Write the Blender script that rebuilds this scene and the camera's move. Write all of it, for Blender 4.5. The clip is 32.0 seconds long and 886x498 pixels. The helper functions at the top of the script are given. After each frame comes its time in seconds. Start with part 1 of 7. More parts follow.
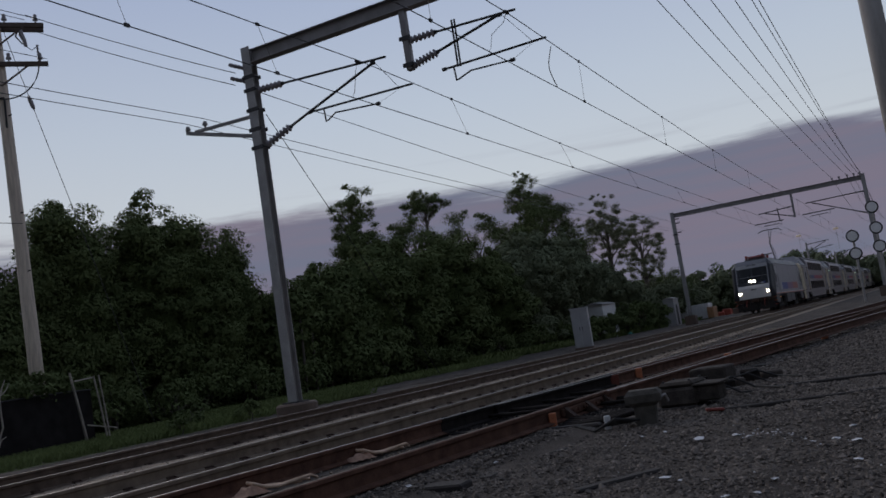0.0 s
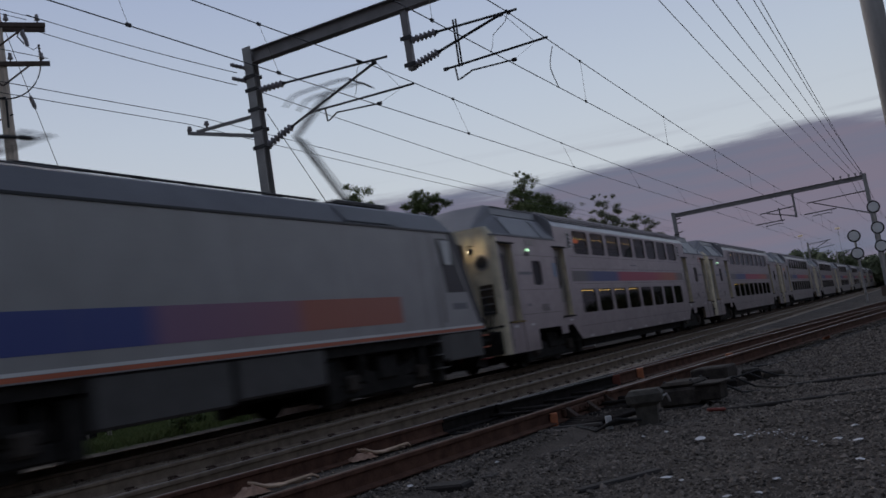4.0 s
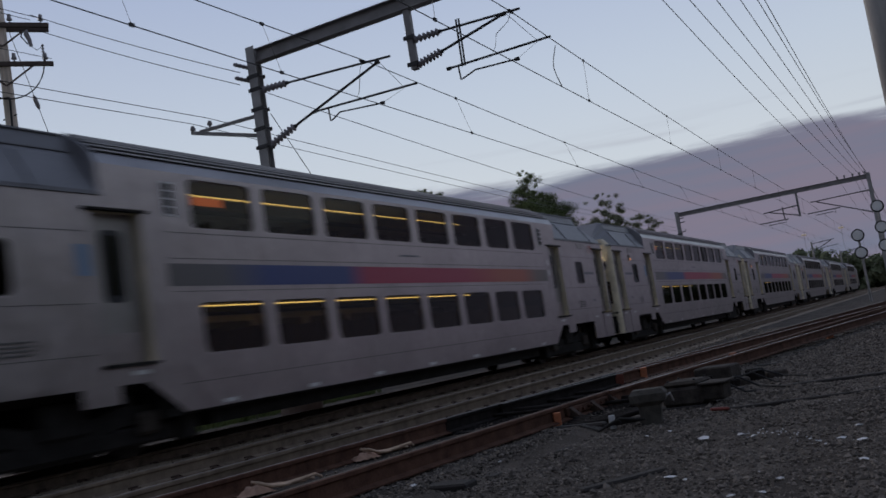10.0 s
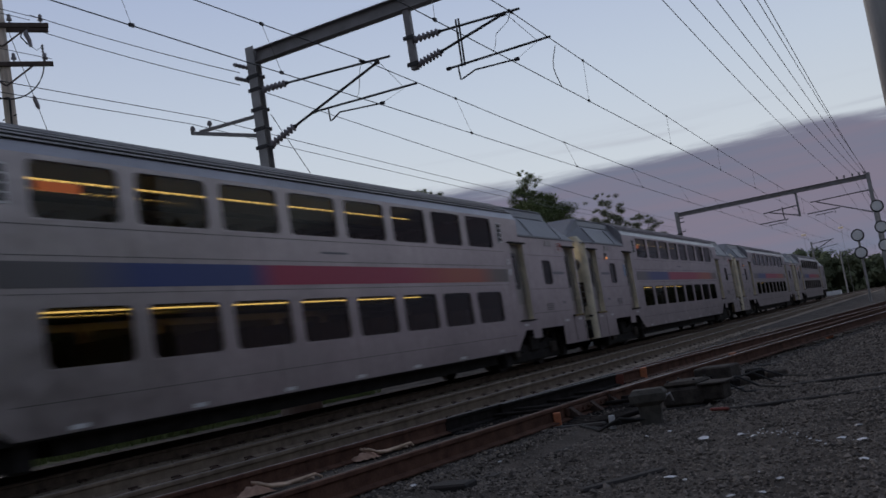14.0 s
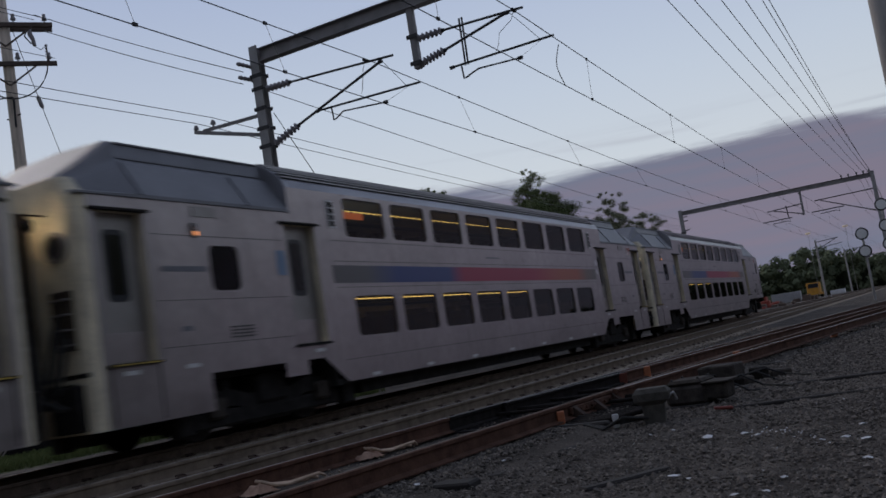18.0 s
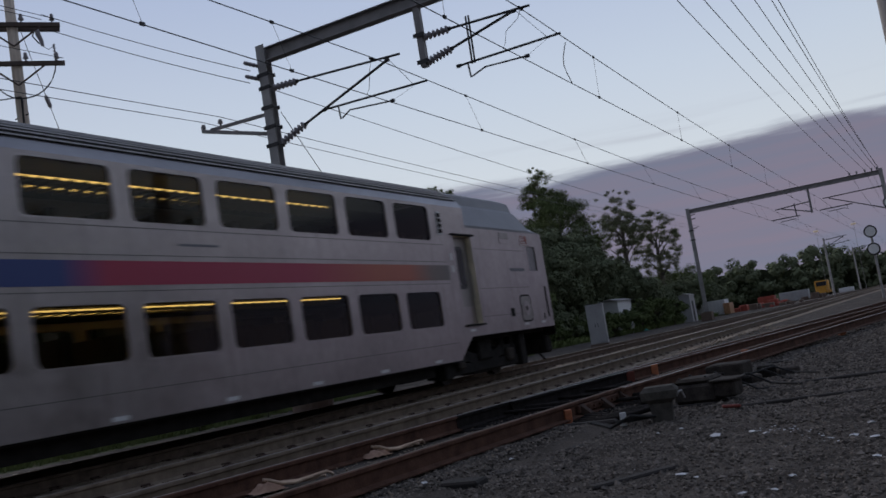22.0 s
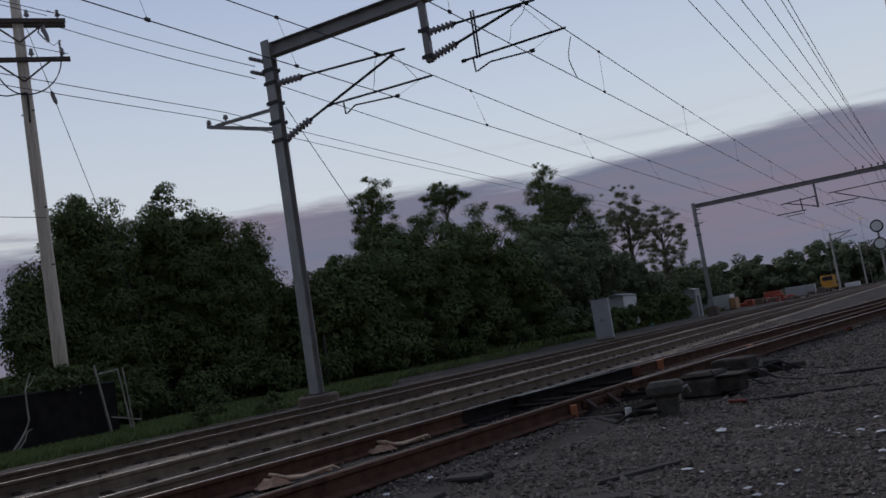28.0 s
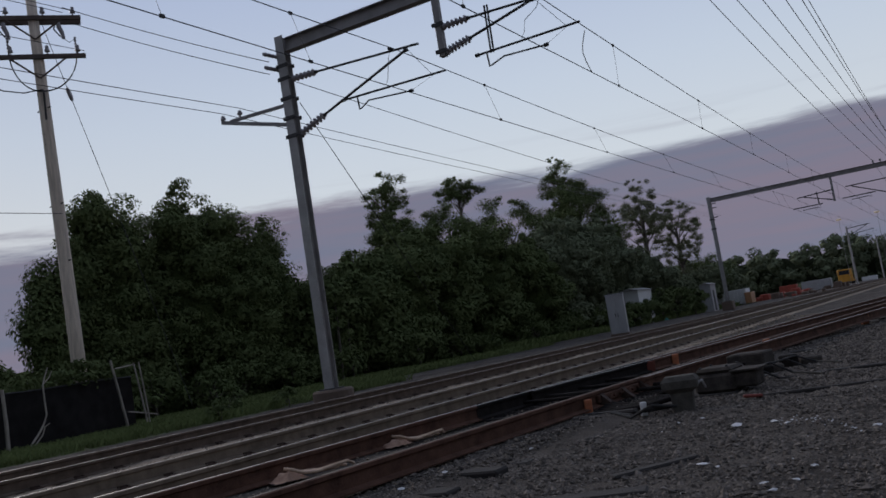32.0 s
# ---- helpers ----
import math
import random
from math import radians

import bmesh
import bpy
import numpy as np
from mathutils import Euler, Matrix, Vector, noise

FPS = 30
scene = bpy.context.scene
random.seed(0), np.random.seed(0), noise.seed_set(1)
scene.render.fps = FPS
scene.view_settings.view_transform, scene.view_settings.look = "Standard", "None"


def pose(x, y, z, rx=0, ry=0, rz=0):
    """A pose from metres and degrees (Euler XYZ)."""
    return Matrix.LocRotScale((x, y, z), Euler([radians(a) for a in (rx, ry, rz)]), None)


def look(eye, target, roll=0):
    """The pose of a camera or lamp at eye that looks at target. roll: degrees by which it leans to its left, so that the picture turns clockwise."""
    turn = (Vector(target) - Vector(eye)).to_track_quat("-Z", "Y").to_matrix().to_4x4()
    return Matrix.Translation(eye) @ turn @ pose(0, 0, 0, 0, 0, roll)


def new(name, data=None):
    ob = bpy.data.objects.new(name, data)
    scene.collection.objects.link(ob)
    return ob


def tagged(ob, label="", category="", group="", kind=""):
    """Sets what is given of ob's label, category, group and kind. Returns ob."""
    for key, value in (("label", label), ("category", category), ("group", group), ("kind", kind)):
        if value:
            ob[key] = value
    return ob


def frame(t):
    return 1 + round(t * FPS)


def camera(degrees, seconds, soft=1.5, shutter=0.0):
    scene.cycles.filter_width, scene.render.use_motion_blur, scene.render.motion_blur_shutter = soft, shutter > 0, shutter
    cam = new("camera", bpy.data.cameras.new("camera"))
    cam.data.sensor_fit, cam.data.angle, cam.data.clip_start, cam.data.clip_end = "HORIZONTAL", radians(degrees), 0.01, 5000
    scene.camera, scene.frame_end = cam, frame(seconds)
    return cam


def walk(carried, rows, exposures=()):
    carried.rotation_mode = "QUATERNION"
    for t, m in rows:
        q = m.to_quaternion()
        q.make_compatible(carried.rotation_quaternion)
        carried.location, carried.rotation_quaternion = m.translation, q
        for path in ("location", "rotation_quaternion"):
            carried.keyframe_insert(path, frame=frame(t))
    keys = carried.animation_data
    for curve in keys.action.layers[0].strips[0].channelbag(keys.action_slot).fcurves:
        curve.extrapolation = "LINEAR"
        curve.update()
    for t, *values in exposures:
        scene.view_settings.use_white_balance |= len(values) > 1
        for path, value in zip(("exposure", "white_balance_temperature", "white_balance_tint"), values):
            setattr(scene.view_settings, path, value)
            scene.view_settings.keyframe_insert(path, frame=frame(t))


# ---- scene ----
EYE = (0.0, 0.0, 0.75)


def aim(yaw, pitch, roll):
    """The camera's pose: degrees to the left of the track's line, up, and lean."""
    a, p = radians(yaw), radians(pitch)
    ahead = Vector((-math.sin(a) * math.cos(p), math.cos(a) * math.cos(p), math.sin(p)))
    return look(EYE, Vector(EYE) + ahead * 20, roll)


cam = camera(51.49, 32.0, 1.6, 0.5)
PATH = [
    (0, 26.71, 6.29, -8.92), (2, 26.715, 6.29, -8.91), (3, 26.73, 6.29, -8.90), (3.5, 26.77, 6.295, -8.90),
    (5.5, 26.82, 6.29, -8.88), (6, 26.84, 6.28, -8.89), (6.5, 26.96, 6.28, -8.91), (7.5, 26.995, 6.285, -8.90),
    (9, 26.995, 6.29, -8.90), (11, 26.995, 6.295, -8.92), (13, 26.99, 6.295, -8.905), (14.5, 26.985, 6.297, -8.93),
    (16.5, 27.03, 6.285, -8.925), (17, 27.12, 6.29, -8.945), (18, 27.21, 6.262, -8.955), (19, 27.275, 6.222, -8.955),
    (19.5, 27.33, 6.203, -8.975), (20, 27.467, 6.217, -8.99), (20.5, 27.64, 6.24, -9.0), (21, 27.66, 6.245, -9.01),
    (22, 27.66, 6.238, -9.005), (23, 27.68, 6.24, -8.985), (24, 27.725, 6.238, -8.975), (25, 27.76, 6.2, -8.99),
    (25.5, 27.96, 6.18, -9.01), (27.5, 28.026, 5.99, -9.045), (28, 28.035, 5.99, -9.045), (28.5, 28.19, 6.0, -9.07),
    (29, 28.33, 5.978, -9.07), (29.5, 28.405, 5.942, -9.04), (30, 28.42, 5.937, -9.025), (30.5, 28.5, 5.92, -9.03),
    (31, 28.58, 5.82, -9.03), (31.5, 28.735, 5.8, -9.06), (32, 28.957, 5.813, -9.09)]
walk(cam, [(t, aim(y, p, r)) for t, y, p, r in PATH],
     [(0, -0.05), (3.5, -0.06), (6, 0.07), (20, 0.07), (22.5, 0.16), (23.4, 0.14), (24, 0.04), (25.5, 0.03), (28, 0.08), (30, 0.12), (32, 0.12)])

# ---- sky and light ----
world = bpy.data.worlds.new("dusk")
scene.world = world
world.use_nodes = True


def sky():
    nt = world.node_tree
    nt.nodes.clear()
    N, L = nt.nodes.new, nt.links.new
    out, bg = N("ShaderNodeOutputWorld"), N("ShaderNodeBackground")
    tc = N("ShaderNodeTexCoord")
    sep = N("ShaderNodeSeparateXYZ")
    L(tc.outputs["Generated"], sep.inputs[0])
    # clear dusk sky, by height
    ramp = N("ShaderNodeValToRGB")
    els = ramp.color_ramp.elements
    stops = [(0.0, (0.46, 0.47, 0.55)), (0.17, (0.615, 0.672, 0.74)), (0.26, (0.545, 0.622, 0.742)), (0.40, (0.42, 0.50, 0.695)),
             (1.0, (0.30, 0.36, 0.52))]
    els[0].position, els[0].color = stops[0][0], (*stops[0][1], 1)
    els[1].position, els[1].color = stops[-1][0], (*stops[-1][1], 1)
    for p, c in stops[1:-1]:
        e = els.new(p)
        e.color = (*c, 1)
    L(sep.outputs["Z"], ramp.inputs[0])
    nish = N("ShaderNodeTexSky")
    nish.sky_type, nish.sun_disc, nish.sun_elevation, nish.sun_rotation = "NISHITA", False, radians(2), radians(292)
    nmix = N("ShaderNodeMix")
    nmix.data_type = "RGBA"
    nmul = N("ShaderNodeVectorMath")
    nmul.operation = "SCALE"
    nmul.inputs["Scale"].default_value = 0.11
    L(nish.outputs[0], nmul.inputs[0])
    nmix.inputs[0].default_value = 0.06
    # the afterglow is stronger along the track and over the trees than behind
    dot = N("ShaderNodeVectorMath")
    dot.operation = "DOT_PRODUCT"
    dot.inputs[1].default_value = (-0.30, 0.90, 0.0)
    L(tc.outputs["Generated"], dot.inputs[0])
    dim = N("ShaderNodeMath")
    dim.operation = "MULTIPLY_ADD"
    dim.inputs[1].default_value, dim.inputs[2].default_value = 0.30, 0.68
    L(dot.outputs["Value"], dim.inputs[0])
    scl = N("ShaderNodeVectorMath")
    scl.operation = "SCALE"
    L(ramp.outputs[0], scl.inputs[0])
    L(dim.outputs[0], scl.inputs["Scale"])
    L(scl.outputs[0], nmix.inputs[6])
    L(nmul.outputs[0], nmix.inputs[7])
    # low cloud bank with a ragged upper edge
    mp = N("ShaderNodeMapping")
    mp.inputs["Scale"].default_value = (1.0, 1.0, 9.0)
    L(tc.outputs["Generated"], mp.inputs[0])
    n1 = N("ShaderNodeTexNoise")
    n1.inputs["Scale"].default_value, n1.inputs["Detail"].default_value, n1.inputs["Roughness"].default_value = 3.2, 7, 0.58
    L(mp.outputs[0], n1.inputs["Vector"])
    mp2 = N("ShaderNodeMapping")
    mp2.inputs["Scale"].default_value = (1.0, 1.0, 0.05)
    L(tc.outputs["Generated"], mp2.inputs[0])
    n2 = N("ShaderNodeTexNoise")
    n2.inputs["Scale"].default_value, n2.inputs["Detail"].default_value = 1.6, 3
    L(mp2.outputs[0], n2.inputs["Vector"])
    a = N("ShaderNodeMath")
    a.operation = "MULTIPLY_ADD"
    a.inputs[1].default_value, a.inputs[2].default_value = 0.085, -0.043
    L(n1.outputs["Fac"], a.inputs[0])
    b = N("ShaderNodeMath")
    b.operation = "MULTIPLY_ADD"
    b.inputs[1].default_value, b.inputs[2].default_value = 0.05, -0.025
    L(n2.outputs["Fac"], b.inputs[0])
    c = N("ShaderNodeMath")
    L(a.outputs[0], c.inputs[0])
    L(b.outputs[0], c.inputs[1])
    d = N("ShaderNodeMath")
    L(sep.outputs["Z"], d.inputs[0])
    L(c.outputs[0], d.inputs[1])
    edge = N("ShaderNodeMapRange")
    edge.interpolation_type = "SMOOTHSTEP"
    edge.inputs["From Min"].default_value, edge.inputs["From Max"].default_value = 0.172, 0.150
    L(d.outputs[0], edge.inputs["Value"])
    # pink and blue streaks through the bank
    mp4 = N("ShaderNodeMapping")
    mp4.inputs["Scale"].default_value = (1.0, 1.0, 17.0)
    L(tc.outputs["Generated"], mp4.inputs[0])
    n4, tone = N("ShaderNodeTexNoise"), N("ShaderNodeMapRange")
    n4.inputs["Scale"].default_value, n4.inputs["Detail"].default_value, n4.inputs["Roughness"].default_value = 2.4, 5, 0.55
    L(mp4.outputs[0], n4.inputs["Vector"])
    tone.inputs["From Min"].default_value, tone.inputs["From Max"].default_value = 0.36, 0.66
    L(n4.outputs["Fac"], tone.inputs["Value"])
    cl = N("ShaderNodeMix")
    cl.data_type = "RGBA"
    cl.inputs[6].default_value, cl.inputs[7].default_value = (0.200, 0.179, 0.240, 1), (0.163, 0.178, 0.250, 1)
    L(tone.outputs[0], cl.inputs[0])
    # thin wisps above the bank
    mp3 = N("ShaderNodeMapping")
    mp3.inputs["Scale"].default_value = (1.0, 1.0, 22.0)
    L(tc.outputs["Generated"], mp3.inputs[0])
    n3 = N("ShaderNodeTexNoise")
    n3.inputs["Scale"].default_value, n3.inputs["Detail"].default_value = 2.6, 6
    L(mp3.outputs[0], n3.inputs["Vector"])
    wisp, band, amt = N("ShaderNodeMapRange"), N("ShaderNodeMapRange"), N("ShaderNodeMath")
    wisp.interpolation_type = "SMOOTHSTEP"
    wisp.inputs["From Min"].default_value, wisp.inputs["From Max"].default_value, wisp.inputs["To Max"].default_value = 0.55, 0.75, 0.40
    L(n3.outputs["Fac"], wisp.inputs["Value"])
    band.inputs["From Min"].default_value, band.inputs["From Max"].default_value = 0.212, 0.168
    L(sep.outputs["Z"], band.inputs["Value"])
    amt.operation = "MULTIPLY"
    L(wisp.outputs[0], amt.inputs[0])
    L(band.outputs[0], amt.inputs[1])
    top = N("ShaderNodeMath")
    top.operation = "MAXIMUM"
    L(edge.outputs[0], top.inputs[0])
    L(amt.outputs[0], top.inputs[1])
    mix = N("ShaderNodeMix")
    mix.data_type = "RGBA"
    L(top.outputs[0], mix.inputs[0])
    L(nmix.outputs[2], mix.inputs[6])
    L(cl.outputs[2], mix.inputs[7])
    L(mix.outputs[2], bg.inputs[0])
    bg.inputs[1].default_value = 1.0
    L(bg.outputs[0], out.inputs[0])


sky()
sun = new("sun", bpy.data.lights.new("sun", "SUN"))
sun.data.energy, sun.data.angle, sun.data.color = 0.95, radians(38), (1.0, 0.90, 0.84)
sun.matrix_world = look((-30, 14, 18.5), (0, 0, 0))

# ---- materials ----


def mat(name, col, rough=0.7, metal=0.0, var=0.25, scale=6.0, fine=60.0, bump=0.15, col2=None, rnd=0.0, spec=0.5, stretch=(1, 1, 1), dist=0.02):
    m = bpy.data.materials.new(name)
    m.use_nodes = True
    nt = m.node_tree
    N, L = nt.nodes.new, nt.links.new
    p = nt.nodes["Principled BSDF"]
    p.inputs["Roughness"].default_value, p.inputs["Metallic"].default_value = rough, metal
    p.inputs["Specular IOR Level"].default_value = spec
    tc, mp = N("ShaderNodeTexCoord"), N("ShaderNodeMapping")
    mp.inputs["Scale"].default_value = stretch
    L(tc.outputs["Object"], mp.inputs[0])
    big, small = N("ShaderNodeTexNoise"), N("ShaderNodeTexNoise")
    big.inputs["Scale"].default_value, big.inputs["Detail"].default_value = scale, 5
    small.inputs["Scale"].default_value, small.inputs["Detail"].default_value = fine, 3
    L(mp.outputs[0], big.inputs["Vector"])
    L(mp.outputs[0], small.inputs["Vector"])
    ad = N("ShaderNodeMath")
    ad.operation = "MULTIPLY_ADD"
    ad.inputs[1].default_value = 0.45
    L(small.outputs["Fac"], ad.inputs[0])
    L(big.outputs["Fac"], ad.inputs[2])
    rg = N("ShaderNodeMapRange")
    rg.inputs["From Min"].default_value, rg.inputs["From Max"].default_value = 0.45, 1.0
    L(ad.outputs[0], rg.inputs["Value"])
    fac = rg.outputs[0]
    if rnd:
        oi = N("ShaderNodeObjectInfo") if rnd > 0 else N("ShaderNodeNewGeometry")
        r2 = N("ShaderNodeMath")
        r2.operation = "MULTIPLY_ADD"
        r2.inputs[1].default_value = abs(rnd)
        L(oi.outputs["Random" if rnd > 0 else "Random Per Island"], r2.inputs[0])
        sc = N("ShaderNodeMath")
        sc.operation = "MULTIPLY"
        sc.inputs[1].default_value = 1 - abs(rnd)
        L(fac, sc.inputs[0])
        L(sc.outputs[0], r2.inputs[2])
        fac = r2.outputs[0]
    mx = N("ShaderNodeMix")
    mx.data_type = "RGBA"
    c2 = col2 or tuple(min(1, c * (1 + var)) for c in col)
    c1 = col if col2 else tuple(c * (1 - var) for c in col)
    mx.inputs[6].default_value, mx.inputs[7].default_value = (*c1, 1), (*c2, 1)
    L(fac, mx.inputs[0])
    L(mx.outputs[2], p.inputs["Base Color"])
    if bump:
        bp = N("ShaderNodeBump")
        bp.inputs["Strength"].default_value, bp.inputs["Distance"].default_value = bump, dist
        L(ad.outputs[0], bp.inputs["Height"])
        L(bp.outputs[0], p.inputs["Normal"])
    return m


def glow(name, col, power):
    m = bpy.data.materials.new(name)
    m.use_nodes = True
    p = m.node_tree.nodes["Principled BSDF"]
    p.inputs["Base Color"].default_value = (*[c * 0.5 for c in col], 1)
    p.inputs["Emission Color"].default_value, p.inputs["Emission Strength"].default_value = (*col, 1), power
    return m


def glass(name, tint, rough=0.03, clear=0.5):
    m = bpy.data.materials.new(name)
    m.use_nodes = True
    nt = m.node_tree
    nt.nodes.clear()
    N, L = nt.nodes.new, nt.links.new
    out, mix, tr, gl, fr = N("ShaderNodeOutputMaterial"), N("ShaderNodeMixShader"), N("ShaderNodeBsdfTransparent"), N("ShaderNodeBsdfGlossy"), N("ShaderNodeFresnel")
    tr.inputs[0].default_value = (*tint, 1)
    gl.inputs[0].default_value, gl.inputs["Roughness"].default_value = (clear, clear, clear, 1), rough
    fr.inputs[0].default_value = 1.5
    L(fr.outputs[0], mix.inputs[0])
    L(tr.outputs[0], mix.inputs[1])
    L(gl.outputs[0], mix.inputs[2])
    L(mix.outputs[0], out.inputs[0])
    return m


M_STEEL = mat("brushed steel", (0.266, 0.238, 0.241), 0.34, 0.9, 0.2, 0.7, 9, 0.03, col2=(0.412, 0.370, 0.374), stretch=(1, 0.8, 0.8), rnd=0.10)


def weather_steel(m):
    """Vertical dirt runs, uneven gloss and slight waves in the sheet."""
    nt = m.node_tree
    N, L = nt.nodes.new, nt.links.new
    p = nt.nodes["Principled BSDF"]
    tc = N("ShaderNodeTexCoord")

    def field(scale, stretch, detail):
        mp, n = N("ShaderNodeMapping"), N("ShaderNodeTexNoise")
        mp.inputs["Scale"].default_value = stretch
        n.inputs["Scale"].default_value, n.inputs["Detail"].default_value = scale, detail
        L(tc.outputs["Object"], mp.inputs[0])
        L(mp.outputs[0], n.inputs["Vector"])
        return n.outputs["Fac"]

    def spread(v, lo, hi, a, c):
        r = N("ShaderNodeMapRange")
        for k, x in zip(("From Min", "From Max", "To Min", "To Max"), (lo, hi, a, c)):
            r.inputs[k].default_value = x
        L(v, r.inputs["Value"])
        return r.outputs[0]
    runs = spread(field(3.0, (1, 2.4, 0.22), 6), 0.52, 0.74, 0.0, 0.42)
    blot = spread(field(0.8, (1, 1, 1), 4), 0.35, 0.7, 0.25, 1.0)
    mul = N("ShaderNodeMath")
    mul.operation = "MULTIPLY"
    L(runs, mul.inputs[0])
    L(blot, mul.inputs[1])
    dirt = N("ShaderNodeMix")
    dirt.data_type = "RGBA"
    old = p.inputs["Base Color"].links[0].from_socket
    L(old, dirt.inputs[6])
    dirt.inputs[7].default_value = (0.105, 0.088, 0.074, 1)
    L(mul.outputs[0], dirt.inputs[0])
    L(dirt.outputs[2], p.inputs["Base Color"])
    L(spread(field(5.0, (1, 0.5, 1.0), 4), 0.3, 0.7, 0.29, 0.42), p.inputs["Roughness"])
    wave = N("ShaderNodeBump")
    wave.inputs["Strength"].default_value, wave.inputs["Distance"].default_value = 0.35, 0.05
    L(field(1.5, (1, 1, 0.8), 2), wave.inputs["Height"])
    L(p.inputs["Normal"].links[0].from_socket, wave.inputs["Normal"])
    L(wave.outputs[0], p.inputs["Normal"])


weather_steel(M_STEEL)
M_STEEL_D = mat("grimy steel", (0.28, 0.26, 0.25), 0.45, 0.6, 0.2, 1.5, 30, 0.04, rnd=0.15)
M_FAIRING = mat("slate fairing paint", (0.175, 0.175, 0.192), 0.5, 0.15, 0.15, 1.2, 20, 0.03)
M_ROOF = mat("roof steel", (0.285, 0.28, 0.298), 0.36, 0.6, 0.2, 1.2, 20, 0.03)
M_UNDER = mat("underframe", (0.022, 0.020, 0.019), 0.9, 0, 0.5, 5, 50, 0.3, spec=0.15)
M_WHEEL = mat("wheel steel", (0.05, 0.045, 0.042), 0.6, 0.5, 0.4, 8, 60, 0.2)
M_CREAM = mat("dirty cream", (0.66, 0.58, 0.43), 0.6, 0, 0.45, 2.0, 30, 0.1, rnd=0.2)
M_RUBBER = mat("black rubber", (0.022, 0.021, 0.021), 0.75, 0, 0.3, 5, 60, 0.1)
M_BLUE = mat("blue band", (0.035, 0.065, 0.23), 0.42, 0, 0.12, 1, 20, 0.02)
M_RED = mat("magenta band", (0.42, 0.03, 0.085), 0.42, 0, 0.12, 1, 20, 0.02)
M_ORANGE = mat("orange band", (0.46, 0.12, 0.06), 0.42, 0, 0.12, 1, 20, 0.02)
M_STICK = mat("pale blue decal", (0.16, 0.24, 0.36), 0.5, 0, 0.1, 5, 40, 0)
M_BAR = mat("grey lettering", (0.16, 0.16, 0.18), 0.6, 0, 0.1, 5, 40, 0)
# near-black lining: the dimness behind the glass is put in its colour
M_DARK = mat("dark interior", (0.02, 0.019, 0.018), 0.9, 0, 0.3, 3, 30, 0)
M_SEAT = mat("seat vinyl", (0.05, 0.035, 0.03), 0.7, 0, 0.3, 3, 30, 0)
M_GLASS = glass("tinted window", (0.30, 0.29, 0.26), 0.04, 0.40)
# far-side panes, roughened and dimmed so that no lamp line mirrors in them
M_GLASSFAR = glass("dulled far-side window", (0.30, 0.29, 0.26), 0.5, 0.12)
M_CLEAR = glass("cab window", (0.25, 0.26, 0.28), 0.04, 0.8)
M_STRIP = glow("warm strip light", (1.0, 0.66, 0.20), 2.6)
M_AMBER = glow("amber marker", (1.0, 0.36, 0.12), 0.9)
M_GREEN = glow("green marker", (0.55, 1.0, 0.62), 3.0)
M_BEAM = glow("headlight", (1.0, 0.84, 0.62), 22.0)
M_VESTLAMP = glow("vestibule lamp", (1.0, 0.78, 0.46), 26.0)
M_SIGN = glow("amber sign", (1.0, 0.25, 0.08), 0.6)
M_GALV = mat("galvanised steel", (0.33, 0.318, 0.312), 0.55, 0.35, 0.22, 2.5, 40, 0.08)
M_BEAMPAINT = mat("weathered beam", (0.25, 0.235, 0.235), 0.6, 0.3, 0.25, 2.5, 40, 0.08)
M_IRON = mat("dark iron", (0.05, 0.048, 0.05), 0.6, 0.4, 0.3, 6, 60, 0.1)
M_INSUL = mat("porcelain", (0.24, 0.22, 0.23), 0.3, 0, 0.2, 8, 60, 0.05)
M_WIRE = mat("wire", (0.03, 0.03, 0.032), 0.5, 0.5, 0.2, 3, 30, 0)
M_WOODPOLE = mat("weathered pole wood", (0.60, 0.51, 0.42), 0.85, 0, 0.3, 3, 40, 0.4, stretch=(6, 6, 0.5))
M_ARM = mat("old timber arm", (0.10, 0.075, 0.065), 0.85, 0, 0.3, 4, 40, 0.3)
M_CONC = mat("concrete", (0.125, 0.088, 0.068), 0.85, 0, 0.22, 3, 50, 0.25, rnd=0.25)
M_RAILTOP = mat("polished railhead", (0.24, 0.222, 0.215), 0.45, 0.85, 0.2, 3, 60, 0.02)
M_RUST = mat("rusty rail", (0.100, 0.052, 0.037), 0.85, 0, 0.5, 6, 60, 0.25, spec=0.12)
M_RUSTD = mat("dark rail web", (0.060, 0.040, 0.032), 0.85, 0, 0.4, 6, 60, 0.2, spec=0.12)
M_RAILMAIN = mat("brown rail web", (0.105, 0.077, 0.060), 0.85, 0, 0.4, 6, 60, 0.2, spec=0.12)
M_RAILGREY = mat("dusty rail web", (0.165, 0.130, 0.100), 0.85, 0, 0.35, 6, 60, 0.2, spec=0.12)
M_TIE = mat("old timber tie", (0.021, 0.017, 0.015), 0.9, 0, 0.4, 5, 50, 0.5, rnd=0.4)
M_CTIE = mat("concrete tie", (0.31, 0.252, 0.20), 0.9, 0, 0.3, 4, 50, 0.3, rnd=0.3, spec=0.15)
M_FENCE = mat("black fence mesh", (0.021, 0.019, 0.019), 0.9, 0, 0.4, 3, 60, 0.2, spec=0.05)
M_POST = mat("grey timber post", (0.30, 0.265, 0.225), 0.85, 0, 0.3, 4, 40, 0.3)
M_CAB = mat("cabinet aluminium", (0.34, 0.34, 0.345), 0.5, 0.2, 0.12, 2, 40, 0.05)
M_BARK = mat("bark", (0.10, 0.085, 0.07), 0.9, 0, 0.4, 4, 40, 0.6)
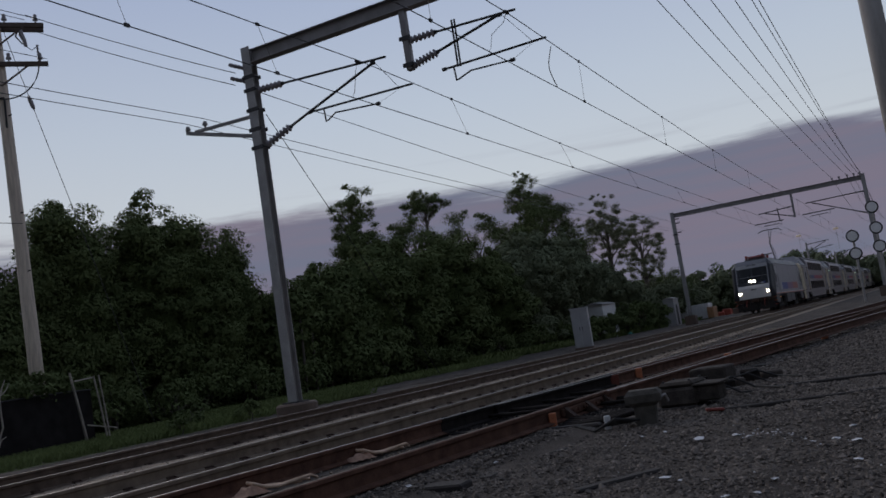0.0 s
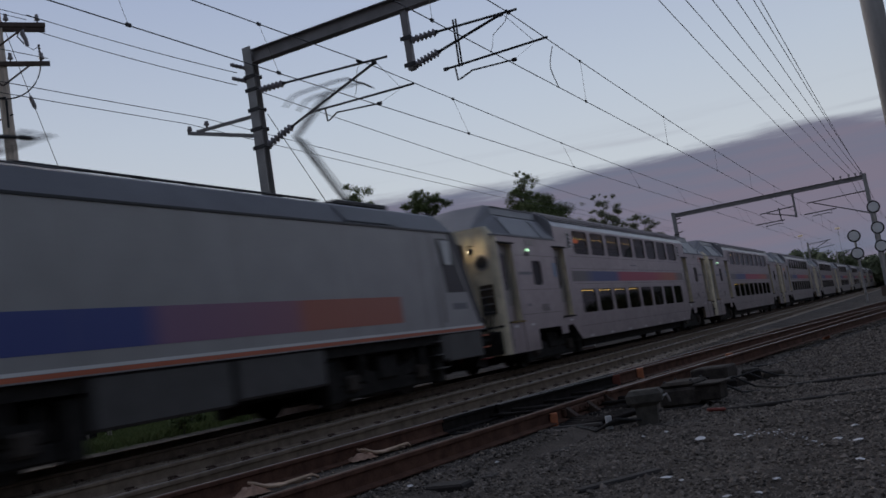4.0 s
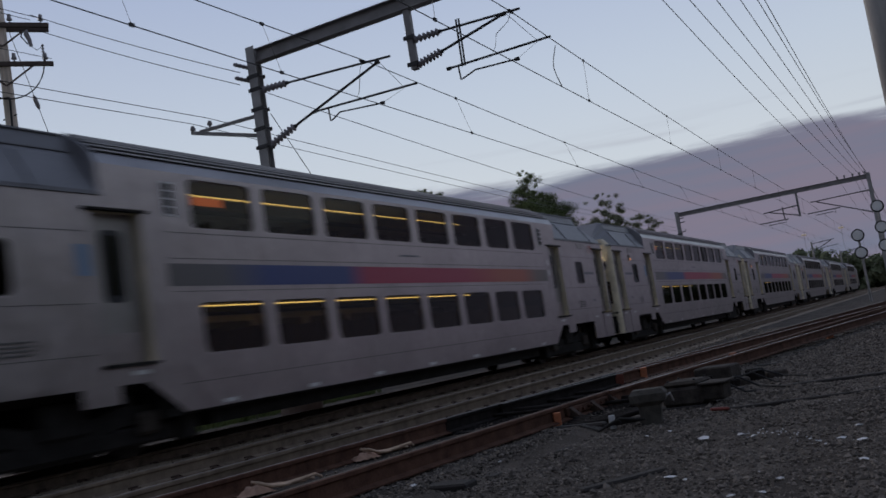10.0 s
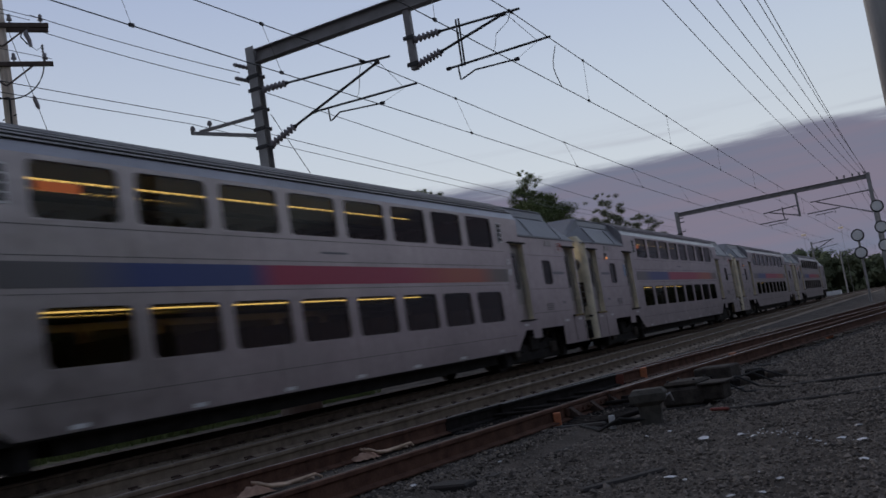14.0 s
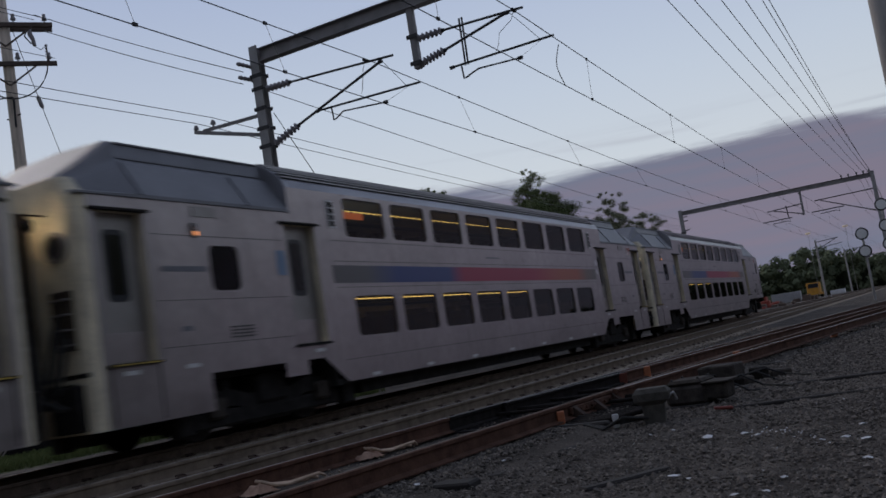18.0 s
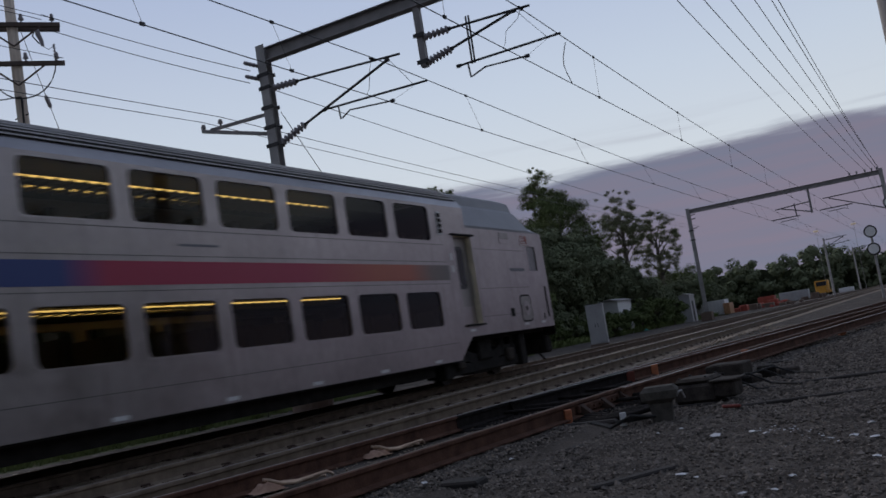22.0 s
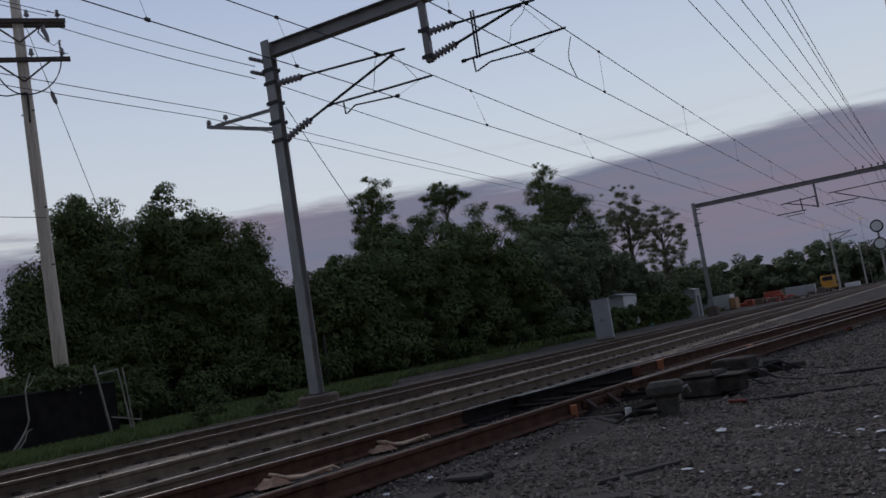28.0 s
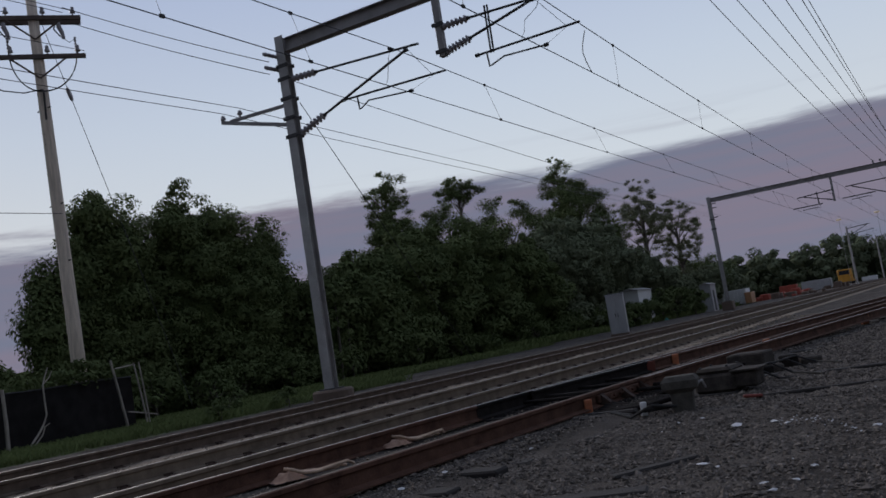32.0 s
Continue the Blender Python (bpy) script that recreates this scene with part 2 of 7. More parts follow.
M_LEAF = mat("leaf", (0.060, 0.082, 0.035), 0.8, 0, 0.3, 0.35, 5, 0, col2=(0.140, 0.168, 0.070), rnd=-0.15, spec=0.02)
M_LEAF2 = mat("pale leaf", (0.105, 0.118, 0.070), 0.65, 0, 0.3, 0.35, 9, 0, col2=(0.20, 0.21, 0.115), rnd=-0.35, spec=0.12)
# paler than the near leaves: distance haze is put into this colour
M_LEAFHAZE = mat("haze-pale far leaf", (0.112, 0.132, 0.080), 0.85, 0, 0.3, 0.1, 2, 0, col2=(0.185, 0.208, 0.126), rnd=-0.2, spec=0.05)
M_GRASS = mat("grass", (0.085, 0.112, 0.040), 0.8, 0, 0.3, 0.5, 9, 0, col2=(0.190, 0.228, 0.092), rnd=-0.4, spec=0.05)
M_STONE = mat("ballast stone", (0.026, 0.022, 0.020), 0.9, 0, 0.3, 4, 40, 0.2, col2=(0.240, 0.207, 0.180), rnd=-0.88, spec=0.2)
M_LITTER = mat("white litter", (0.62, 0.62, 0.64), 0.6, 0, 0.15, 20, 90, 0.1)
M_RAG = mat("tan cloth", (0.36, 0.225, 0.16), 0.9, 0, 0.3, 14, 90, 0.3)
M_TAG = mat("faded orange plastic", (0.50, 0.17, 0.08), 0.6, 0, 0.3, 14, 90, 0.1)
M_MACH = mat("greasy casting", (0.058, 0.049, 0.043), 0.9, 0, 0.6, 9, 60, 0.4, spec=0.12)
M_LOCOGREY = mat("silver grey paint", (0.30, 0.295, 0.30), 0.38, 0.15, 0.1, 1.5, 25, 0.02)
M_LOCOBLACK = mat("black paint", (0.020, 0.021, 0.027), 0.35, 0, 0.2, 2, 30, 0.03, spec=0.3)
M_LOCOWHITE = mat("white nose paint", (0.56, 0.55, 0.54), 0.4, 0, 0.1, 2, 30, 0.03)
M_REDGEAR = mat("red roof gear", (0.22, 0.035, 0.03), 0.6, 0, 0.25, 6, 50, 0.1)
M_WHITE = mat("white paint", (0.62, 0.62, 0.62), 0.6, 0, 0.12, 1, 20, 0.05, rnd=0.2)
M_YELLOW = mat("yellow machine paint", (0.55, 0.26, 0.025), 0.5, 0, 0.2, 2, 30, 0.05)
M_REDPAINT = mat("red paint", (0.30, 0.05, 0.03), 0.6, 0, 0.25, 2, 30, 0.05, rnd=0.3)
M_LOCOROOF = mat("slate grey roof paint", (0.085, 0.087, 0.100), 0.50, 0.1, 0.2, 1.5, 25, 0.03)
M_SKIRT = mat("dark skirt paint", (0.060, 0.057, 0.058), 0.6, 0, 0.3, 2, 30, 0.06)
M_DOORGLASS = mat("door glass", (0.014, 0.013, 0.010), 0.12, 0, 0.3, 2, 30, 0, spec=0.2)
M_TEAL = mat("teal plastic", (0.05, 0.24, 0.19), 0.5, 0, 0.2, 8, 60, 0.05)
M_EDGE = mat("worn yellow edge", (0.36, 0.25, 0.05), 0.7, 0, 0.4, 6, 50, 0.1)
# the grey base stands in for a reflection on the pane
M_CABGLASS = mat("cab glass greyed for reflection", (0.13, 0.125, 0.125), 0.22, 0, 0.2, 3, 30, 0, spec=0.6)
M_BELLOWS = mat("dusty brown bellows", (0.075, 0.062, 0.050), 0.9, 0, 0.4, 5, 50, 0.2, spec=0.15)
M_GRIME = mat("brown brake grime", (0.060, 0.047, 0.036), 0.9, 0, 0.5, 4, 40, 0.3, spec=0.15)
M_GREASE = mat("greasy black iron", (0.016, 0.013, 0.012), 0.85, 0, 0.5, 8, 50, 0.3, spec=0.12)
M_BALLAST = mat("dusty ballast", (0.140, 0.113, 0.089), 0.95, 0, 0.3, 2, 40, 0.4, col2=(0.330, 0.268, 0.210), rnd=-0.5, spec=0.08)
M_ROUNDPOLE = mat("weathered round pole", (0.34, 0.32, 0.30), 0.8, 0, 0.2, 2.5, 40, 0.2, stretch=(3, 3, 0.4), spec=0.2)

# ---- mesh building ----


class Build:
    """Collects faces of one mesh."""

    def __init__(self):
        self.v, self.f, self.m, self.mi = [], [], [], 0

    def add(self, verts, faces):
        o = len(self.v)
        self.v += [tuple(p) for p in verts]
        self.f += [tuple(o + i for i in q) for q in faces]
        self.m += [self.mi] * len(faces)

    def quad(self, a, b, c, d):
        self.add([a, b, c, d], [(0, 1, 2, 3)])

    def box(self, x0, x1, y0, y1, z0, z1, c=0.0):
        if c <= 0:
            v = [(x, y, z) for x in (x0, x1) for y in (y0, y1) for z in (z0, z1)]
            self.add(v, [(0, 1, 3, 2), (4, 6, 7, 5), (0, 4, 5, 1), (2, 3, 7, 6), (0, 2, 6, 4), (1, 5, 7, 3)])
            return
        bm = bmesh.new()
        bmesh.ops.create_cube(bm, size=1)
        for w in bm.verts:
            w.co = ((x0 + x1) / 2 + w.co.x * (x1 - x0), (y0 + y1) / 2 + w.co.y * (y1 - y0), (z0 + z1) / 2 + w.co.z * (z1 - z0))
        bmesh.ops.bevel(bm, geom=bm.edges[:], offset=c, segments=1, affect="EDGES")
        bm.verts.index_update()
        self.add([w.co for w in bm.verts], [[w.index for w in q.verts] for q in bm.faces])
        bm.free()

    def tube(self, pts, radii, n=8, cap=True):
        pts = [Vector(p) for p in pts]
        if not isinstance(radii, (list, tuple)):
            radii = [radii] * len(pts)
        rings = []
        for i, p in enumerate(pts):
            d = (pts[min(i + 1, len(pts) - 1)] - pts[max(i - 1, 0)]).normalized()
            s = d.cross(Vector((0, 0, 1)) if abs(d.z) < 0.9 else Vector((1, 0, 0))).normalized()
            u = s.cross(d)
            rings.append([p + (s * math.cos(2 * math.pi * k / n) + u * math.sin(2 * math.pi * k / n)) * radii[i] for k in range(n)])
        v = [q for r in rings for q in r]
        f = [(i * n + k, i * n + (k + 1) % n, (i + 1) * n + (k + 1) % n, (i + 1) * n + k) for i in range(len(pts) - 1) for k in range(n)]
        if cap:
            f += [tuple(range(n))[::-1], tuple((len(pts) - 1) * n + k for k in range(n))]
        self.add(v, f)

    def prism(self, profile, path, close=True):
        """A profile of (across, up) carried along a path of points in plan; up is z."""
        n, rows = len(profile), []
        path = [Vector(p) for p in path]
        for i, p in enumerate(path):
            d = path[min(i + 1, len(path) - 1)] - path[max(i - 1, 0)]
            d.z = 0
            d.normalize()
            s = Vector((d.y, -d.x, 0))
            rows.append([p + s * a + Vector((0, 0, b)) for a, b in profile])
        v = [q for r in rows for q in r]
        k2 = n if close else n - 1
        f = [(i * n + k, i * n + (k + 1) % n, (i + 1) * n + (k + 1) % n, (i + 1) * n + k) for i in range(len(path) - 1) for k in range(k2)]
        if close:
            f += [tuple(range(n))[::-1], tuple((len(path) - 1) * n + k for k in range(n))]
        self.add(v, f)

    def disc(self, c, r, axis="x", n=16, t=0.03):
        i = "xyz".index(axis)
        a, b = [k for k in range(3) if k != i]
        v = []
        for s in (-t / 2, t / 2):
            for k in range(n):
                p = list(c)
                p[i] += s
                p[a] += r * math.cos(2 * math.pi * k / n)
                p[b] += r * math.sin(2 * math.pi * k / n)
                v.append(p)
        f = [(k, (k + 1) % n, n + (k + 1) % n, n + k) for k in range(n)] + [tuple(range(n))[::-1], tuple(range(n, 2 * n))]
        self.add(v, f)

    def mesh(self, name, mats, smooth=False):
        me = bpy.data.meshes.new(name)
        me.from_pydata(self.v, [], self.f)
        for m in mats if isinstance(mats, (list, tuple)) else [mats]:
            me.materials.append(m)
        if any(self.m):
            me.polygons.foreach_set("material_index", self.m)
        if smooth:
            me.polygons.foreach_set("use_smooth", [True] * len(self.f))
        me.validate()
        me.update()
        return me


def part(name, b, mats, parent=None, label="", smooth=False):
    """One mesh object from a Build (or a shared mesh) under a thing or a part."""
    me = b.mesh(name, mats, smooth) if isinstance(b, Build) else b
    ob = new(name, me)
    if parent is not None:
        ob.parent = parent
    return tagged(ob, label)


def thing(name, label, category, at=(0, 0, 0), turn=0, group="", kind=""):
    ob = new(name)
    ob.empty_display_size = 0.2
    ob.matrix_basis = pose(*at, 0, 0, turn)
    return tagged(ob, label, category, group, kind)


def simple(name, b, mats, label, category, group="", kind="", smooth=False):
    return tagged(part(name, b, mats, None, "", smooth), label, category, group, kind)


def jitter(s):
    return random.uniform(-s, s)


# ---- ground ----
GZ = -0.25


def ground_height(x, y):
    """Flat yard, with low shoulders of ballast under the tracks."""
    z = GZ
    for xc in (-10.57, -6.87):
        z = max(z, -0.17 - max(0.0, abs(x - xc) - 1.45) * 0.35)
    xt = -5.1 + 0.082 * max(-20, min(y, 60))
    z = max(z, -0.19 - max(0.0, abs(x - xt) - 1.15) * 0.35)
    return z


def make_ground():
    b = Build()
    xs = [-2500, -600, -200, -80, -40, -28, -22, -19, -17] + [-16 + 0.25 * i for i in range(73)] + [2.5, 3, 4, 6, 10, 20, 60, 200, 600, 2500]
    ys = [-2500, -600, -200, -80, -40, -20, -10, -5, -2] + [0.25 * i for i in range(100)] + [25 + i for i in range(40)] + [66, 70, 80, 100, 130, 170, 230, 300, 500, 1000, 2500]
    ys = sorted(set(ys))
    for y in ys:
        for x in xs:
            z = ground_height(x, y)
            if -17 < x < 3 and 0 <= y < 40:
                z += (noise.noise((x * 2.3, y * 2.3, 0)) * 0.022 + noise.noise((x * 0.5, y * 0.5, 3)) * 0.03)
            b.v.append((x, y, z))
    n = len(xs)
    for j in range(len(ys) - 1):
        for i in range(n - 1):
            b.f.append((j * n + i, j * n + i + 1, (j + 1) * n + i + 1, (j + 1) * n + i))
            xm, ym = (xs[i] + xs[i + 1]) / 2, (ys[j] + ys[j + 1]) / 2
            b.m.append(2 if -12.3 < xm < -5.4 and ym > -20 else 1 if (xm < -16.3 - min(8.0, max(0, ym - 19) * 0.34) and not (ym > 300)) else 0)
    gravel = mat("gravel", (0.031, 0.0265, 0.0235), 0.95, 0, 0.3, 1.3, 60, 1.0, col2=(0.150, 0.130, 0.114), spec=0.08, dist=0.06)
    turf = mat("weedy turf", (0.036, 0.042, 0.020), 0.9, 0, 0.3, 0.8, 14, 0.8, col2=(0.080, 0.090, 0.040), spec=0.2, dist=0.05)
    ballast = mat("packed ballast", (0.145, 0.117, 0.092), 0.95, 0, 0.3, 1.3, 46, 1.0, col2=(0.42, 0.342, 0.270), spec=0.08, dist=0.05)
    simple("ground", b, [gravel, turf, ballast], "dark grey gravel yard with weedy grass along the trees", "ground", kind="structure")


make_ground()


def make_gravel(name, n, x0, x1, y0, y1, size, seed, label, power=1.0, m=None, along=None):
    """Loose stones, thicker near the camera."""
    rng = np.random.RandomState(seed)
    base = np.array([(1, 0, 0), (-1, 0, 0), (0, 1, 0), (0, -1, 0), (0, 0, 1), (0, 0, -1)], float)
    tri = np.array([(0, 2, 4), (2, 1, 4), (1, 3, 4), (3, 0, 4), (2, 0, 5), (1, 2, 5), (3, 1, 5), (0, 3, 5)])
    v, f = [], []
    for k in range(n):
        x = rng.uniform(x0, x1)
        y = y0 + (y1 - y0) * rng.rand() ** power
        if along:
            x += along(y)
        s = size * rng.uniform(0.45, 1.6) * (1 + 0.035 * (y - y0))
        p = base * rng.uniform(0.55, 1.1, (6, 1)) * s * (1, 1, 0.75)
        a, t = rng.rand() * 6.28, rng.uniform(-0.6, 0.6)
        ca, sa, ct, st = math.cos(a), math.sin(a), math.cos(t), math.sin(t)
        p = p @ np.array([[ca, -sa, 0], [sa, ca, 0], [0, 0, 1]]) @ np.array([[1, 0, 0], [0, ct, -st], [0, st, ct]])
        z = ground_height(x, y) + noise.noise((x * 2.3, y * 2.3, 0)) * 0.022 + noise.noise((x * 0.5, y * 0.5, 3)) * 0.03
        p += (x, y, z + s * 0.05)
        f.append(tri + 6 * k)
        v.append(p)
    me = bpy.data.meshes.new(name)
    me.from_pydata(np.concatenate(v).tolist(), [], np.concatenate(f).tolist())
    me.materials.append(m or M_STONE)
    ob = new(name, me)
    tagged(ob, label, "gravel", kind="stuff")


make_gravel("gravel", 100000, -4.2, 2.6, 2.5, 22, 0.0132, 5, "loose dark grey crushed stone beside the track", 1.7)
make_gravel("gravel", 20000, -12.5, -3.5, 4, 34, 0.015, 6, "crushed stone ballast between the rails", 1.3, M_BALLAST)
make_gravel("gravel", 24000, -4.4, 9, -9, 28, 0.017, 7, "sparser crushed stone over the yard", 1.0)

# ---- tracks ----
RAIL = [(-0.075, -0.172), (0.075, -0.172), (0.075, -0.16), (0.012, -0.14), (0.012, -0.045), (0.035, -0.035), (0.036, -0.008), (0.020, 0.0),
        (-0.020, 0.0), (-0.036, -0.008), (-0.035, -0.035), (-0.012, -0.045), (-0.012, -0.14), (-0.075, -0.16)]


def rail(path, web, parent, label, head=None):
    b = Build()
    n = len(RAIL)
    b.prism(RAIL, path)
    for i in range(len(path) - 1):
        b.m[i * n + 7] = 1
    return part("rail", b, [web, head or M_RAILTOP], parent, label)


M_RAILDULL = mat("dusty railhead", (0.10, 0.075, 0.058), 0.75, 0.2, 0.3, 4, 60, 0.1)


def tie_mesh(name, length, w, h, m, c=0.02):
    b = Build()
    b.box(-length / 2, length / 2, -w / 2, w / 2, -h, 0, c)
    return b.mesh(name, m)


def clip_mesh():
    b = Build()
    for s in (-1, 1):
        b.box(s * 0.7525 - 0.13, s * 0.7525 + 0.13, -0.075, 0.075, 0, 0.014)
        for d in (-1, 1):
            b.tube([(s * 0.7525 + d * 0.1, -0.06, 0.014), (s * 0.7525 + d * 0.1, 0.06, 0.014), (s * 0.7525 + d * 0.05, 0.06, 0.03), (s * 0.7525 + d * 0.05, -0.05, 0.03)], 0.011, 5)
    return b.mesh("rail_clips", M_RUSTD)


def track(xc, y0, y1, near, far, label, webs):
    t = thing("railway_track", label, "railway track", kind="structure")
    for s, w, hd in ((1, webs[0], M_RAILTOP), (-1, webs[1], M_RAILTOP)):
        rail([(xc + s * 0.7525, y, 0) for y in (y0, 0, 20, 60, y1)], w, t, "steel rail with a worn head", hd)
    tm, cm = tie_mesh("tie", 2.6, 0.26, 0.2, M_CTIE), clip_mesh()
    rest = Build()
    k = 0
    y = -18.0
    while y < 170:
        if near <= y <= far:
            ob = part("tie", tm, None, t)
            ob.location = (xc, y, -0.172)
            cl = part("rail_clips", cm, None, ob)
            cl.location = (0, 0, 0)
        else:
            rest.box(xc - 1.3, xc + 1.3, y - 0.13, y + 0.13, -0.37, -0.172)
        y += 0.61
        k += 1
    tagged(part("ties", rest, M_CTIE, t), kind="stuff")
    return t


track(-10.57, -300, 900, 2, 50, "ballasted main track with concrete ties and worn rails", (M_RAILMAIN, M_RAILMAIN))
track(-6.87, -300, 900, 2, 50, "ballasted second track with concrete ties and dusty rails", (M_RAILGREY, M_RAILGREY))


def siding_x(y):
    """Where the outer siding rail runs."""
    return -4.38 + 0.082 * y + 0.03 * max(0.0, y - 13)


def make_siding():
    t = thing("siding_track", "rusty siding with a switch, its timber ties half buried in gravel", "railway track", kind="structure")
    ys = [-8, -4, 0, 3, 5, 7, 9, 12, 16, 20, 26, 34, 45, 60, 90]

    def bow(y):
        return -0.10 * max(0, (12 - y) / 12) ** 2
    for off, nm in ((0.0, "near"), (-1.44, "far")):
        if nm == "near":
            rail([(siding_x(y) + off + bow(y), y, 0) for y in ys], M_RUST, t, "rusty brown rail", M_RAILDULL)
            continue
        for stretch, web in (([y for y in ys if y <= 9] + [9.3], M_RUST), ([9.31, 12, 14.3], M_GREASE), ([14.31] + [y for y in ys if y > 15], M_RUST)):
            rail([(siding_x(y) + off + bow(y), y, 0) for y in stretch], web, t, "rusty brown rail" if web is M_RUST else "rail black with grease at the switch")
    # the switch's second route, leaving beyond the point blades
    for off in (0.0, -1.44):
        for stretch, web in (((10.5, 12, 14.0), M_GREASE if off else M_RUST), ((14.01, 16, 18, 20, 23, 26, 30, 35, 40, 60, 90), M_RUST)):
            path = [(-4.31 + 0.082 * y + off + 0.05 * (y - 10.5) + 0.001 * (y - 10.5) ** 2, y, 0.0) for y in stretch]
            rail(path, web, t, "switch blade and closure rail")
    tm = tie_mesh("tie", 2.7, 0.22, 0.18, M_TIE, 0.015)
    y = 1.0
    while y < 60:
        ob = part("tie", tm, None, t)
        ob.location = (siding_x(y) - 0.6 + jitter(0.12), y, (-0.205 if y < 6.2 else -0.242) + jitter(0.014))
        ob.rotation_euler = (0, 0, jitter(0.03))
        y += 0.55
    # slide plates and braces of the switch, black with grease
    for i in range(12):
        y = 9.4 + 0.55 * i
        b = Build()
        b.box(-1.75, 0.22, -0.10, 0.10, -0.215, -0.178, 0.005)
        ob = part("slide_plate", b, M_GREASE, t)
        ob.location = (siding_x(y), y, 0)
        for off in (0.0,):
            b = Build()
            b.add([(0.03, -0.05, -0.16), (0.17, -0.05, -0.16), (0.04, -0.05, -0.04), (0.03, 0.05, -0.16), (0.17, 0.05, -0.16), (0.04, 0.05, -0.04)],
                  [(0, 1, 2), (5, 4, 3), (1, 4, 5, 2), (0, 2, 5, 3), (0, 3, 4, 1)])
            ob = part("rail_brace", b, M_RUSTD, t)
            ob.location = (siding_x(y) + off, y, 0)
    for y, r in ((10.35, 0.022), (10.75, 0.03), (11.6, 0.022), (12.4, 0.022)):
        b = Build()
        b.tube([(siding_x(y) - 1.5, y + 0.05, -0.12), (siding_x(y) - 0.6, y, -0.13), (siding_x(y) + 0.7, y - 0.05, -0.12)], r, 7)
        part("switch_rod", b, M_GREASE, t)
    # joint bars on the web
    for y in (9.6, 10.1):
        b = Build()
        b.box(-0.02, 0.02, -0.3, 0.3, -0.13, -0.05, 0.008)
        for k in range(4):
            b.tube([(0.015, -0.22 + 0.15 * k, -0.09), (0.045, -0.22 + 0.15 * k, -0.09)], 0.018, 6)
        ob = part("joint_bar", b, M_RUST, t)
        ob.location = (siding_x(y) + 0.035 + bow(y), y, 0)
        ob.rotation_euler = (0, 0, -0.082)
    return t


make_siding()
make_gravel("gravel", 5200, -1.42, -0.05, 9.6, 17, 0.026, 8, "greasy black ballast between the switch rails", 1.2, M_GREASE, siding_x)
make_gravel("gravel", 1300, 0.05, 0.5, 9.2, 13.2, 0.024, 9, "oil-stained ballast beside the switch machine", 1.0, M_GREASE, siding_x)

# ---- overhead line ----


def lathe(b, p, d, radii, step, n=10):
    """Discs strung along a line: an insulator."""
    p, d = Vector(p), Vector(d).normalized()
    pts, rr = [], []
    for i, r in enumerate(radii):
        pts.append(p + d * step * i)
        rr.append(r)
    b.tube(pts, rr, n)


def insulator(a, c, parent, r=0.10, sheds=7):
    b = Build()
    a, c = Vector(a), Vector(c)
    radii = []
    for k in range(sheds):
        radii += [0.045, r, r * 0.8, 0.045]
    lathe(b, a, c - a, radii, (c - a).length / (len(radii) - 1))
    return part("insulator", b, M_INSUL, parent, "grey ribbed porcelain insulator")


def h_pole(x, y, z0, z1, w, parent, name="post"):
    t, a = 0.02, w / 2
    ring = [(-a, -a), (a, -a), (a, -a + t), (0.012, -a + t), (0.012, a - t), (a, a - t), (a, a), (-a, a), (-a, a - t), (-0.012, a - t), (-0.012, -a + t), (-a, -a + t)]
    b = Build()
    v = [(x + p, y + q, z) for z in (z0, z1) for p, q in ring]
    b.add(v, [(k, (k + 1) % 12, 12 + (k + 1) % 12, 12 + k) for k in range(12)] + [tuple(range(12))[::-1], tuple(range(12, 24))])
    p = part(name, b, M_GALV, parent)
    b = Build()
    b.box(x - w * 0.9, x + w * 0.9, y - w * 0.9, y + w * 0.9, z0, z0 + 0.035)
    part("base_plate", b, M_IRON, p)
    return p


def bracket(x, y, z, w, parent):
    b = Build()
    b.box(x - w * 0.72, x + w * 0.72, y - w * 0.56, y - w * 0.5, z - 0.05, z + 0.05)
    b.box(x - w * 0.72, x + w * 0.72, y + w * 0.5, y + w * 0.56, z - 0.05, z + 0.05)
    for s in (-1, 1):
        b.tube([(x + s * w * 0.64, y - w * 0.62, z), (x + s * w * 0.64, y + w * 0.62, z)], 0.018, 6)
    return part("clamp", b, M_IRON, parent)


def tube_part(name, pts, r, m, parent, n=8, label=""):
    b = Build()
    b.tube(pts, r, n)
    return part(name, b, m, parent, label)


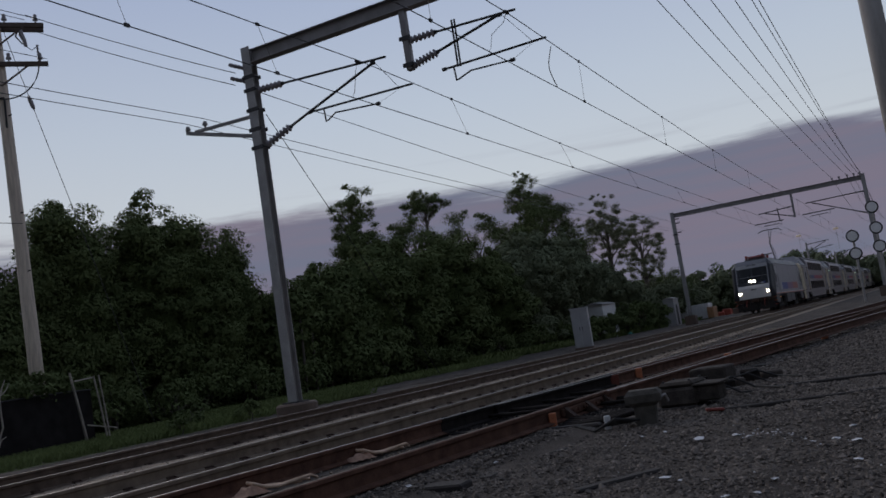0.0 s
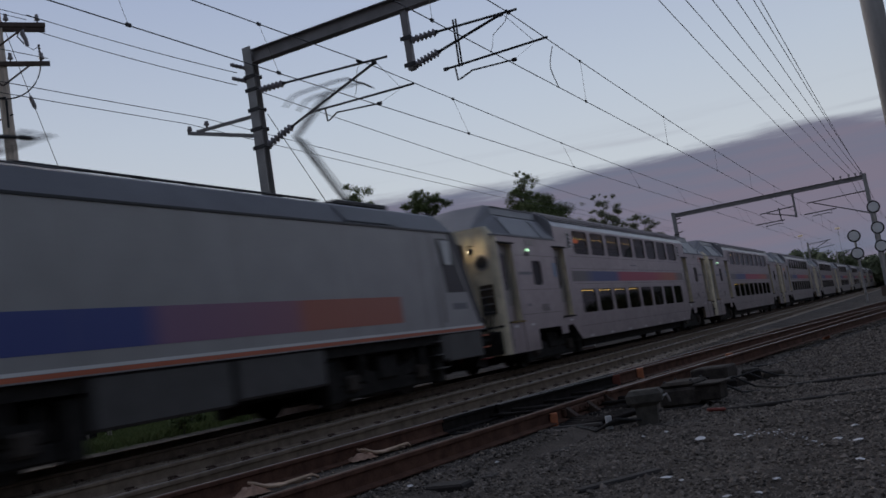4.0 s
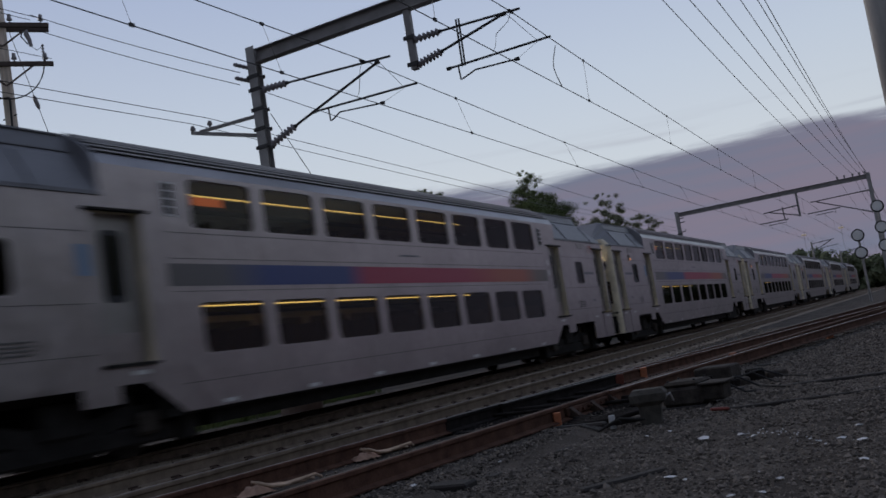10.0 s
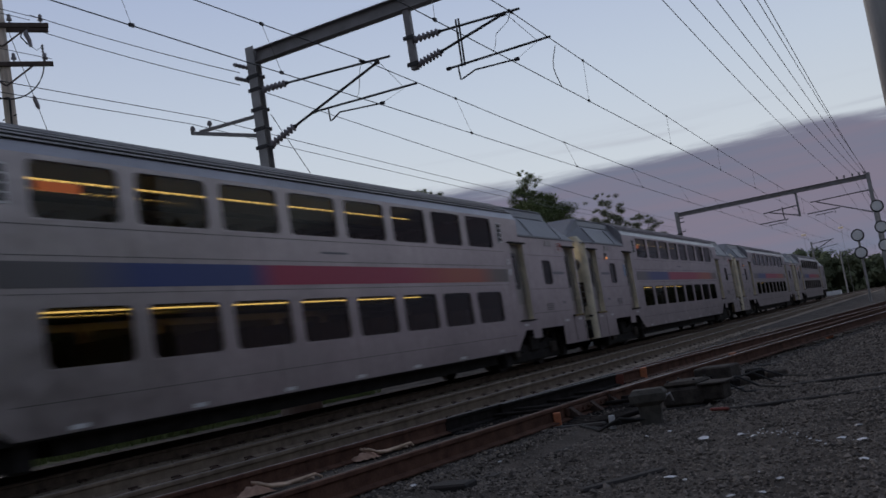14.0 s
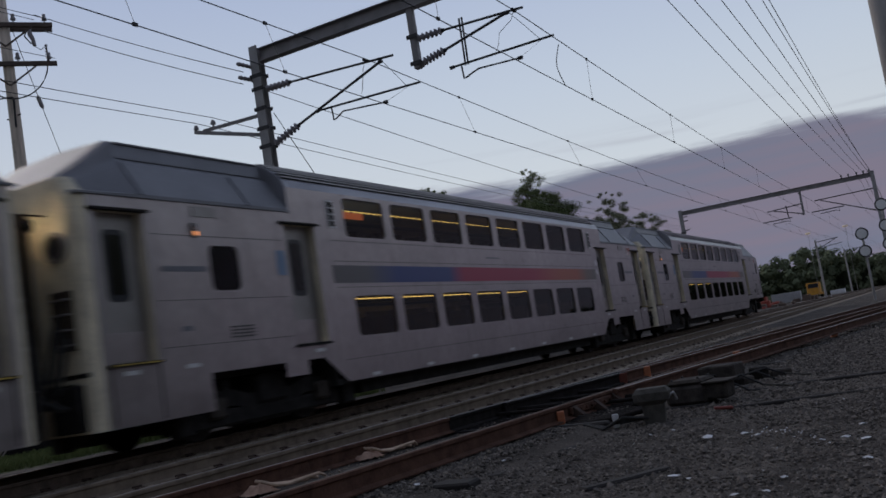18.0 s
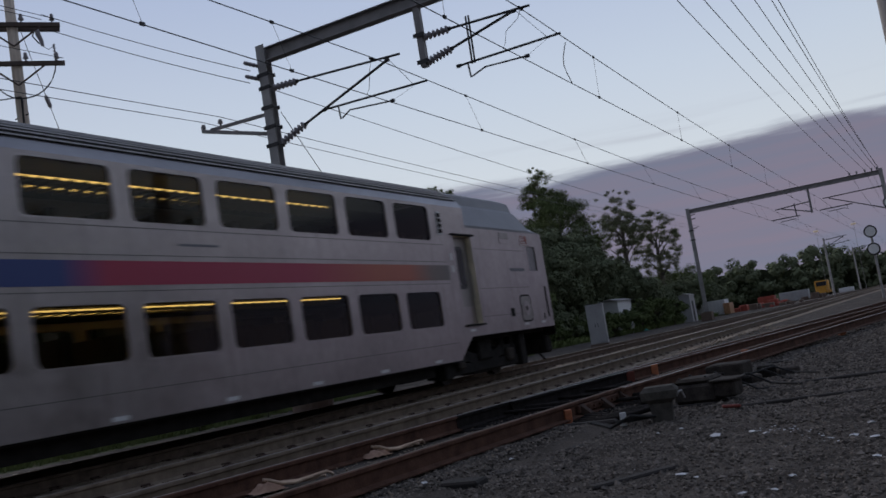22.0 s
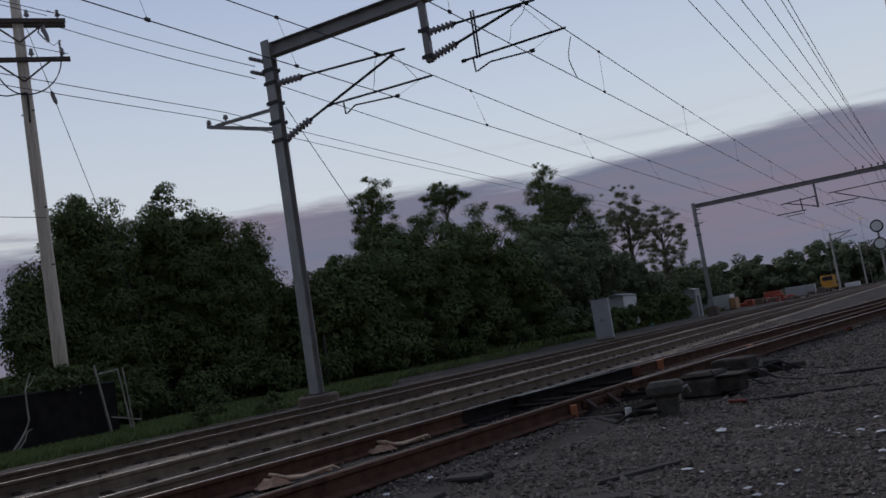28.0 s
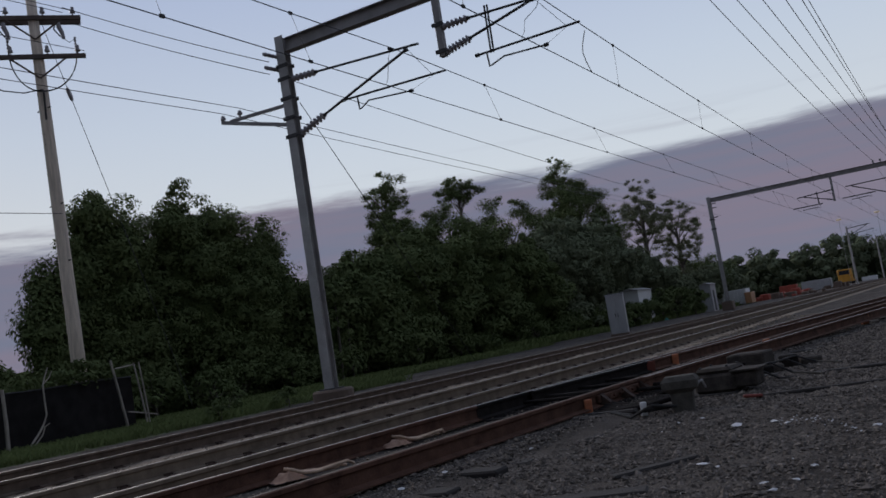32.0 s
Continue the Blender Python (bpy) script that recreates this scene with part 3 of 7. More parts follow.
def cantilever(y, c, parent):
    """Arms that hold the wires, from points (x, z) in the portal's plane."""
    def p(k):
        return Vector((c[k][0], y, c[k][1]))
    insulator(p("top0"), p("top1"), parent, 0.10, 6)
    tube_part("top_tube", [p("top1"), p("top2")], 0.03, M_IRON, parent)
    insulator(p("low0"), p("low1"), parent, 0.11, 7)
    tube_part("strut_tube", [p("low1"), p("low2")], 0.034, M_IRON, parent)
    tube_part("registration_tube", [p("reg0"), p("reg1")], 0.028, M_IRON, parent)
    h = p("hook")
    tube_part("steady_arm", [h + Vector((-0.02, 0, 0.33)), h, h + Vector((0.07, 0, 0.02)), p("out"), p("wire") - (p("wire") - p("out")) * 0.06, p("wire")], 0.02, M_IRON, parent, 6)
    for a, r in (("top1", 0.05), ("low1", 0.05), ("reg0", 0.045), ("wire", 0.045), ("low2", 0.05)):
        tube_part("clamp", [p(a) - Vector((0.05, 0, 0)), p(a) + Vector((0.05, 0, 0))], r, M_IRON, parent, 7)
    m = p("mess")
    tube_part("wire_clamp", [m + Vector((0, -0.09, 0)), m + Vector((0, 0.09, 0))], 0.04, M_IRON, parent, 6)
    tube_part("stay_wire", [p("low2") + Vector((0.05, 0, 0)), p("stay")], 0.006, M_WIRE, parent, 4)
    tube_part("stay_wire", [p("stay"), p("wire")], 0.004, M_WIRE, parent, 4)
    tube_part("jumper_loop", [m, m + Vector((-0.1, 0, -0.2)), p("loop"), p("loop") + Vector((-0.06, 0, -0.26)), p("loop") + Vector((-0.14, 0, -0.38))], 0.008, M_WIRE, parent, 5)


def arm(x, y, z, parent):
    """The side bracket that carries the feeders, outside the post."""
    b = Build()
    b.prism([(-0.04, -0.05), (0.04, -0.05), (0.04, 0.05), (-0.04, 0.05)], [(x, y, z - 0.02), (x - 2.2, y, z + 0.60)])
    b2 = Build()
    b2.prism([(-0.035, -0.04), (0.035, -0.04), (0.035, 0.04), (-0.035, 0.04)], [(x, y, z + 0.5), (x - 1.9, y, z + 0.56)])
    part("bracket_tie", b2, M_BEAMPAINT, parent)
    part("bracket_arm", b, M_BEAMPAINT, parent)
    for k in (2.15, 1.55):
        c = Build()
        c.tube([(x - k, y, z + 0.60), (x - k, y, z + 0.66), (x - k, y, z + 0.66), (x - k, y, z + 0.72), (x - k, y, z + 0.72), (x - k, y, z + 0.77)], [0.03, 0.03, 0.07, 0.07, 0.05, 0.05], 8)
        part("pin_insulator", c, M_INSUL, parent)


def portal(y, xl, xr, zb, ztop, drops, label, w=0.26, near=True):
    t = thing("catenary_portal", label, "catenary portal", group="portals over the tracks")
    h_pole(xl, y, zb, ztop, w, t)
    if near:
        # the far leg is a stout round pole
        b = Build()
        b.tube([(xr, y, zb - 0.5), (xr, y, ztop + 0.1)], [0.21, 0.185], 24)
        part("post", b, M_ROUNDPOLE, t, "round weathered grey pole", True)
    else:
        h_pole(xr, y, zb, ztop, w, t)
    b = Build()
    d, bw, f = 0.35, 0.26, 0.022
    zt, zl, a = ztop - 0.10, ztop - 0.10 - d, bw / 2
    ring = [(-a, zl), (a, zl), (a, zl + f), (0.012, zl + f), (0.012, zt - f), (a, zt - f), (a, zt), (-a, zt), (-a, zt - f), (-0.012, zt - f), (-0.012, zl + f), (-a, zl + f)]
    v = [(x, y + p, q) for x in (xl + w / 2, xr - w / 2) for p, q in ring]
    b.add(v, [(k, (k + 1) % 12, 12 + (k + 1) % 12, 12 + k) for k in range(12)] + [tuple(range(12))[::-1], tuple(range(12, 24))])
    part("beam", b, M_BEAMPAINT, t, "weathered steel cross beam")
    for x in (xl, xr):
        b = Build()
        if near:
            # a round drum with a chipped rim, wider than the post
            b.tube([(x + 0.03, y, zb - 0.75), (x + 0.03, y, zb - 0.05), (x + 0.03, y, zb)], [0.52, 0.52, 0.47], 22)
        else:
            b.box(x - 0.45, x + 0.45, y - 0.45, y + 0.45, zb - 0.75, zb, 0.03)
        part("foundation", b, M_CONC, t, "concrete footing")
    for z in (7.1, 7.62, 8.15, 8.5, 6.62) if near else (6.6, 7.4):
        bracket(xl, y, z + ztop - 9.3, w, t)
    for x in drops:
        b = Build()
        b.box(x - 0.08, x + 0.08, y - 0.08, y + 0.08, ztop - 1.92, ztop - 0.45, 0.01)
        part("drop_post", b, M_BEAMPAINT, t)
        for z in (ztop - 1.8, ztop - 1.15):
            bracket(x, y, z, 0.2, t)
    return t


FEEDERS = (-5.07, -4.53, -3.88, -3.28, -2.83, -2.62)


def first_portal():
    y = 18.79
    t = portal(y, -14.19, 0.17, 0.06, 9.3, (-9.55,), "grey steel portal holding the overhead wires across the tracks")
    cantilever(y, {"top0": (-14.0, 8.12), "top1": (-13.27, 8.09), "top2": (-10.18, 7.90), "low0": (-13.95, 6.66), "low1": (-13.19, 6.93), "low2": (-10.55, 7.85),
                   "reg0": (-12.54, 7.14), "reg1": (-9.57, 7.06), "hook": (-12.1, 6.79), "out": (-11.8, 6.94), "wire": (-10.57, 6.84), "mess": (-10.96, 8.0), "stay": (-9.92, 7.04),
                   "loop": (-11.11, 7.55)}, t)
    cantilever(y, {"top0": (-9.45, 8.09), "top1": (-8.80, 8.09), "top2": (-6.75, 8.0), "low0": (-9.46, 7.48), "low1": (-8.82, 7.61), "low2": (-7.15, 8.0),
                   "reg0": (-8.69, 7.16), "reg1": (-6.15, 7.17), "hook": (-8.43, 6.82), "out": (-8.04, 6.95), "wire": (-7.0, 6.90), "mess": (-6.97, 8.0), "stay": (-6.45, 7.15),
                   "loop": (-7.4, 7.6)}, t)
    for dx in (-0.035, 0.035):
        tube_part("spacer_tube", [(-8.31 + dx, y, 7.12), (-8.29 + dx, y, 8.24)], 0.024, M_IRON, t)
    arm(-14.36, y, 7.0, t)
    for x in FEEDERS:
        c = Build()
        c.tube([(x, y, 9.17), (x, y, 9.4), (x, y, 9.4), (x, y, 9.55), (x, y, 9.55), (x, y, 9.78)], [0.03, 0.03, 0.09, 0.09, 0.05, 0.05], 8)
        part("pin_insulator", c, M_INSUL, t)
    for z in (8.82, 8.46):
        insulator((-14.4, y, z), (-14.4, y - 0.55, z - 0.03), t, 0.06, 4)
    return t


def second_portal():
    y = 78.0
    t = portal(y, -17.28, -2.3, 0.5, 9.3, (), "far steel portal with signal mast beside the tracks", 0.28, False)
    b = Build()
    b.box(-7.78, -7.62, y - 0.08, y + 0.08, 6.95, 8.9, 0.01)
    part("drop_post", b, M_BEAMPAINT, t)
    for pts, r in (([(-7.7, y, 7.87), (-10.4, y, 7.72)], 0.045), ([(-7.7, y, 7.05), (-9.9, y, 7.70)], 0.045), ([(-8.91, y, 7.95), (-8.86, y, 6.92)], 0.05), ([(-8.6, y, 6.93), (-10.85, y, 6.92)], 0.045),
                   ([(-8.8, y, 6.92), (-8.8, y, 6.62), (-9.0, y, 6.72), (-10.15, y, 6.68)], 0.03),
                   ([(-2.4, y, 7.95), (-6.75, y, 7.88)], 0.045), ([(-2.4, y, 6.2), (-6.3, y, 7.82)], 0.045), ([(-4.7, y, 7.05), (-7.12, y, 7.02)], 0.045), ([(-5.1, y, 7.05), (-5.08, y, 6.72), (-5.3, y, 6.83), (-6.5, y, 6.79)], 0.03)):
        tube_part("cantilever_tube", pts, r, M_IRON, t, 6)
    for a, c in (((-2.45, 7.95), (-3.2, 7.94)), ((-2.45, 6.22), (-3.1, 6.49)), ((-7.75, 7.87), (-8.3, 7.84)), ((-7.75, 7.06), (-8.25, 7.21))):
        insulator((a[0], y, a[1]), (c[0], y, c[1]), t, 0.09, 5)
    for x in (-4.5, -3.98, -3.38, -2.9, -2.5):
        c = Build()
        c.tube([(x, y, 9.18), (x, y, 9.3), (x, y, 9.3), (x, y, 9.45)], [0.04, 0.04, 0.08, 0.08], 8)
        part("pin_insulator", c, M_INSUL, t)
    for z in (8.7, 8.35, 7.55):
        c = Build()
        c.tube([(-17.25, y, z), (-16.75, y, z + 0.02)], 0.05, 6)
        part("pin_insulator", c, M_INSUL, t)
    return t


first_portal()
second_portal()


def wire(pts, r, label, parent=None, name="overhead_wire"):
    b = Build()
    b.tube(pts, r, 5, False)
    if parent is not None:
        return part("cable", b, M_WIRE, parent)
    return simple(name, b, M_WIRE, label, "overhead wire", group="overhead wires")


def sag(x0, x1, y0, y1, z0, z1, s, n=14):
    out = []
    for i in range(n + 1):
        k = i / n
        out.append((x0 + (x1 - x0) * k, y0 + (y1 - y0) * k, z0 + (z1 - z0) * k - 4 * s * k * (1 - k)))
    return out


def catenary(xc, xm, label):
    t = thing("catenary_wires", label, "overhead wire", group="overhead wires")
    ys = [-42, 18.79, 78.0, 138, 198, 258]
    wire([(xc, y, 6.79) for y in ys], 0.011, "", t)
    mess = []
    for i in range(len(ys) - 1):
        mess += sag(xm, xm, ys[i], ys[i + 1], 8.0, 8.0, 0.27, 16)[:-1]
    wire(mess, 0.012, "", t)
    for i in range(4):
        for k in (0.083, 0.236, 0.39, 0.55, 0.71, 0.87, 0.9355):
            y = ys[i] + (ys[i + 1] - ys[i]) * k
            z = 8.0 - 4 * 0.27 * k * (1 - k)
            b = Build()
            b.tube([(xc, y, 6.80), (xm, y, z)], 0.005, 4, False)
            part("dropper", b, M_WIRE, t)
            for xx, zz in ((xm, z), (xc, 6.80)):
                b = Build()
                b.box(xx - 0.02, xx + 0.02, y - 0.05, y + 0.05, zz - 0.03, zz + 0.03)
                part("dropper_clip", b, M_IRON, t)
    return t


catenary(-10.57, -10.9, "messenger and contact wires over the main track")
t2 = catenary(-7.0, -6.97, "messenger and contact wires over the second track")
b = Build()
b.tube([(-6.97, 21.54, 7.84), (-6.97, 21.36, 7.62), (-6.97, 21.17, 7.36), (-6.98, 21.15, 7.17), (-6.98, 21.27, 7.0), (-7.0, 21.6, 6.80)], 0.012, 5, False)
part("jumper_wire", b, M_WIRE, t2, "looped jumper between the two wires")
for x, xf in zip(FEEDERS, (-4.5, -3.4, -2.98, -2.62, -2.42, -2.46)):
    wire(sag(x, x, -40, 18.79, 9.78, 9.78, 0.5) + sag(x, xf, 18.79, 78, 9.78, 9.45, 0.35)[1:] + sag(xf, xf, 78, 140, 9.45, 9.4, 0.9)[1:], 0.013, "thin feeder wire above the tracks")
for x, z in ((-16.53, 7.85), (-15.92, 7.85)):
    wire(sag(x, x, -35, 18.79, z - 0.28, z, 0.38) + sag(x, x - 0.6, 18.79, 78, z, 7.6, 0.22)[1:], 0.010, "thin signal wire on the post's bracket")
wire(sag(-14.38, -17.28, 18.79, 78, 8.28, 8.5, 0.25), 0.011, "thin feeder wire between the portal posts")
b = Build()
b.tube([(-14.0, 18.95, 7.5), (-14.0, 26.2, 0.1)], 0.011, 5, False)
simple("guy_wire", b, M_WIRE, "slanting steel guy wire from the portal post", "guy wire")

# ---- utility pole and fence ----


def pole_lean(z):
    """How far the wooden pole leans out at a height."""
    return -0.03 - 0.0215 * (z - 1.9)


def utility_pole():
    x, y = -21.0, 16.85
    t = thing("utility_pole", "weathered wooden utility pole with crossarms behind the fence", "utility pole", (x, y, 0))
    b = Build()
    zs = (GZ - 0.3, 3, 7, 10, 12.9)
    b.tube([(pole_lean(z), 0, z) for z in zs], [0.20, 0.185, 0.165, 0.15, 0.135], 16)
    shaft = part("shaft", b, M_WOODPOLE, t, "bleached grey-brown wooden shaft", True)
    rng = random.Random(3)
    for k in range(16):
        z, a = rng.uniform(1.5, 9.5), rng.uniform(-2.2, -0.3)
        r = 0.19 - 0.0045 * z
        b = Build()
        b.tube([(pole_lean(z) + math.cos(a) * (r - 0.02), math.sin(a) * (r - 0.02), z), (pole_lean(z) + math.cos(a) * (r + 0.004), math.sin(a) * (r + 0.004), z)], rng.uniform(0.008, 0.018), 6)
        part("knot", b, M_ARM, shaft)
    d = Vector((0.62, 0.785, 0))
    for z, h, sides in ((11.56, 1.25, (1, -1)), (10.42, 1.25, (1,))):
        o = Vector((pole_lean(z), 0, 0))
        for side in sides:
            b = Build()
            n = Vector((d.y, -d.x, 0)) * 0.17 * side
            b.prism([(-0.05, -0.06), (0.05, -0.06), (0.05, 0.06), (-0.05, 0.06)], [o + n - d * h + Vector((0, 0, z)), o + n + d * h + Vector((0, 0, z))])
            part("crossarm", b, M_ARM, t, "old timber crossarm")
        n = Vector((d.y, -d.x, 0)) * 0.17
        for s in (-1, 1):
            b = Build()
            b.tube([o + n * 1.4 + d * s * 0.75 + Vector((0, 0, z - 0.05)), o + n * 0.9 + Vector((0, 0, z - 0.62))], 0.026, 6)
            part("brace", b, M_ARM, t)
        for k in (-1.15, -0.7, 0.25, 1.05):
            b = Build()
            p = o + n + d * k + Vector((0, 0, z + 0.06))
            b.tube([p, p + Vector((0, 0, 0.08)), p + Vector((0, 0, 0.08)), p + Vector((0, 0, 0.14)), p + Vector((0, 0, 0.14)), p + Vector((0, 0, 0.24)), p + Vector((0, 0, 0.26))], [0.02, 0.02, 0.075, 0.07, 0.05, 0.05, 0.03], 8)
            part("pin_insulator", b, M_INSUL, t)
    o = Vector((pole_lean(11.4), 0, 0))
    for k in (-0.8, 0.62):
        p = o + d * k + Vector((0.15, -0.1, 11.42))
        b = Build()
        b.tube([p, p + Vector((0, 0, -0.12)), p + d * 0.07 + Vector((0, 0, -0.3)), p + d * 0.1 + Vector((0, 0, -0.48))], [0.05, 0.07, 0.06, 0.05], 8)
        fuse = part("cutout_fuse", b, M_INSUL, t, "grey cutout fuse")
        b = Build()
        b.tube([p + d * -0.06, p + d * -0.14 + Vector((0, 0, -0.2)), p + Vector((0, 0, -0.42)) + d * 0.02], 0.022, 6)
        part("fuse_tube", b, M_IRON, fuse)
    # drop leads with strings of beads, then the big loops to the riser
    for s, k in ((1, 0.98), (-1, -0.78)):
        top, low = o + d * s * 0.66 + Vector((0.15, -0.1, 10.98)), Vector((pole_lean(10.4), 0, 10.5)) + d * k + Vector((0.12, -0.05, 0.1))
        tube_part("drop_lead", [top, top.lerp(low, 0.4) + d * s * 0.06, low + Vector((0, 0, 0.35))], 0.010, M_WIRE, t, 5)
        b = Build()
        radii = []
        for i in range(5):
            radii += [0.02, 0.045, 0.02]
        lathe(b, low + Vector((0, 0, 0.4)), (0, 0, -1), radii, 0.03, 7)
        part("terminal", b, M_INSUL, t)
        end = Vector((pole_lean(9.45) + 0.17, -0.12, 9.45))
        pts = []
        for i in range(11):
            u = i / 10
            pts.append(Vector((end.x + (low.x - end.x) * math.cos(u * 1.57), end.y + (low.y - end.y) * math.cos(u * 1.57), low.z - 0.05 + (end.z - low.z) * math.sin(u * 1.57))))
        tube_part("jumper_loop", pts, 0.020, M_WIRE, t, 6)
    end = Vector((pole_lean(9.45) + 0.17, -0.12, 9.45))
    tube_part("jumper_loop", [end, end - d * 0.5 + Vector((0, 0, -0.08)), end - d * 1.0 + Vector((0, 0, 0.0)), end - d * 1.5 + Vector((0, 0, 0.25)), end - d * 2.0 + Vector((0, 0, 0.75))], 0.018, M_WIRE, t, 6)
    tube_part("riser_cable", [end, end + Vector((0.02, 0, -0.15)), (pole_lean(9.1) + 0.15, -0.1, 9.05), (pole_lean(8.6) + 0.13, -0.1, 8.6)], [0.02, 0.035, 0.03, 0.03], M_WIRE, t, 6)
    for z in (8.95, 6.2, 4.6):
        b = Build()
        b.tube([(pole_lean(z) - 0.34, 0.02, z), (pole_lean(z) + 0.26, -0.02, z)], 0.02, 6)
        part("step_bolt", b, M_IRON, t)
    return t


utility_pole()
wire(sag(-20.35, -14.3, 17.15, 18.3, 11.72, 8.56, 0.06), 0.011, "service wire from the wooden pole")
wire(sag(-20.22, -14.35, 17.27, 18.3, 11.25, 8.25, 0.06), 0.011, "service wire from the wooden pole")
for k, z in ((1.15, 11.74), (0.7, 11.74), (-0.7, 11.74), (-1.15, 11.74), (1.15, 10.6), (-1.15, 10.6)):
    x, y = -21.1 + 0.62 * k, 16.85 + 0.785 * k
    wire(sag(x, x + 1, y, -30, z, z, 0.7), 0.010, "service wire running on beside the yard")
wire([(-21.15, 16.95, 11.75), (-21.1, 17.67, 9.5), (-20.8, 18.93, 5.06), (-20.5, 20.3, 0.0)], 0.010, "guy wire of the wooden pole")
b = Build()
b.tube([(-21.11, 17.62, 9.68), (-21.11, 17.64, 9.6), (-21.09, 17.71, 9.38), (-21.08, 17.73, 9.30)], [0.03, 0.06, 0.06, 0.03], 8)
simple("strain_insulator", b, M_INSUL, "grey strain insulator in the pole's guy wire", "insulator")
wire(sag(-20.9, -22, 16.8, -20, 5.9, 6.2, 0.4), 0.010, "low slack telephone wire beside the yard")


def fence():
    t = thing("fence", "black screened wire fence with leaning wooden posts", "fence")
    p0, p1 = Vector((-19.75, 2.0, 0)), Vector((-19.6, 17.3, 0))
    n = 24
    b = Build()
    tops = []
    for i in range(n + 1):
        p = p0 + (p1 - p0) * (i / n)
        x = p.x + 0.05 * math.sin(i * 1.3)
        tops.append((x, p.y, 1.33 - 0.006 * i + 0.025 * math.sin(i * 0.9)))
    for i in range(n):
        a, c = tops[i], tops[i + 1]
        for o in (0, -0.025):
            b.quad((a[0] + o, a[1], GZ - 0.1), (c[0] + o, c[1], GZ - 0.1), (c[0] + o, c[1], c[2]), (a[0] + o, a[1], a[2]))
    part("screen", b, M_FENCE, t, "sagging black privacy screen")
    b = Build()
    b.tube(tops, 0.022, 6)
    part("top_rail", b, M_IRON, t)
    for y0, y1, z1, r in ((16.90, 16.56, 1.68, 0.038), (17.55, 17.31, 1.54, 0.026), (17.62, 17.48, 1.55, 0.024), (13.4, 13.42, 1.3, 0.05), (10.5, 10.5, 1.35, 0.05), (7.5, 7.52, 1.35, 0.05), (4.5, 4.5, 1.3, 0.05)):
        b = Build()
        b.tube([(-19.42, y0, GZ - 0.1), (-19.44, y0 * 0.45 + y1 * 0.55 + 0.02, (GZ + z1) / 2), (-19.45, y1, z1)], [r, r * 0.9, r * 0.8], 8)
        part("post", b, M_POST, t, "leaning grey wooden post")
    b = Build()
    b.tube([(-19.4, 13.80, GZ), (-19.4, 14.18, 0.12), (-19.42, 14.36, 0.32), (-19.4, 14.48, 0.58), (-19.4, 14.46, 0.9), (-19.4, 14.46, 1.25), (-19.42, 14.54, 1.45), (-19.42, 14.66, 1.69)], [0.03, 0.028, 0.026, 0.024, 0.022, 0.02, 0.016, 0.012], 7)
    b.tube([(-19.4, 14.02, GZ + 0.1), (-19.38, 14.3, 0.12), (-19.38, 14.38, 0.30), (-19.38, 14.52, 0.36)], [0.018, 0.018, 0.014, 0.01], 6)
    b.tube([(-19.4, 14.46, 1.3), (-19.38, 14.62, 1.42), (-19.38, 14.74, 1.6)], [0.014, 0.012, 0.008], 6)
    part("vine_stem", b, M_POST, t, "pale crooked dead vine")
    tube_part("rail_scrap", [(-19.5, 17.3, 1.5), (-19.42, 16.65, 1.45)], 0.02, M_POST, t, 5)
    tube_part("rail_scrap", [(-19.45, 17.9, 0.1), (-19.4, 16.9, 0.3)], 0.02, M_POST, t, 5)
    return t


fence()


def cabinet():
    t = thing("signal_cabinet", "tall pale grey metal signal cabinet beside the track", "cabinet", (-15.68, 45.5, GZ), -76)
    b = Build()
    b.box(-0.35, 0.35, -0.44, 0.44, 0.1, 2.08, 0.02)
    part("body", b, M_CAB, t)
    b = Build()
    b.box(-0.38, 0.38, -0.47, 0.47, 2.08, 2.13, 0.015)
    part("lid", b, M_CAB, t)
    b = Build()
    b.box(-0.4, 0.4, -0.48, 0.48, -0.1, 0.1, 0.01)
    part("plinth", b, M_CONC, t)
    for s in (-1, 1):
        b = Build()
        b.box(0.35, 0.365, s * 0.215 - 0.195, s * 0.215 + 0.195, 0.18, 2.02, 0.004)
        d = part("door", b, M_CAB, t)
        b = Build()
        b.box(0.365, 0.4, s * 0.07 - 0.015, s * 0.07 + 0.015, 0.95, 1.15, 0.005)
        part("handle", b, M_IRON, d)
    b = Build()
    b.box(-0.05, 0.05, -0.35, -0.25, 2.13, 2.2)
    b.box(-0.05, 0.05, 0.25, 0.35, 2.13, 2.2)
    part("lifting_lugs", b, M_IRON, t)


cabinet()

# ---- train ----
XT, HW, CAR = -10.57, 1.525, 25.91


def ramp_paint(name, stops, axis="Y", rough=0.42):
    """Paint whose colour changes along the car, as printed bands do."""
    m = mat(name, (0.5, 0.5, 0.5), rough, 0.1, 0.1, 1, 20, 0.02)
    nt = m.node_tree
    N, L = nt.nodes.new, nt.links.new
    tc, sp, mr, rp = N("ShaderNodeTexCoord"), N("ShaderNodeSeparateXYZ"), N("ShaderNodeMapRange"), N("ShaderNodeValToRGB")
    L(tc.outputs["Object"], sp.inputs[0])
    L(sp.outputs[axis], mr.inputs["Value"])
    mr.inputs["From Min"].default_value, mr.inputs["From Max"].default_value = stops[0][0], stops[-1][0]
    L(mr.outputs[0], rp.inputs[0])
    els = rp.color_ramp.elements
    lo, hi = stops[0][0], stops[-1][0]
    els[0].color, els[1].color = (*stops[0][1], 1), (*stops[-1][1], 1)
    for y, c in stops[1:-1]:
        e = els.new((y - lo) / (hi - lo))
        e.color = (*c, 1)
    L(rp.outputs[0], nt.nodes["Principled BSDF"].inputs["Base Color"])
    return m


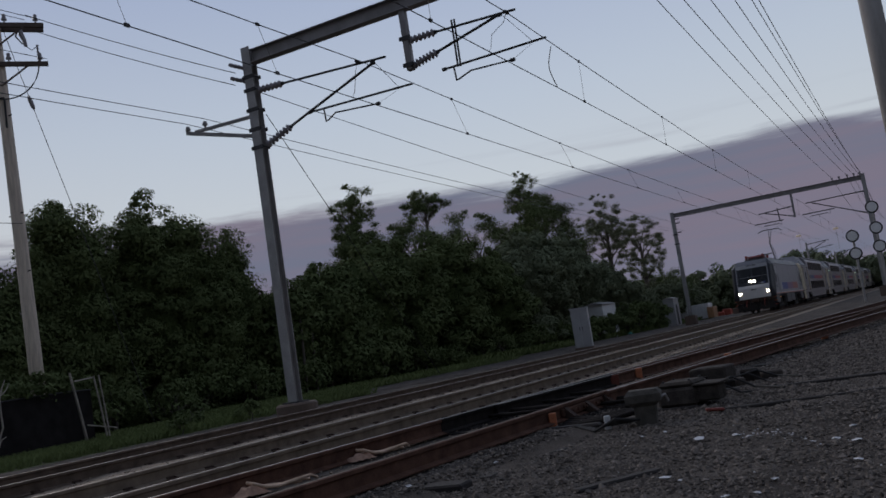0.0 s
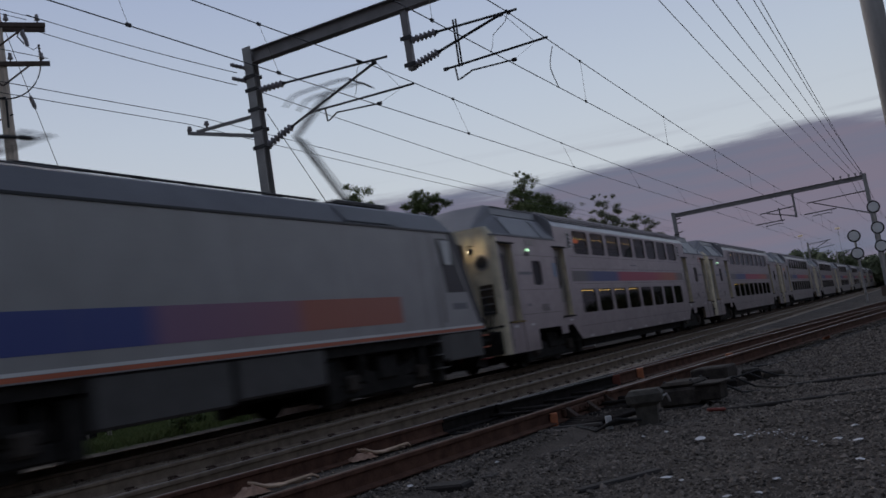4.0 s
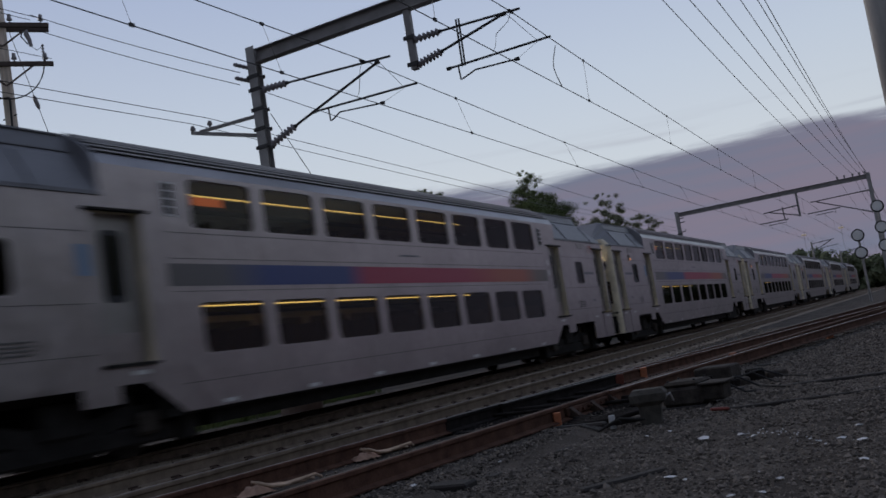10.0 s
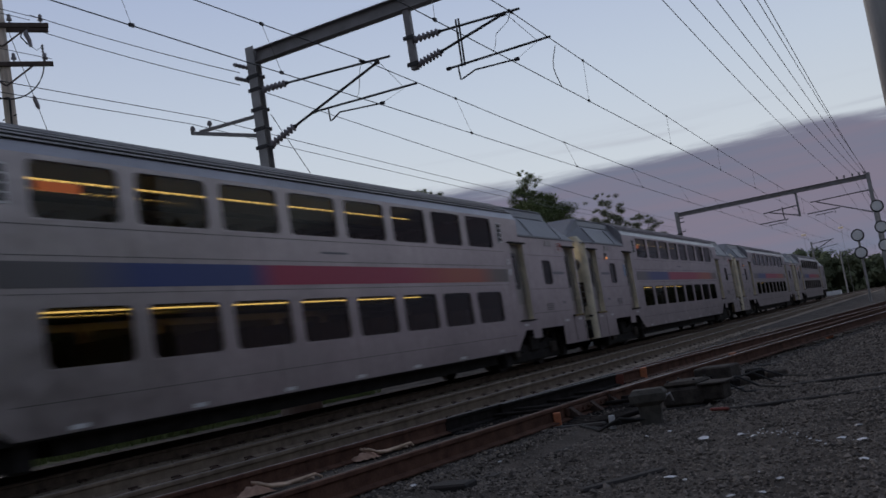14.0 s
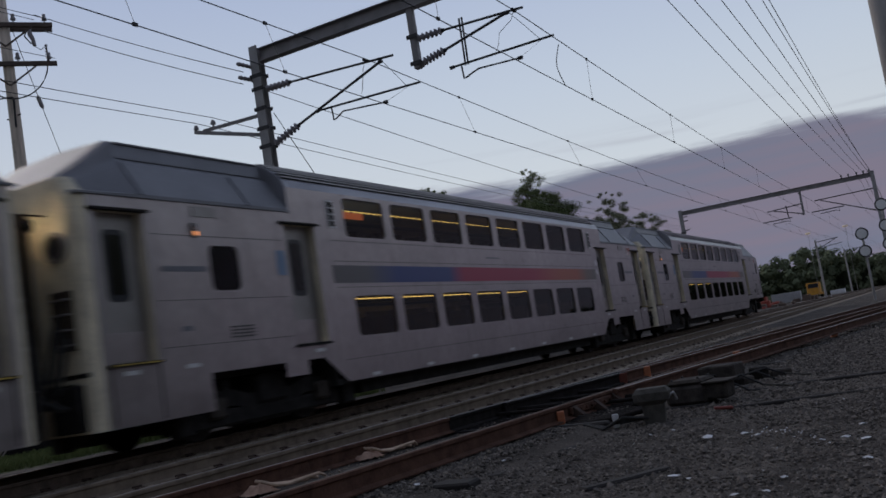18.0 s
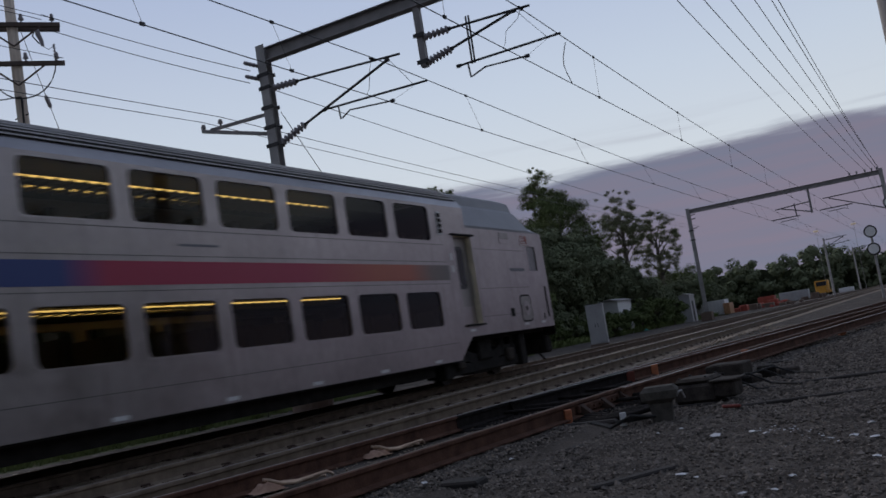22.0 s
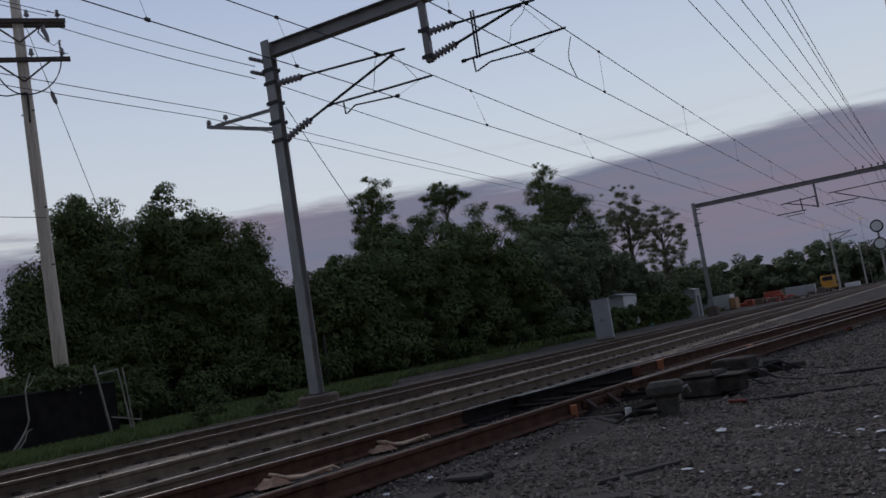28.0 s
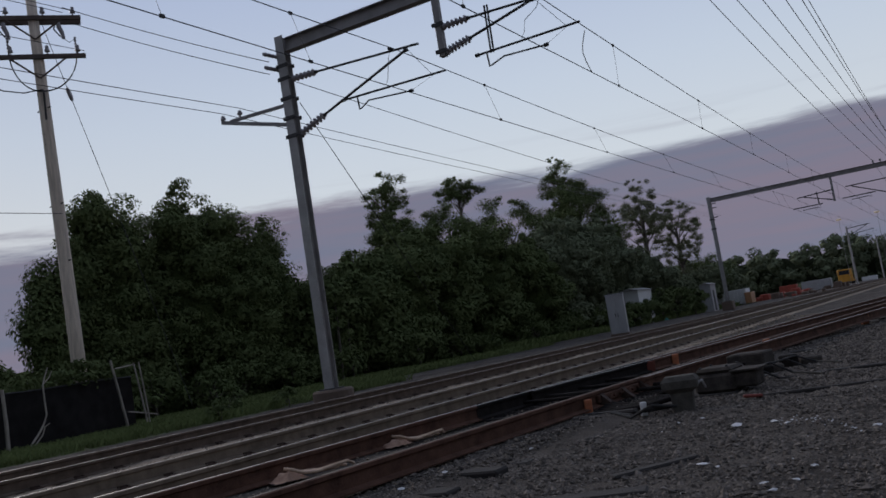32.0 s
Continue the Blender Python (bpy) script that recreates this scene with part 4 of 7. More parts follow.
SG_, BL_, RD_, OR_ = (0.30, 0.29, 0.295), (0.032, 0.055, 0.19), (0.36, 0.028, 0.075), (0.40, 0.10, 0.06)
M_BAND = ramp_paint("printed side band", [(5.8, (0.115, 0.105, 0.105)), (6.9, (0.115, 0.108, 0.115)), (8.0, BL_), (10.2, BL_), (10.9, RD_), (15.0, RD_), (17.2, OR_), (18.4, OR_), (19.3, (0.17, 0.12, 0.105)), (20.1, (0.125, 0.112, 0.105))])
M_LBAND = ramp_paint("printed loco band", [(-14.32, SG_), (-14.28, (0.045, 0.065, 0.24)), (-11.3, (0.045, 0.065, 0.24)), (-10.9, (0.22, 0.12, 0.21)), (-8.0, (0.26, 0.12, 0.17)), (-7.6, (0.36, 0.12, 0.085)), (-4.5, (0.36, 0.12, 0.085)), (-4.4, SG_)])

WIN_Y = [6.37 + 1.68 * i for i in range(8)]
WIN_W, WIN_H = 1.40, 0.745
SKIRT = 0.485
DOORS = [(0.68, 1.50), (4.55, 5.40)]
DOORS_ALL = DOORS + [(CAR - b, CAR - a) for a, b in DOORS[::-1]]


def rounded(y0, y1, z0, z1, r, n=4):
    out = []
    for cy, cz, a0 in ((y1 - r, z1 - r, 0), (y0 + r, z1 - r, 90), (y0 + r, z0 + r, 180), (y1 - r, z0 + r, 270)):
        for k in range(n + 1):
            a = radians(a0 + 90 * k / n)
            out.append((cy + r * math.cos(a), cz + r * math.sin(a)))
    return out


def pane_mesh(w, h, name="pane", r=0.10, m=None):
    b = Build()
    pts = rounded(-w / 2, w / 2, -h / 2, h / 2, r)
    b.add([(0, y, z) for y, z in pts], [tuple(range(len(pts)))])
    return b.mesh(name, m or M_GLASS)


def gasket_mesh(w, h, name="window_frame", r=0.10, m=None):
    """A frame, square outside and rounded inside."""
    b = Build()
    inn = rounded(-w / 2 + 0.012, w / 2 - 0.012, -h / 2 + 0.012, h / 2 - 0.012, r)
    out = rounded(-w / 2 - 0.012, w / 2 + 0.012, -h / 2 - 0.012, h / 2 + 0.012, 0.014)
    n = len(inn)
    for x in (0.0,):
        b.add([(x, *p) for p in out] + [(x, *p) for p in inn] + [(x - 0.045, *p) for p in inn],
              [(k, (k + 1) % n, n + (k + 1) % n, n + k) for k in range(n)] + [(n + k, n + (k + 1) % n, 2 * n + (k + 1) % n, 2 * n + k) for k in range(n)])
    return b.mesh(name, m or M_STEEL)


M_SEAM = mat("shadowed seam", (0.12, 0.115, 0.11), 0.7, 0.1, 0.2, 3, 30, 0)


def side_mesh(sx, cab):
    """One side of a coach with its real openings."""
    rects = [(0.58, 2.47, 0.42, 0.95), (4.15, 4.75, 0.72, 0.95), (0.58, 5.85, 0.95, 3.40), (4.75, 5.85, 3.40, 3.84), (5.85, 20.06, SKIRT, 3.84),
             (20.06, 21.16, 3.40, 3.84), (20.06, CAR - (0.3 if cab else 0.58), 0.95, 3.40)] + ([] if cab else [(CAR - 2.47, CAR - 0.58, 0.42, 0.95), (CAR - 4.75, CAR - 4.15, 0.72, 0.95)])
    holes = [(y, y + WIN_W, z0, z1) for y in WIN_Y for z0, z1 in ((1.235, 1.98), (3.04, 3.785))]
    holes += [(2.70, 3.36, 2.11, 2.80)] + ([(CAR - 3.36, CAR - 2.70, 2.11, 2.80)] if not cab else [(CAR - 1.40, CAR - 0.84, 2.40, 3.06)])
    doors = [d for d in DOORS_ALL if not (cab and d[0] > 23)]
    holes += [(a, c, 1.22, 3.2) for a, c in doors]
    ys = sorted({v for r in rects + holes for v in r[:2]} | {8.0 + i for i in range(12)})
    zs = sorted({v for r in rects + holes for v in r[2:]} | {0.62, 2.2, 2.53})
    b = Build()
    x = sx * HW
    for y0, y1 in zip(ys, ys[1:]):
        for z0, z1 in zip(zs, zs[1:]):
            ym, zm = (y0 + y1) / 2, (z0 + z1) / 2
            if any(a < ym < c and e < zm < g for a, c, e, g in rects) and not any(a < ym < c and e < zm < g for a, c, e, g in holes):
                b.quad((x, y0, z0), (x, y1, z0), (x, y1, z1), (x, y0, z1))
    for i, (a, c, e, g) in enumerate(holes):
        d = 0.14 if i >= len(holes) - len(doors) else 0.05
        b.mi = 1 if d > 0.1 else 0
        xi = sx * (HW - d)
        for p, q in (((a, e), (c, e)), ((c, e), (c, g)), ((c, g), (a, g)), ((a, g), (a, e))):
            b.quad((x, *p), (x, *q), (xi, *q), (xi, *p))
    b.mi = 0
    # slanted corners beside the bogies
    for ya, yb in ((5.85, 5.2), (20.06, 20.71)):
        b.add([(x, ya, SKIRT), (x, ya, 0.95), (x, yb, 0.95)], [(0, 1, 2)])
    # proud edge along the skirt
    b.box(min(x, x + sx * 0.012), max(x, x + sx * 0.012), 5.86, 20.05, SKIRT, SKIRT + 0.03)
    return b.mesh("side_wall", [M_STEEL, M_CREAM])


def roof_mesh():
    b = Build()
    mid = [(1.525, 3.84), (1.44, 4.0), (1.26, 4.17), (1.0, 4.33), (0.6, 4.41), (0, 4.43)]
    full = mid + [(-a, c) for a, c in mid[-2::-1]]
    b.prism([(a, c) for a, c in full], [(0, 4.75, 0), (0, 21.16, 0)], False)
    for y in (4.75, 21.16):
        cap = [(1.525, 3.40)] + full + [(-1.525, 3.40)]
        b.add([(a, y, c) for a, c in cap], [tuple(range(len(cap)))])
    return b.mesh("roof", M_ROOF)


def ridge_mesh():
    b = Build()
    b.box(-0.025, 0.025, 4.8, 21.1, 0, 0.022)
    return b.mesh("roof_rib", M_ROOF)


def fairing_mesh():
    """The chamfered roof end: sloped flanks, a raised crown and a raked front."""
    b = Build()
    # flank panels, crown, front slope
    sec = [(1.525, 3.40), (1.525, 3.46), (1.18, 3.98), (1.10, 4.06), (1.02, 4.30), (0.92, 4.36), (0, 4.40)]
    full = sec + [(-a, c) for a, c in sec[-2::-1]]
    n = len(full)
    rows = []
    for y, k in ((4.75, 1.0), (1.55, 1.0)):
        rows.append([(a, y, c) for a, c in full])
    nose = []
    for a, c in full:
        f = (c - 3.40) / 1.0
        nose.append((a * (0.90 if c > 3.5 else 1.0), 0.42 + 0.12 * f, 3.40 + (c - 3.40) * 0.30))
    rows.append(nose)
    v = [p for r in rows for p in r]
    b.add(v, [(i * n + k, i * n + k + 1, (i + 1) * n + k + 1, (i + 1) * n + k) for i in range(2) for k in range(n - 1)])
    b.add(nose, [tuple(range(n))])
    for s in (-1, 1):
        # ribs between the panels
        for y in (1.55, 3.75):
            b.tube([(s * 1.535, y, 3.45), (s * 1.19, y, 3.985)], 0.018, 5)
        b.tube([(s * 1.11, 4.7, 4.07), (s * 1.11, 1.6, 4.07)], 0.014, 5)
        b.tube([(s * 1.03, 4.7, 4.31), (s * 1.03, 1.6, 4.31)], 0.02, 5)
        b.box(min(s * 1.525, s * 1.55), max(s * 1.525, s * 1.55), 0.4, 4.75, 3.40, 3.43)
    return b.mesh("roof_fairing", M_FAIRING)


def bulkhead_mesh():
    b = Build()
    # flat middle and rounded corners, in one sheet
    arc = [(1.524, 0.58), (1.50, 0.49), (1.44, 0.43), (1.34, 0.40)]
    plan = arc + [(-a, y) for a, y in arc[::-1]]
    n = len(plan)
    v = [(a, y, z) for z in (0.42, 3.38) for a, y in plan] + [(a * 0.86, y, 3.66) for a, y in plan]
    b.add(v, [(r * n + k, r * n + k + 1, (r + 1) * n + k + 1, (r + 1) * n + k) for r in range(2) for k in range(n - 1)])
    return b.mesh("end_wall", M_CREAM)


def gangway_mesh():
    b = Build()
    for k in range(5):
        y = 0.36 - 0.085 * k
        w = 0.66 - 0.04 * (k % 2)
        for s in (-1, 1):
            b.box(min(s * w, s * (w - 0.12)), max(s * w, s * (w - 0.12)), y - 0.025, y + 0.025, 1.0, 3.3)
        b.box(-w, w, y - 0.025, y + 0.025, 3.2, 3.3)
    b.box(-0.5, 0.5, -0.02, 0.39, 0.95, 1.2)
    return b.mesh("gangway_bellows", M_BELLOWS)


def ladder_mesh():
    b = Build()
    b.tube([(0, 0.5, 0.75), (0, -0.02, 0.75)], 0.09, 8)
    ME["coupler"] = b.mesh("coupler", M_UNDER)
    b = Build()
    b.tube([(-0.15, 0.40, 0), (-0.15, 0.33, 0), (0.15, 0.33, 0), (0.15, 0.40, 0)], 0.014, 6)
    ME["rung"] = b.mesh("rung", M_STEEL_D)
    b = Build()
    b.box(-0.3, 0.24, 0.28, 0.39, 0.45, 1.02, 0.02)
    ME["step_box"] = b.mesh("step_box", M_UNDER)
    b = Build()
    b.disc((0, 0.385, 2.76), 0.17, "y", 18, 0.03)
    ME["port"] = b.mesh("end_window", M_LOCOBLACK)
    b = Build()
    n = 18
    v = [(r * math.cos(2 * math.pi * k / n), y, 2.76 + r * math.sin(2 * math.pi * k / n)) for r, y in ((0.20, 0.40), (0.20, 0.35), (0.15, 0.35), (0.15, 0.40)) for k in range(n)]
    b.add(v, [(i * n + k, i * n + (k + 1) % n, (i + 1) * n + (k + 1) % n, (i + 1) * n + k) for i in range(3) for k in range(n)])
    ME["port_rim"] = b.mesh("rim", M_STEEL_D)
    b = Build()
    b.tube([(0, 0.10, 3.02), (0, 0.10, 3.04), (0, 0.10, 3.08), (0, 0.10, 3.10)], [0.015, 0.04, 0.04, 0.015], 10)
    ME["end_lamp"] = b.mesh("end_lamp", M_VESTLAMP)
    # hood added to keep the bulb out of sight and light only the wall
    b = Build()
    b.tube([(0, 0.02, 3.06), (0, 0.03, 3.06), (0, 0.10, 3.06), (0, 0.15, 3.06)], [0.01, 0.05, 0.065, 0.085], 14, False)
    b.tube([(0, 0.40, 3.20), (0, 0.08, 3.20), (0, 0.08, 3.12)], 0.014, 6)
    ME["lamp_bracket"] = b.mesh("lamp_hood", M_UNDER)
    b = Build()
    b.box(-0.19, 0.19, 0.345, 0.395, 1.45, 2.2, 0.015)
    ME["cable_tray"] = b.mesh("cable_tray", M_GRIME)
    for k in range(3):
        b = Build()
        x0 = -0.08 + 0.08 * k
        b.tube([(x0, 0.34, 1.9 - 0.15 * k), (x0 + 0.02, 0.22, 1.6 - 0.15 * k), (x0 - 0.03, 0.14, 1.15 - 0.1 * k), (x0 - 0.1, 0.1, 0.85), (x0 - 0.3, 0.06, 0.75)], 0.028, 7)
        ME["end_hose", k] = b.mesh("hose", M_RUBBER)


def door_mesh(w, key):
    b = Build()
    b.box(-0.02, 0.0, -w / 2, w / 2, 1.22, 3.2)
    ME[key] = b.mesh("door", M_STEEL_D)
    b = Build()
    b.add([(0.003, y, z) for y, z in rounded(-0.19, 0.19, 2.02, 2.98, 0.09)], [tuple(range(20))])
    b.mi = 1
    b.add([(0.006, y, z) for y, z in rounded(-0.13, 0.13, 2.11, 2.91, 0.05)], [tuple(range(20))])
    ME[key + "_glass"] = b.mesh("door_window", [M_LOCOBLACK, M_DOORGLASS])
    b = Build()
    b.box(0.10, 0.19, -w / 2 - 0.1, w / 2 + 0.1, 3.20, 3.235)
    ME[key + "_hood"] = b.mesh("drip_hood", M_UNDER)
    b = Build()
    b.box(0.10, 0.20, -w / 2 - 0.03, w / 2 + 0.03, 1.175, 1.215)
    ME[key + "_sill"] = b.mesh("threshold", M_UNDER)
    b = Build()
    b.tube([(0.012, w / 2 - 0.07, 1.75), (0.05, w / 2 - 0.07, 1.8), (0.05, w / 2 - 0.07, 2.45), (0.012, w / 2 - 0.07, 2.5)], 0.012, 6)
    ME[key + "_rail"] = b.mesh("handrail", M_STEEL_D)
    b = Build()
    b.box(0.0, 0.012, -w / 2 + 0.03, w / 2 - 0.03, 1.24, 1.62, 0.003)
    ME[key + "_kick"] = b.mesh("kick_plate", M_STEEL)
    b = Build()
    b.box(0.202, 0.206, -w / 2, w / 2, 1.185, 1.205)
    ME[key + "_edge"] = b.mesh("step_edge", M_EDGE)
    b = Build()
    b.box(0.141, 0.146, -0.01, 0.01, 0.45, 1.17)
    ME["trap_seam"] = b.mesh("seam", M_UNDER)


def wheel_mesh(r=0.42):
    b = Build()
    b.disc((0, 0, 0), r, "x", 24, 0.13)
    b.disc((-0.05, 0, 0), r + 0.03, "x", 24, 0.03)
    b.disc((0.07, 0, 0), r * 0.42, "x", 16, 0.05)
    return b.mesh("wheel", M_WHEEL)


def bogie_meshes():
    b = Build()
    b.prism([(-0.1, 0.0), (0.1, 0.0), (0.1, 0.24), (-0.1, 0.24)], [(0, -1.75, 0.42), (0, -0.9, 0.44), (0, -0.5, 0.34), (0, 0.5, 0.34), (0, 0.9, 0.44), (0, 1.75, 0.42)])
    ME["side_frame"] = b.mesh("side_frame", M_UNDER)
    b = Build()
    b.box(-1.0, 1.0, -0.3, 0.3, 0.45, 0.8)
    ME["bolster"] = b.mesh("bolster", M_UNDER)
    b = Build()
    b.box(-0.14, 0.14, -0.35, 0.35, 0.40, 0.85, 0.04)
    ME["air_bag"] = b.mesh("suspension_block", M_UNDER)
    b = Build()
    b.box(-0.15, 0.15, -0.18, 0.18, 0.28, 0.58, 0.04)
    ME["axle_box"] = b.mesh("axle_box", M_MACH)
    b = Build()
    b.box(-0.25, 0.25, -1.95, 1.95, 0.16, 0.40, 0.03)
    b.box(-0.2, 0.2, -0.55, 0.55, 0.12, 0.30, 0.03)
    ME["brake_case"] = b.mesh("brake_case", M_UNDER)
    b = Build()
    b.box(-0.12, 0.12, -0.16, 0.16, 0.12, 0.88, 0.03)
    ME["guard"] = b.mesh("guard_iron", M_UNDER)
    b = Build()
    b.tube([(0, 0, 0.5), (0, 0, 0.85)], 0.08, 8)
    ME["spring"] = b.mesh("spring", M_UNDER)


def bogie(t, y, wheel, r):
    bg = put("bogie", ME["bolster"], t, 0, y, 0, "dark dirty bogie")
    for s in (-1, 1):
        put("side_frame", ME["side_frame"], bg, s * 1.1)
        put("suspension_block", ME["air_bag"], bg, s * 1.12)
        put("brake_case", ME["brake_case"], bg, s * 0.95)
        put("guard_iron", ME["guard"], bg, s * 1.2, -2.0)
        put("guard_iron", ME["guard"], bg, s * 1.2, 2.0)
        for yy in (-1.3, 1.3):
            put("wheel", ME[wheel], bg, s * 0.76, yy, r, turn=0 if s > 0 else 180)
            put("axle_box", ME["axle_box"], bg, s * 1.15, yy, 0)
            for d in (-0.28, 0.28):
                put("spring", ME["spring"], bg, s * 1.15, yy + d, 0)
    return bg


ME = {}


def car_meshes():
    ME["pane_u"] = pane_mesh(WIN_W, WIN_H)
    ME["pane_far"] = pane_mesh(WIN_W, WIN_H, m=M_GLASSFAR)
    ME["frame_u"] = gasket_mesh(WIN_W, WIN_H)
    ME["pane_s"] = pane_mesh(0.66, 0.69)
    ME["frame_s"] = gasket_mesh(0.66, 0.69)
    ME["pane_c"] = pane_mesh(0.56, 0.66, r=0.04, m=M_CABGLASS)
    ME["frame_c"] = gasket_mesh(0.56, 0.66, r=0.04)
    for sx in (1, -1):
        for cab in (0, 1):
            ME["side", sx, cab] = side_mesh(sx, cab)
    ME["roof"], ME["ribs"], ME["fairing"], ME["bulk"] = roof_mesh(), ridge_mesh(), fairing_mesh(), bulkhead_mesh()
    ME["gang"] = gangway_mesh()
    ladder_mesh()
    door_mesh(0.82, "door_low")
    door_mesh(0.85, "door")
    ME["wheel"] = wheel_mesh()
    bogie_meshes()
    b = Build()
    b.box(0, 0.004, 5.8, 20.1, 2.205, 2.525)
    ME["band"] = b.mesh("stripe", M_BAND)
    b = Build()
    b.box(-0.0015, 0.002, -7.09, 7.09, -0.005, 0.005)
    ME["seam_mid"] = b.mesh("panel_seam", M_SEAM)
    b = Build()
    b.box(-0.0015, 0.002, -1.42, 1.42, -0.005, 0.005)
    ME["seam_end"] = b.mesh("panel_seam", M_SEAM)
    # insides, lined near-black to stand for the dimness behind the windows
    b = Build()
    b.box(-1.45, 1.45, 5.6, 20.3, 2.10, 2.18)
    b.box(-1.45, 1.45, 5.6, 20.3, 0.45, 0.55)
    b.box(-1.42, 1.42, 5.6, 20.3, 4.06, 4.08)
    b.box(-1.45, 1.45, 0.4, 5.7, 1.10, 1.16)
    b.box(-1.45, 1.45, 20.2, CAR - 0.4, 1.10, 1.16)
    # fine louvres, added to hide the ceiling lamps at slanting angles
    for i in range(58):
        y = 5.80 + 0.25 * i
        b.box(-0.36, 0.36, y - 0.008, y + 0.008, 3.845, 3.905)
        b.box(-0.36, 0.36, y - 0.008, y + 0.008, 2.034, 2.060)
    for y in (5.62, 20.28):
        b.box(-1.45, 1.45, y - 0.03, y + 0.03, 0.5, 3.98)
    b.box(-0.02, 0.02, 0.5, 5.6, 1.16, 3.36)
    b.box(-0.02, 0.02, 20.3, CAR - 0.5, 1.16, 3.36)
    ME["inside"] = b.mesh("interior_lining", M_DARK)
    b = Build()
    for y in [6.1 + 0.84 * i for i in range(17)]:
        for s in (-1, 1):
            for z in (0.55, 2.16):
                b.box(min(s * 0.4, s * 1.35), max(s * 0.4, s * 1.35), y - 0.06, y + 0.06, z + 0.3, z + 1.05)
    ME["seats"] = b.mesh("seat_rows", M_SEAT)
    for z, nm in ((3.91, "up"), (2.065, "lo")):
        b = Build()
        for i in range(5):
            y = 5.9 + 2.38 * i
            b.box(-0.022, 0.022, y, y + 2.32, z, z + 0.02)
        ME["strip", nm] = b.mesh("light_strip", M_STRIP)
    for key, w, h in (("mark", 0.26, 0.055),):
        b = Build()
        b.box(0, 0.006, -w / 2, w / 2, -h / 2, h / 2)
        ME[key] = b.mesh("reflective_mark", M_WHITE)
    # under-floor gear
    b = Build()
    b.box(-1.25, 1.25, 6.6, 19.3, 0.24, 0.48)
    b.box(-1.2, 1.2, 0.4, 6.0, 0.86, 1.05)
    b.box(-1.2, 1.2, 19.9, CAR - 0.4, 0.86, 1.05)
    b.box(-0.2, 0.2, 0.3, CAR - 0.3, 0.62, 0.86)
    ME["under"] = b.mesh("underframe", M_UNDER)
    b = Build()
    b.box(0, 0.012, -0.25, 0.25, -0.08, 0.08, 0.004)
    ME["vent_hi"] = b.mesh("vent", M_STEEL_D)
    b = Build()
    b.box(0, 0.014, -0.25, 0.25, -0.011, 0.011)
    ME["louver"] = b.mesh("louver", M_SEAM)
    b = Build()
    b.box(0, 0.012, -0.10, 0.10, -0.25, 0.25, 0.004)
    ME["vent_tall"] = b.mesh("vent", M_WHITE)
    b = Build()
    b.box(0.012, 0.02, -0.07, 0.07, -0.045, 0.045)
    ME["slat"] = b.mesh("slat", M_UNDER)
    for key, w, h in (("bar_long", 0.87, 0.08), ("bar_short", 0.2, 0.07), ("bar_mid", 0.8, 0.035)):
        b = Build()
        b.box(0, 0.003, -w / 2, w / 2, -h / 2, h / 2)
        ME[key] = b.mesh("lettering_bar", M_BAR)
    b = Build()
    b.box(0, 0.003, 0, 0.42, 0, 0.26)
    ME["flag"] = b.mesh("flag_decal", M_WHITE)
    b = Build()
    b.box(0.003, 0.005, 0, 0.42, 0, 0.02)
    ME["flag_stripe"] = b.mesh("stripe", M_REDPAINT)
    b = Build()
    b.box(0.005, 0.007, 0.30, 0.42, 0.13, 0.26)
    ME["flag_field"] = b.mesh("field", M_REDPAINT)
    b = Build()
    b.box(-0.01, 0.01, -0.33, 0.33, -0.06, 0.06)
    ME["sign"] = b.mesh("route_sign", M_SIGN)
    b = Build()
    b.box(0, 0.003, -0.11, 0.11, -0.2, 0.2)
    ME["sticker"] = b.mesh("decal", M_STICK)
    b = Build()
    b.box(0, 0.003, -0.05, 0.05, -0.075, 0.075)
    ME["notice"] = b.mesh("decal", M_WHITE)
    b = Build()
    b.box(0, 0.035, -0.055, 0.055, -0.05, 0.05, 0.006)
    ME["mark_box"] = b.mesh("marker_box", M_STEEL_D)
    for nm, m in (("amber", M_AMBER), ("green", M_GREEN), ("dark_mark", M_INSUL)):
        b = Build()
        b.disc((0.03, 0, 0), 0.032, "x", 10, 0.05)
        ME[nm] = b.mesh("marker_light", m)


def put(name, me, parent, x=0, y=0, z=0, label="", turn=0):
    ob = part(name, me, None, parent, label)
    if x or y or z or turn:
        ob.matrix_basis = pose(x, y, z, 0, 0, turn)
    return ob


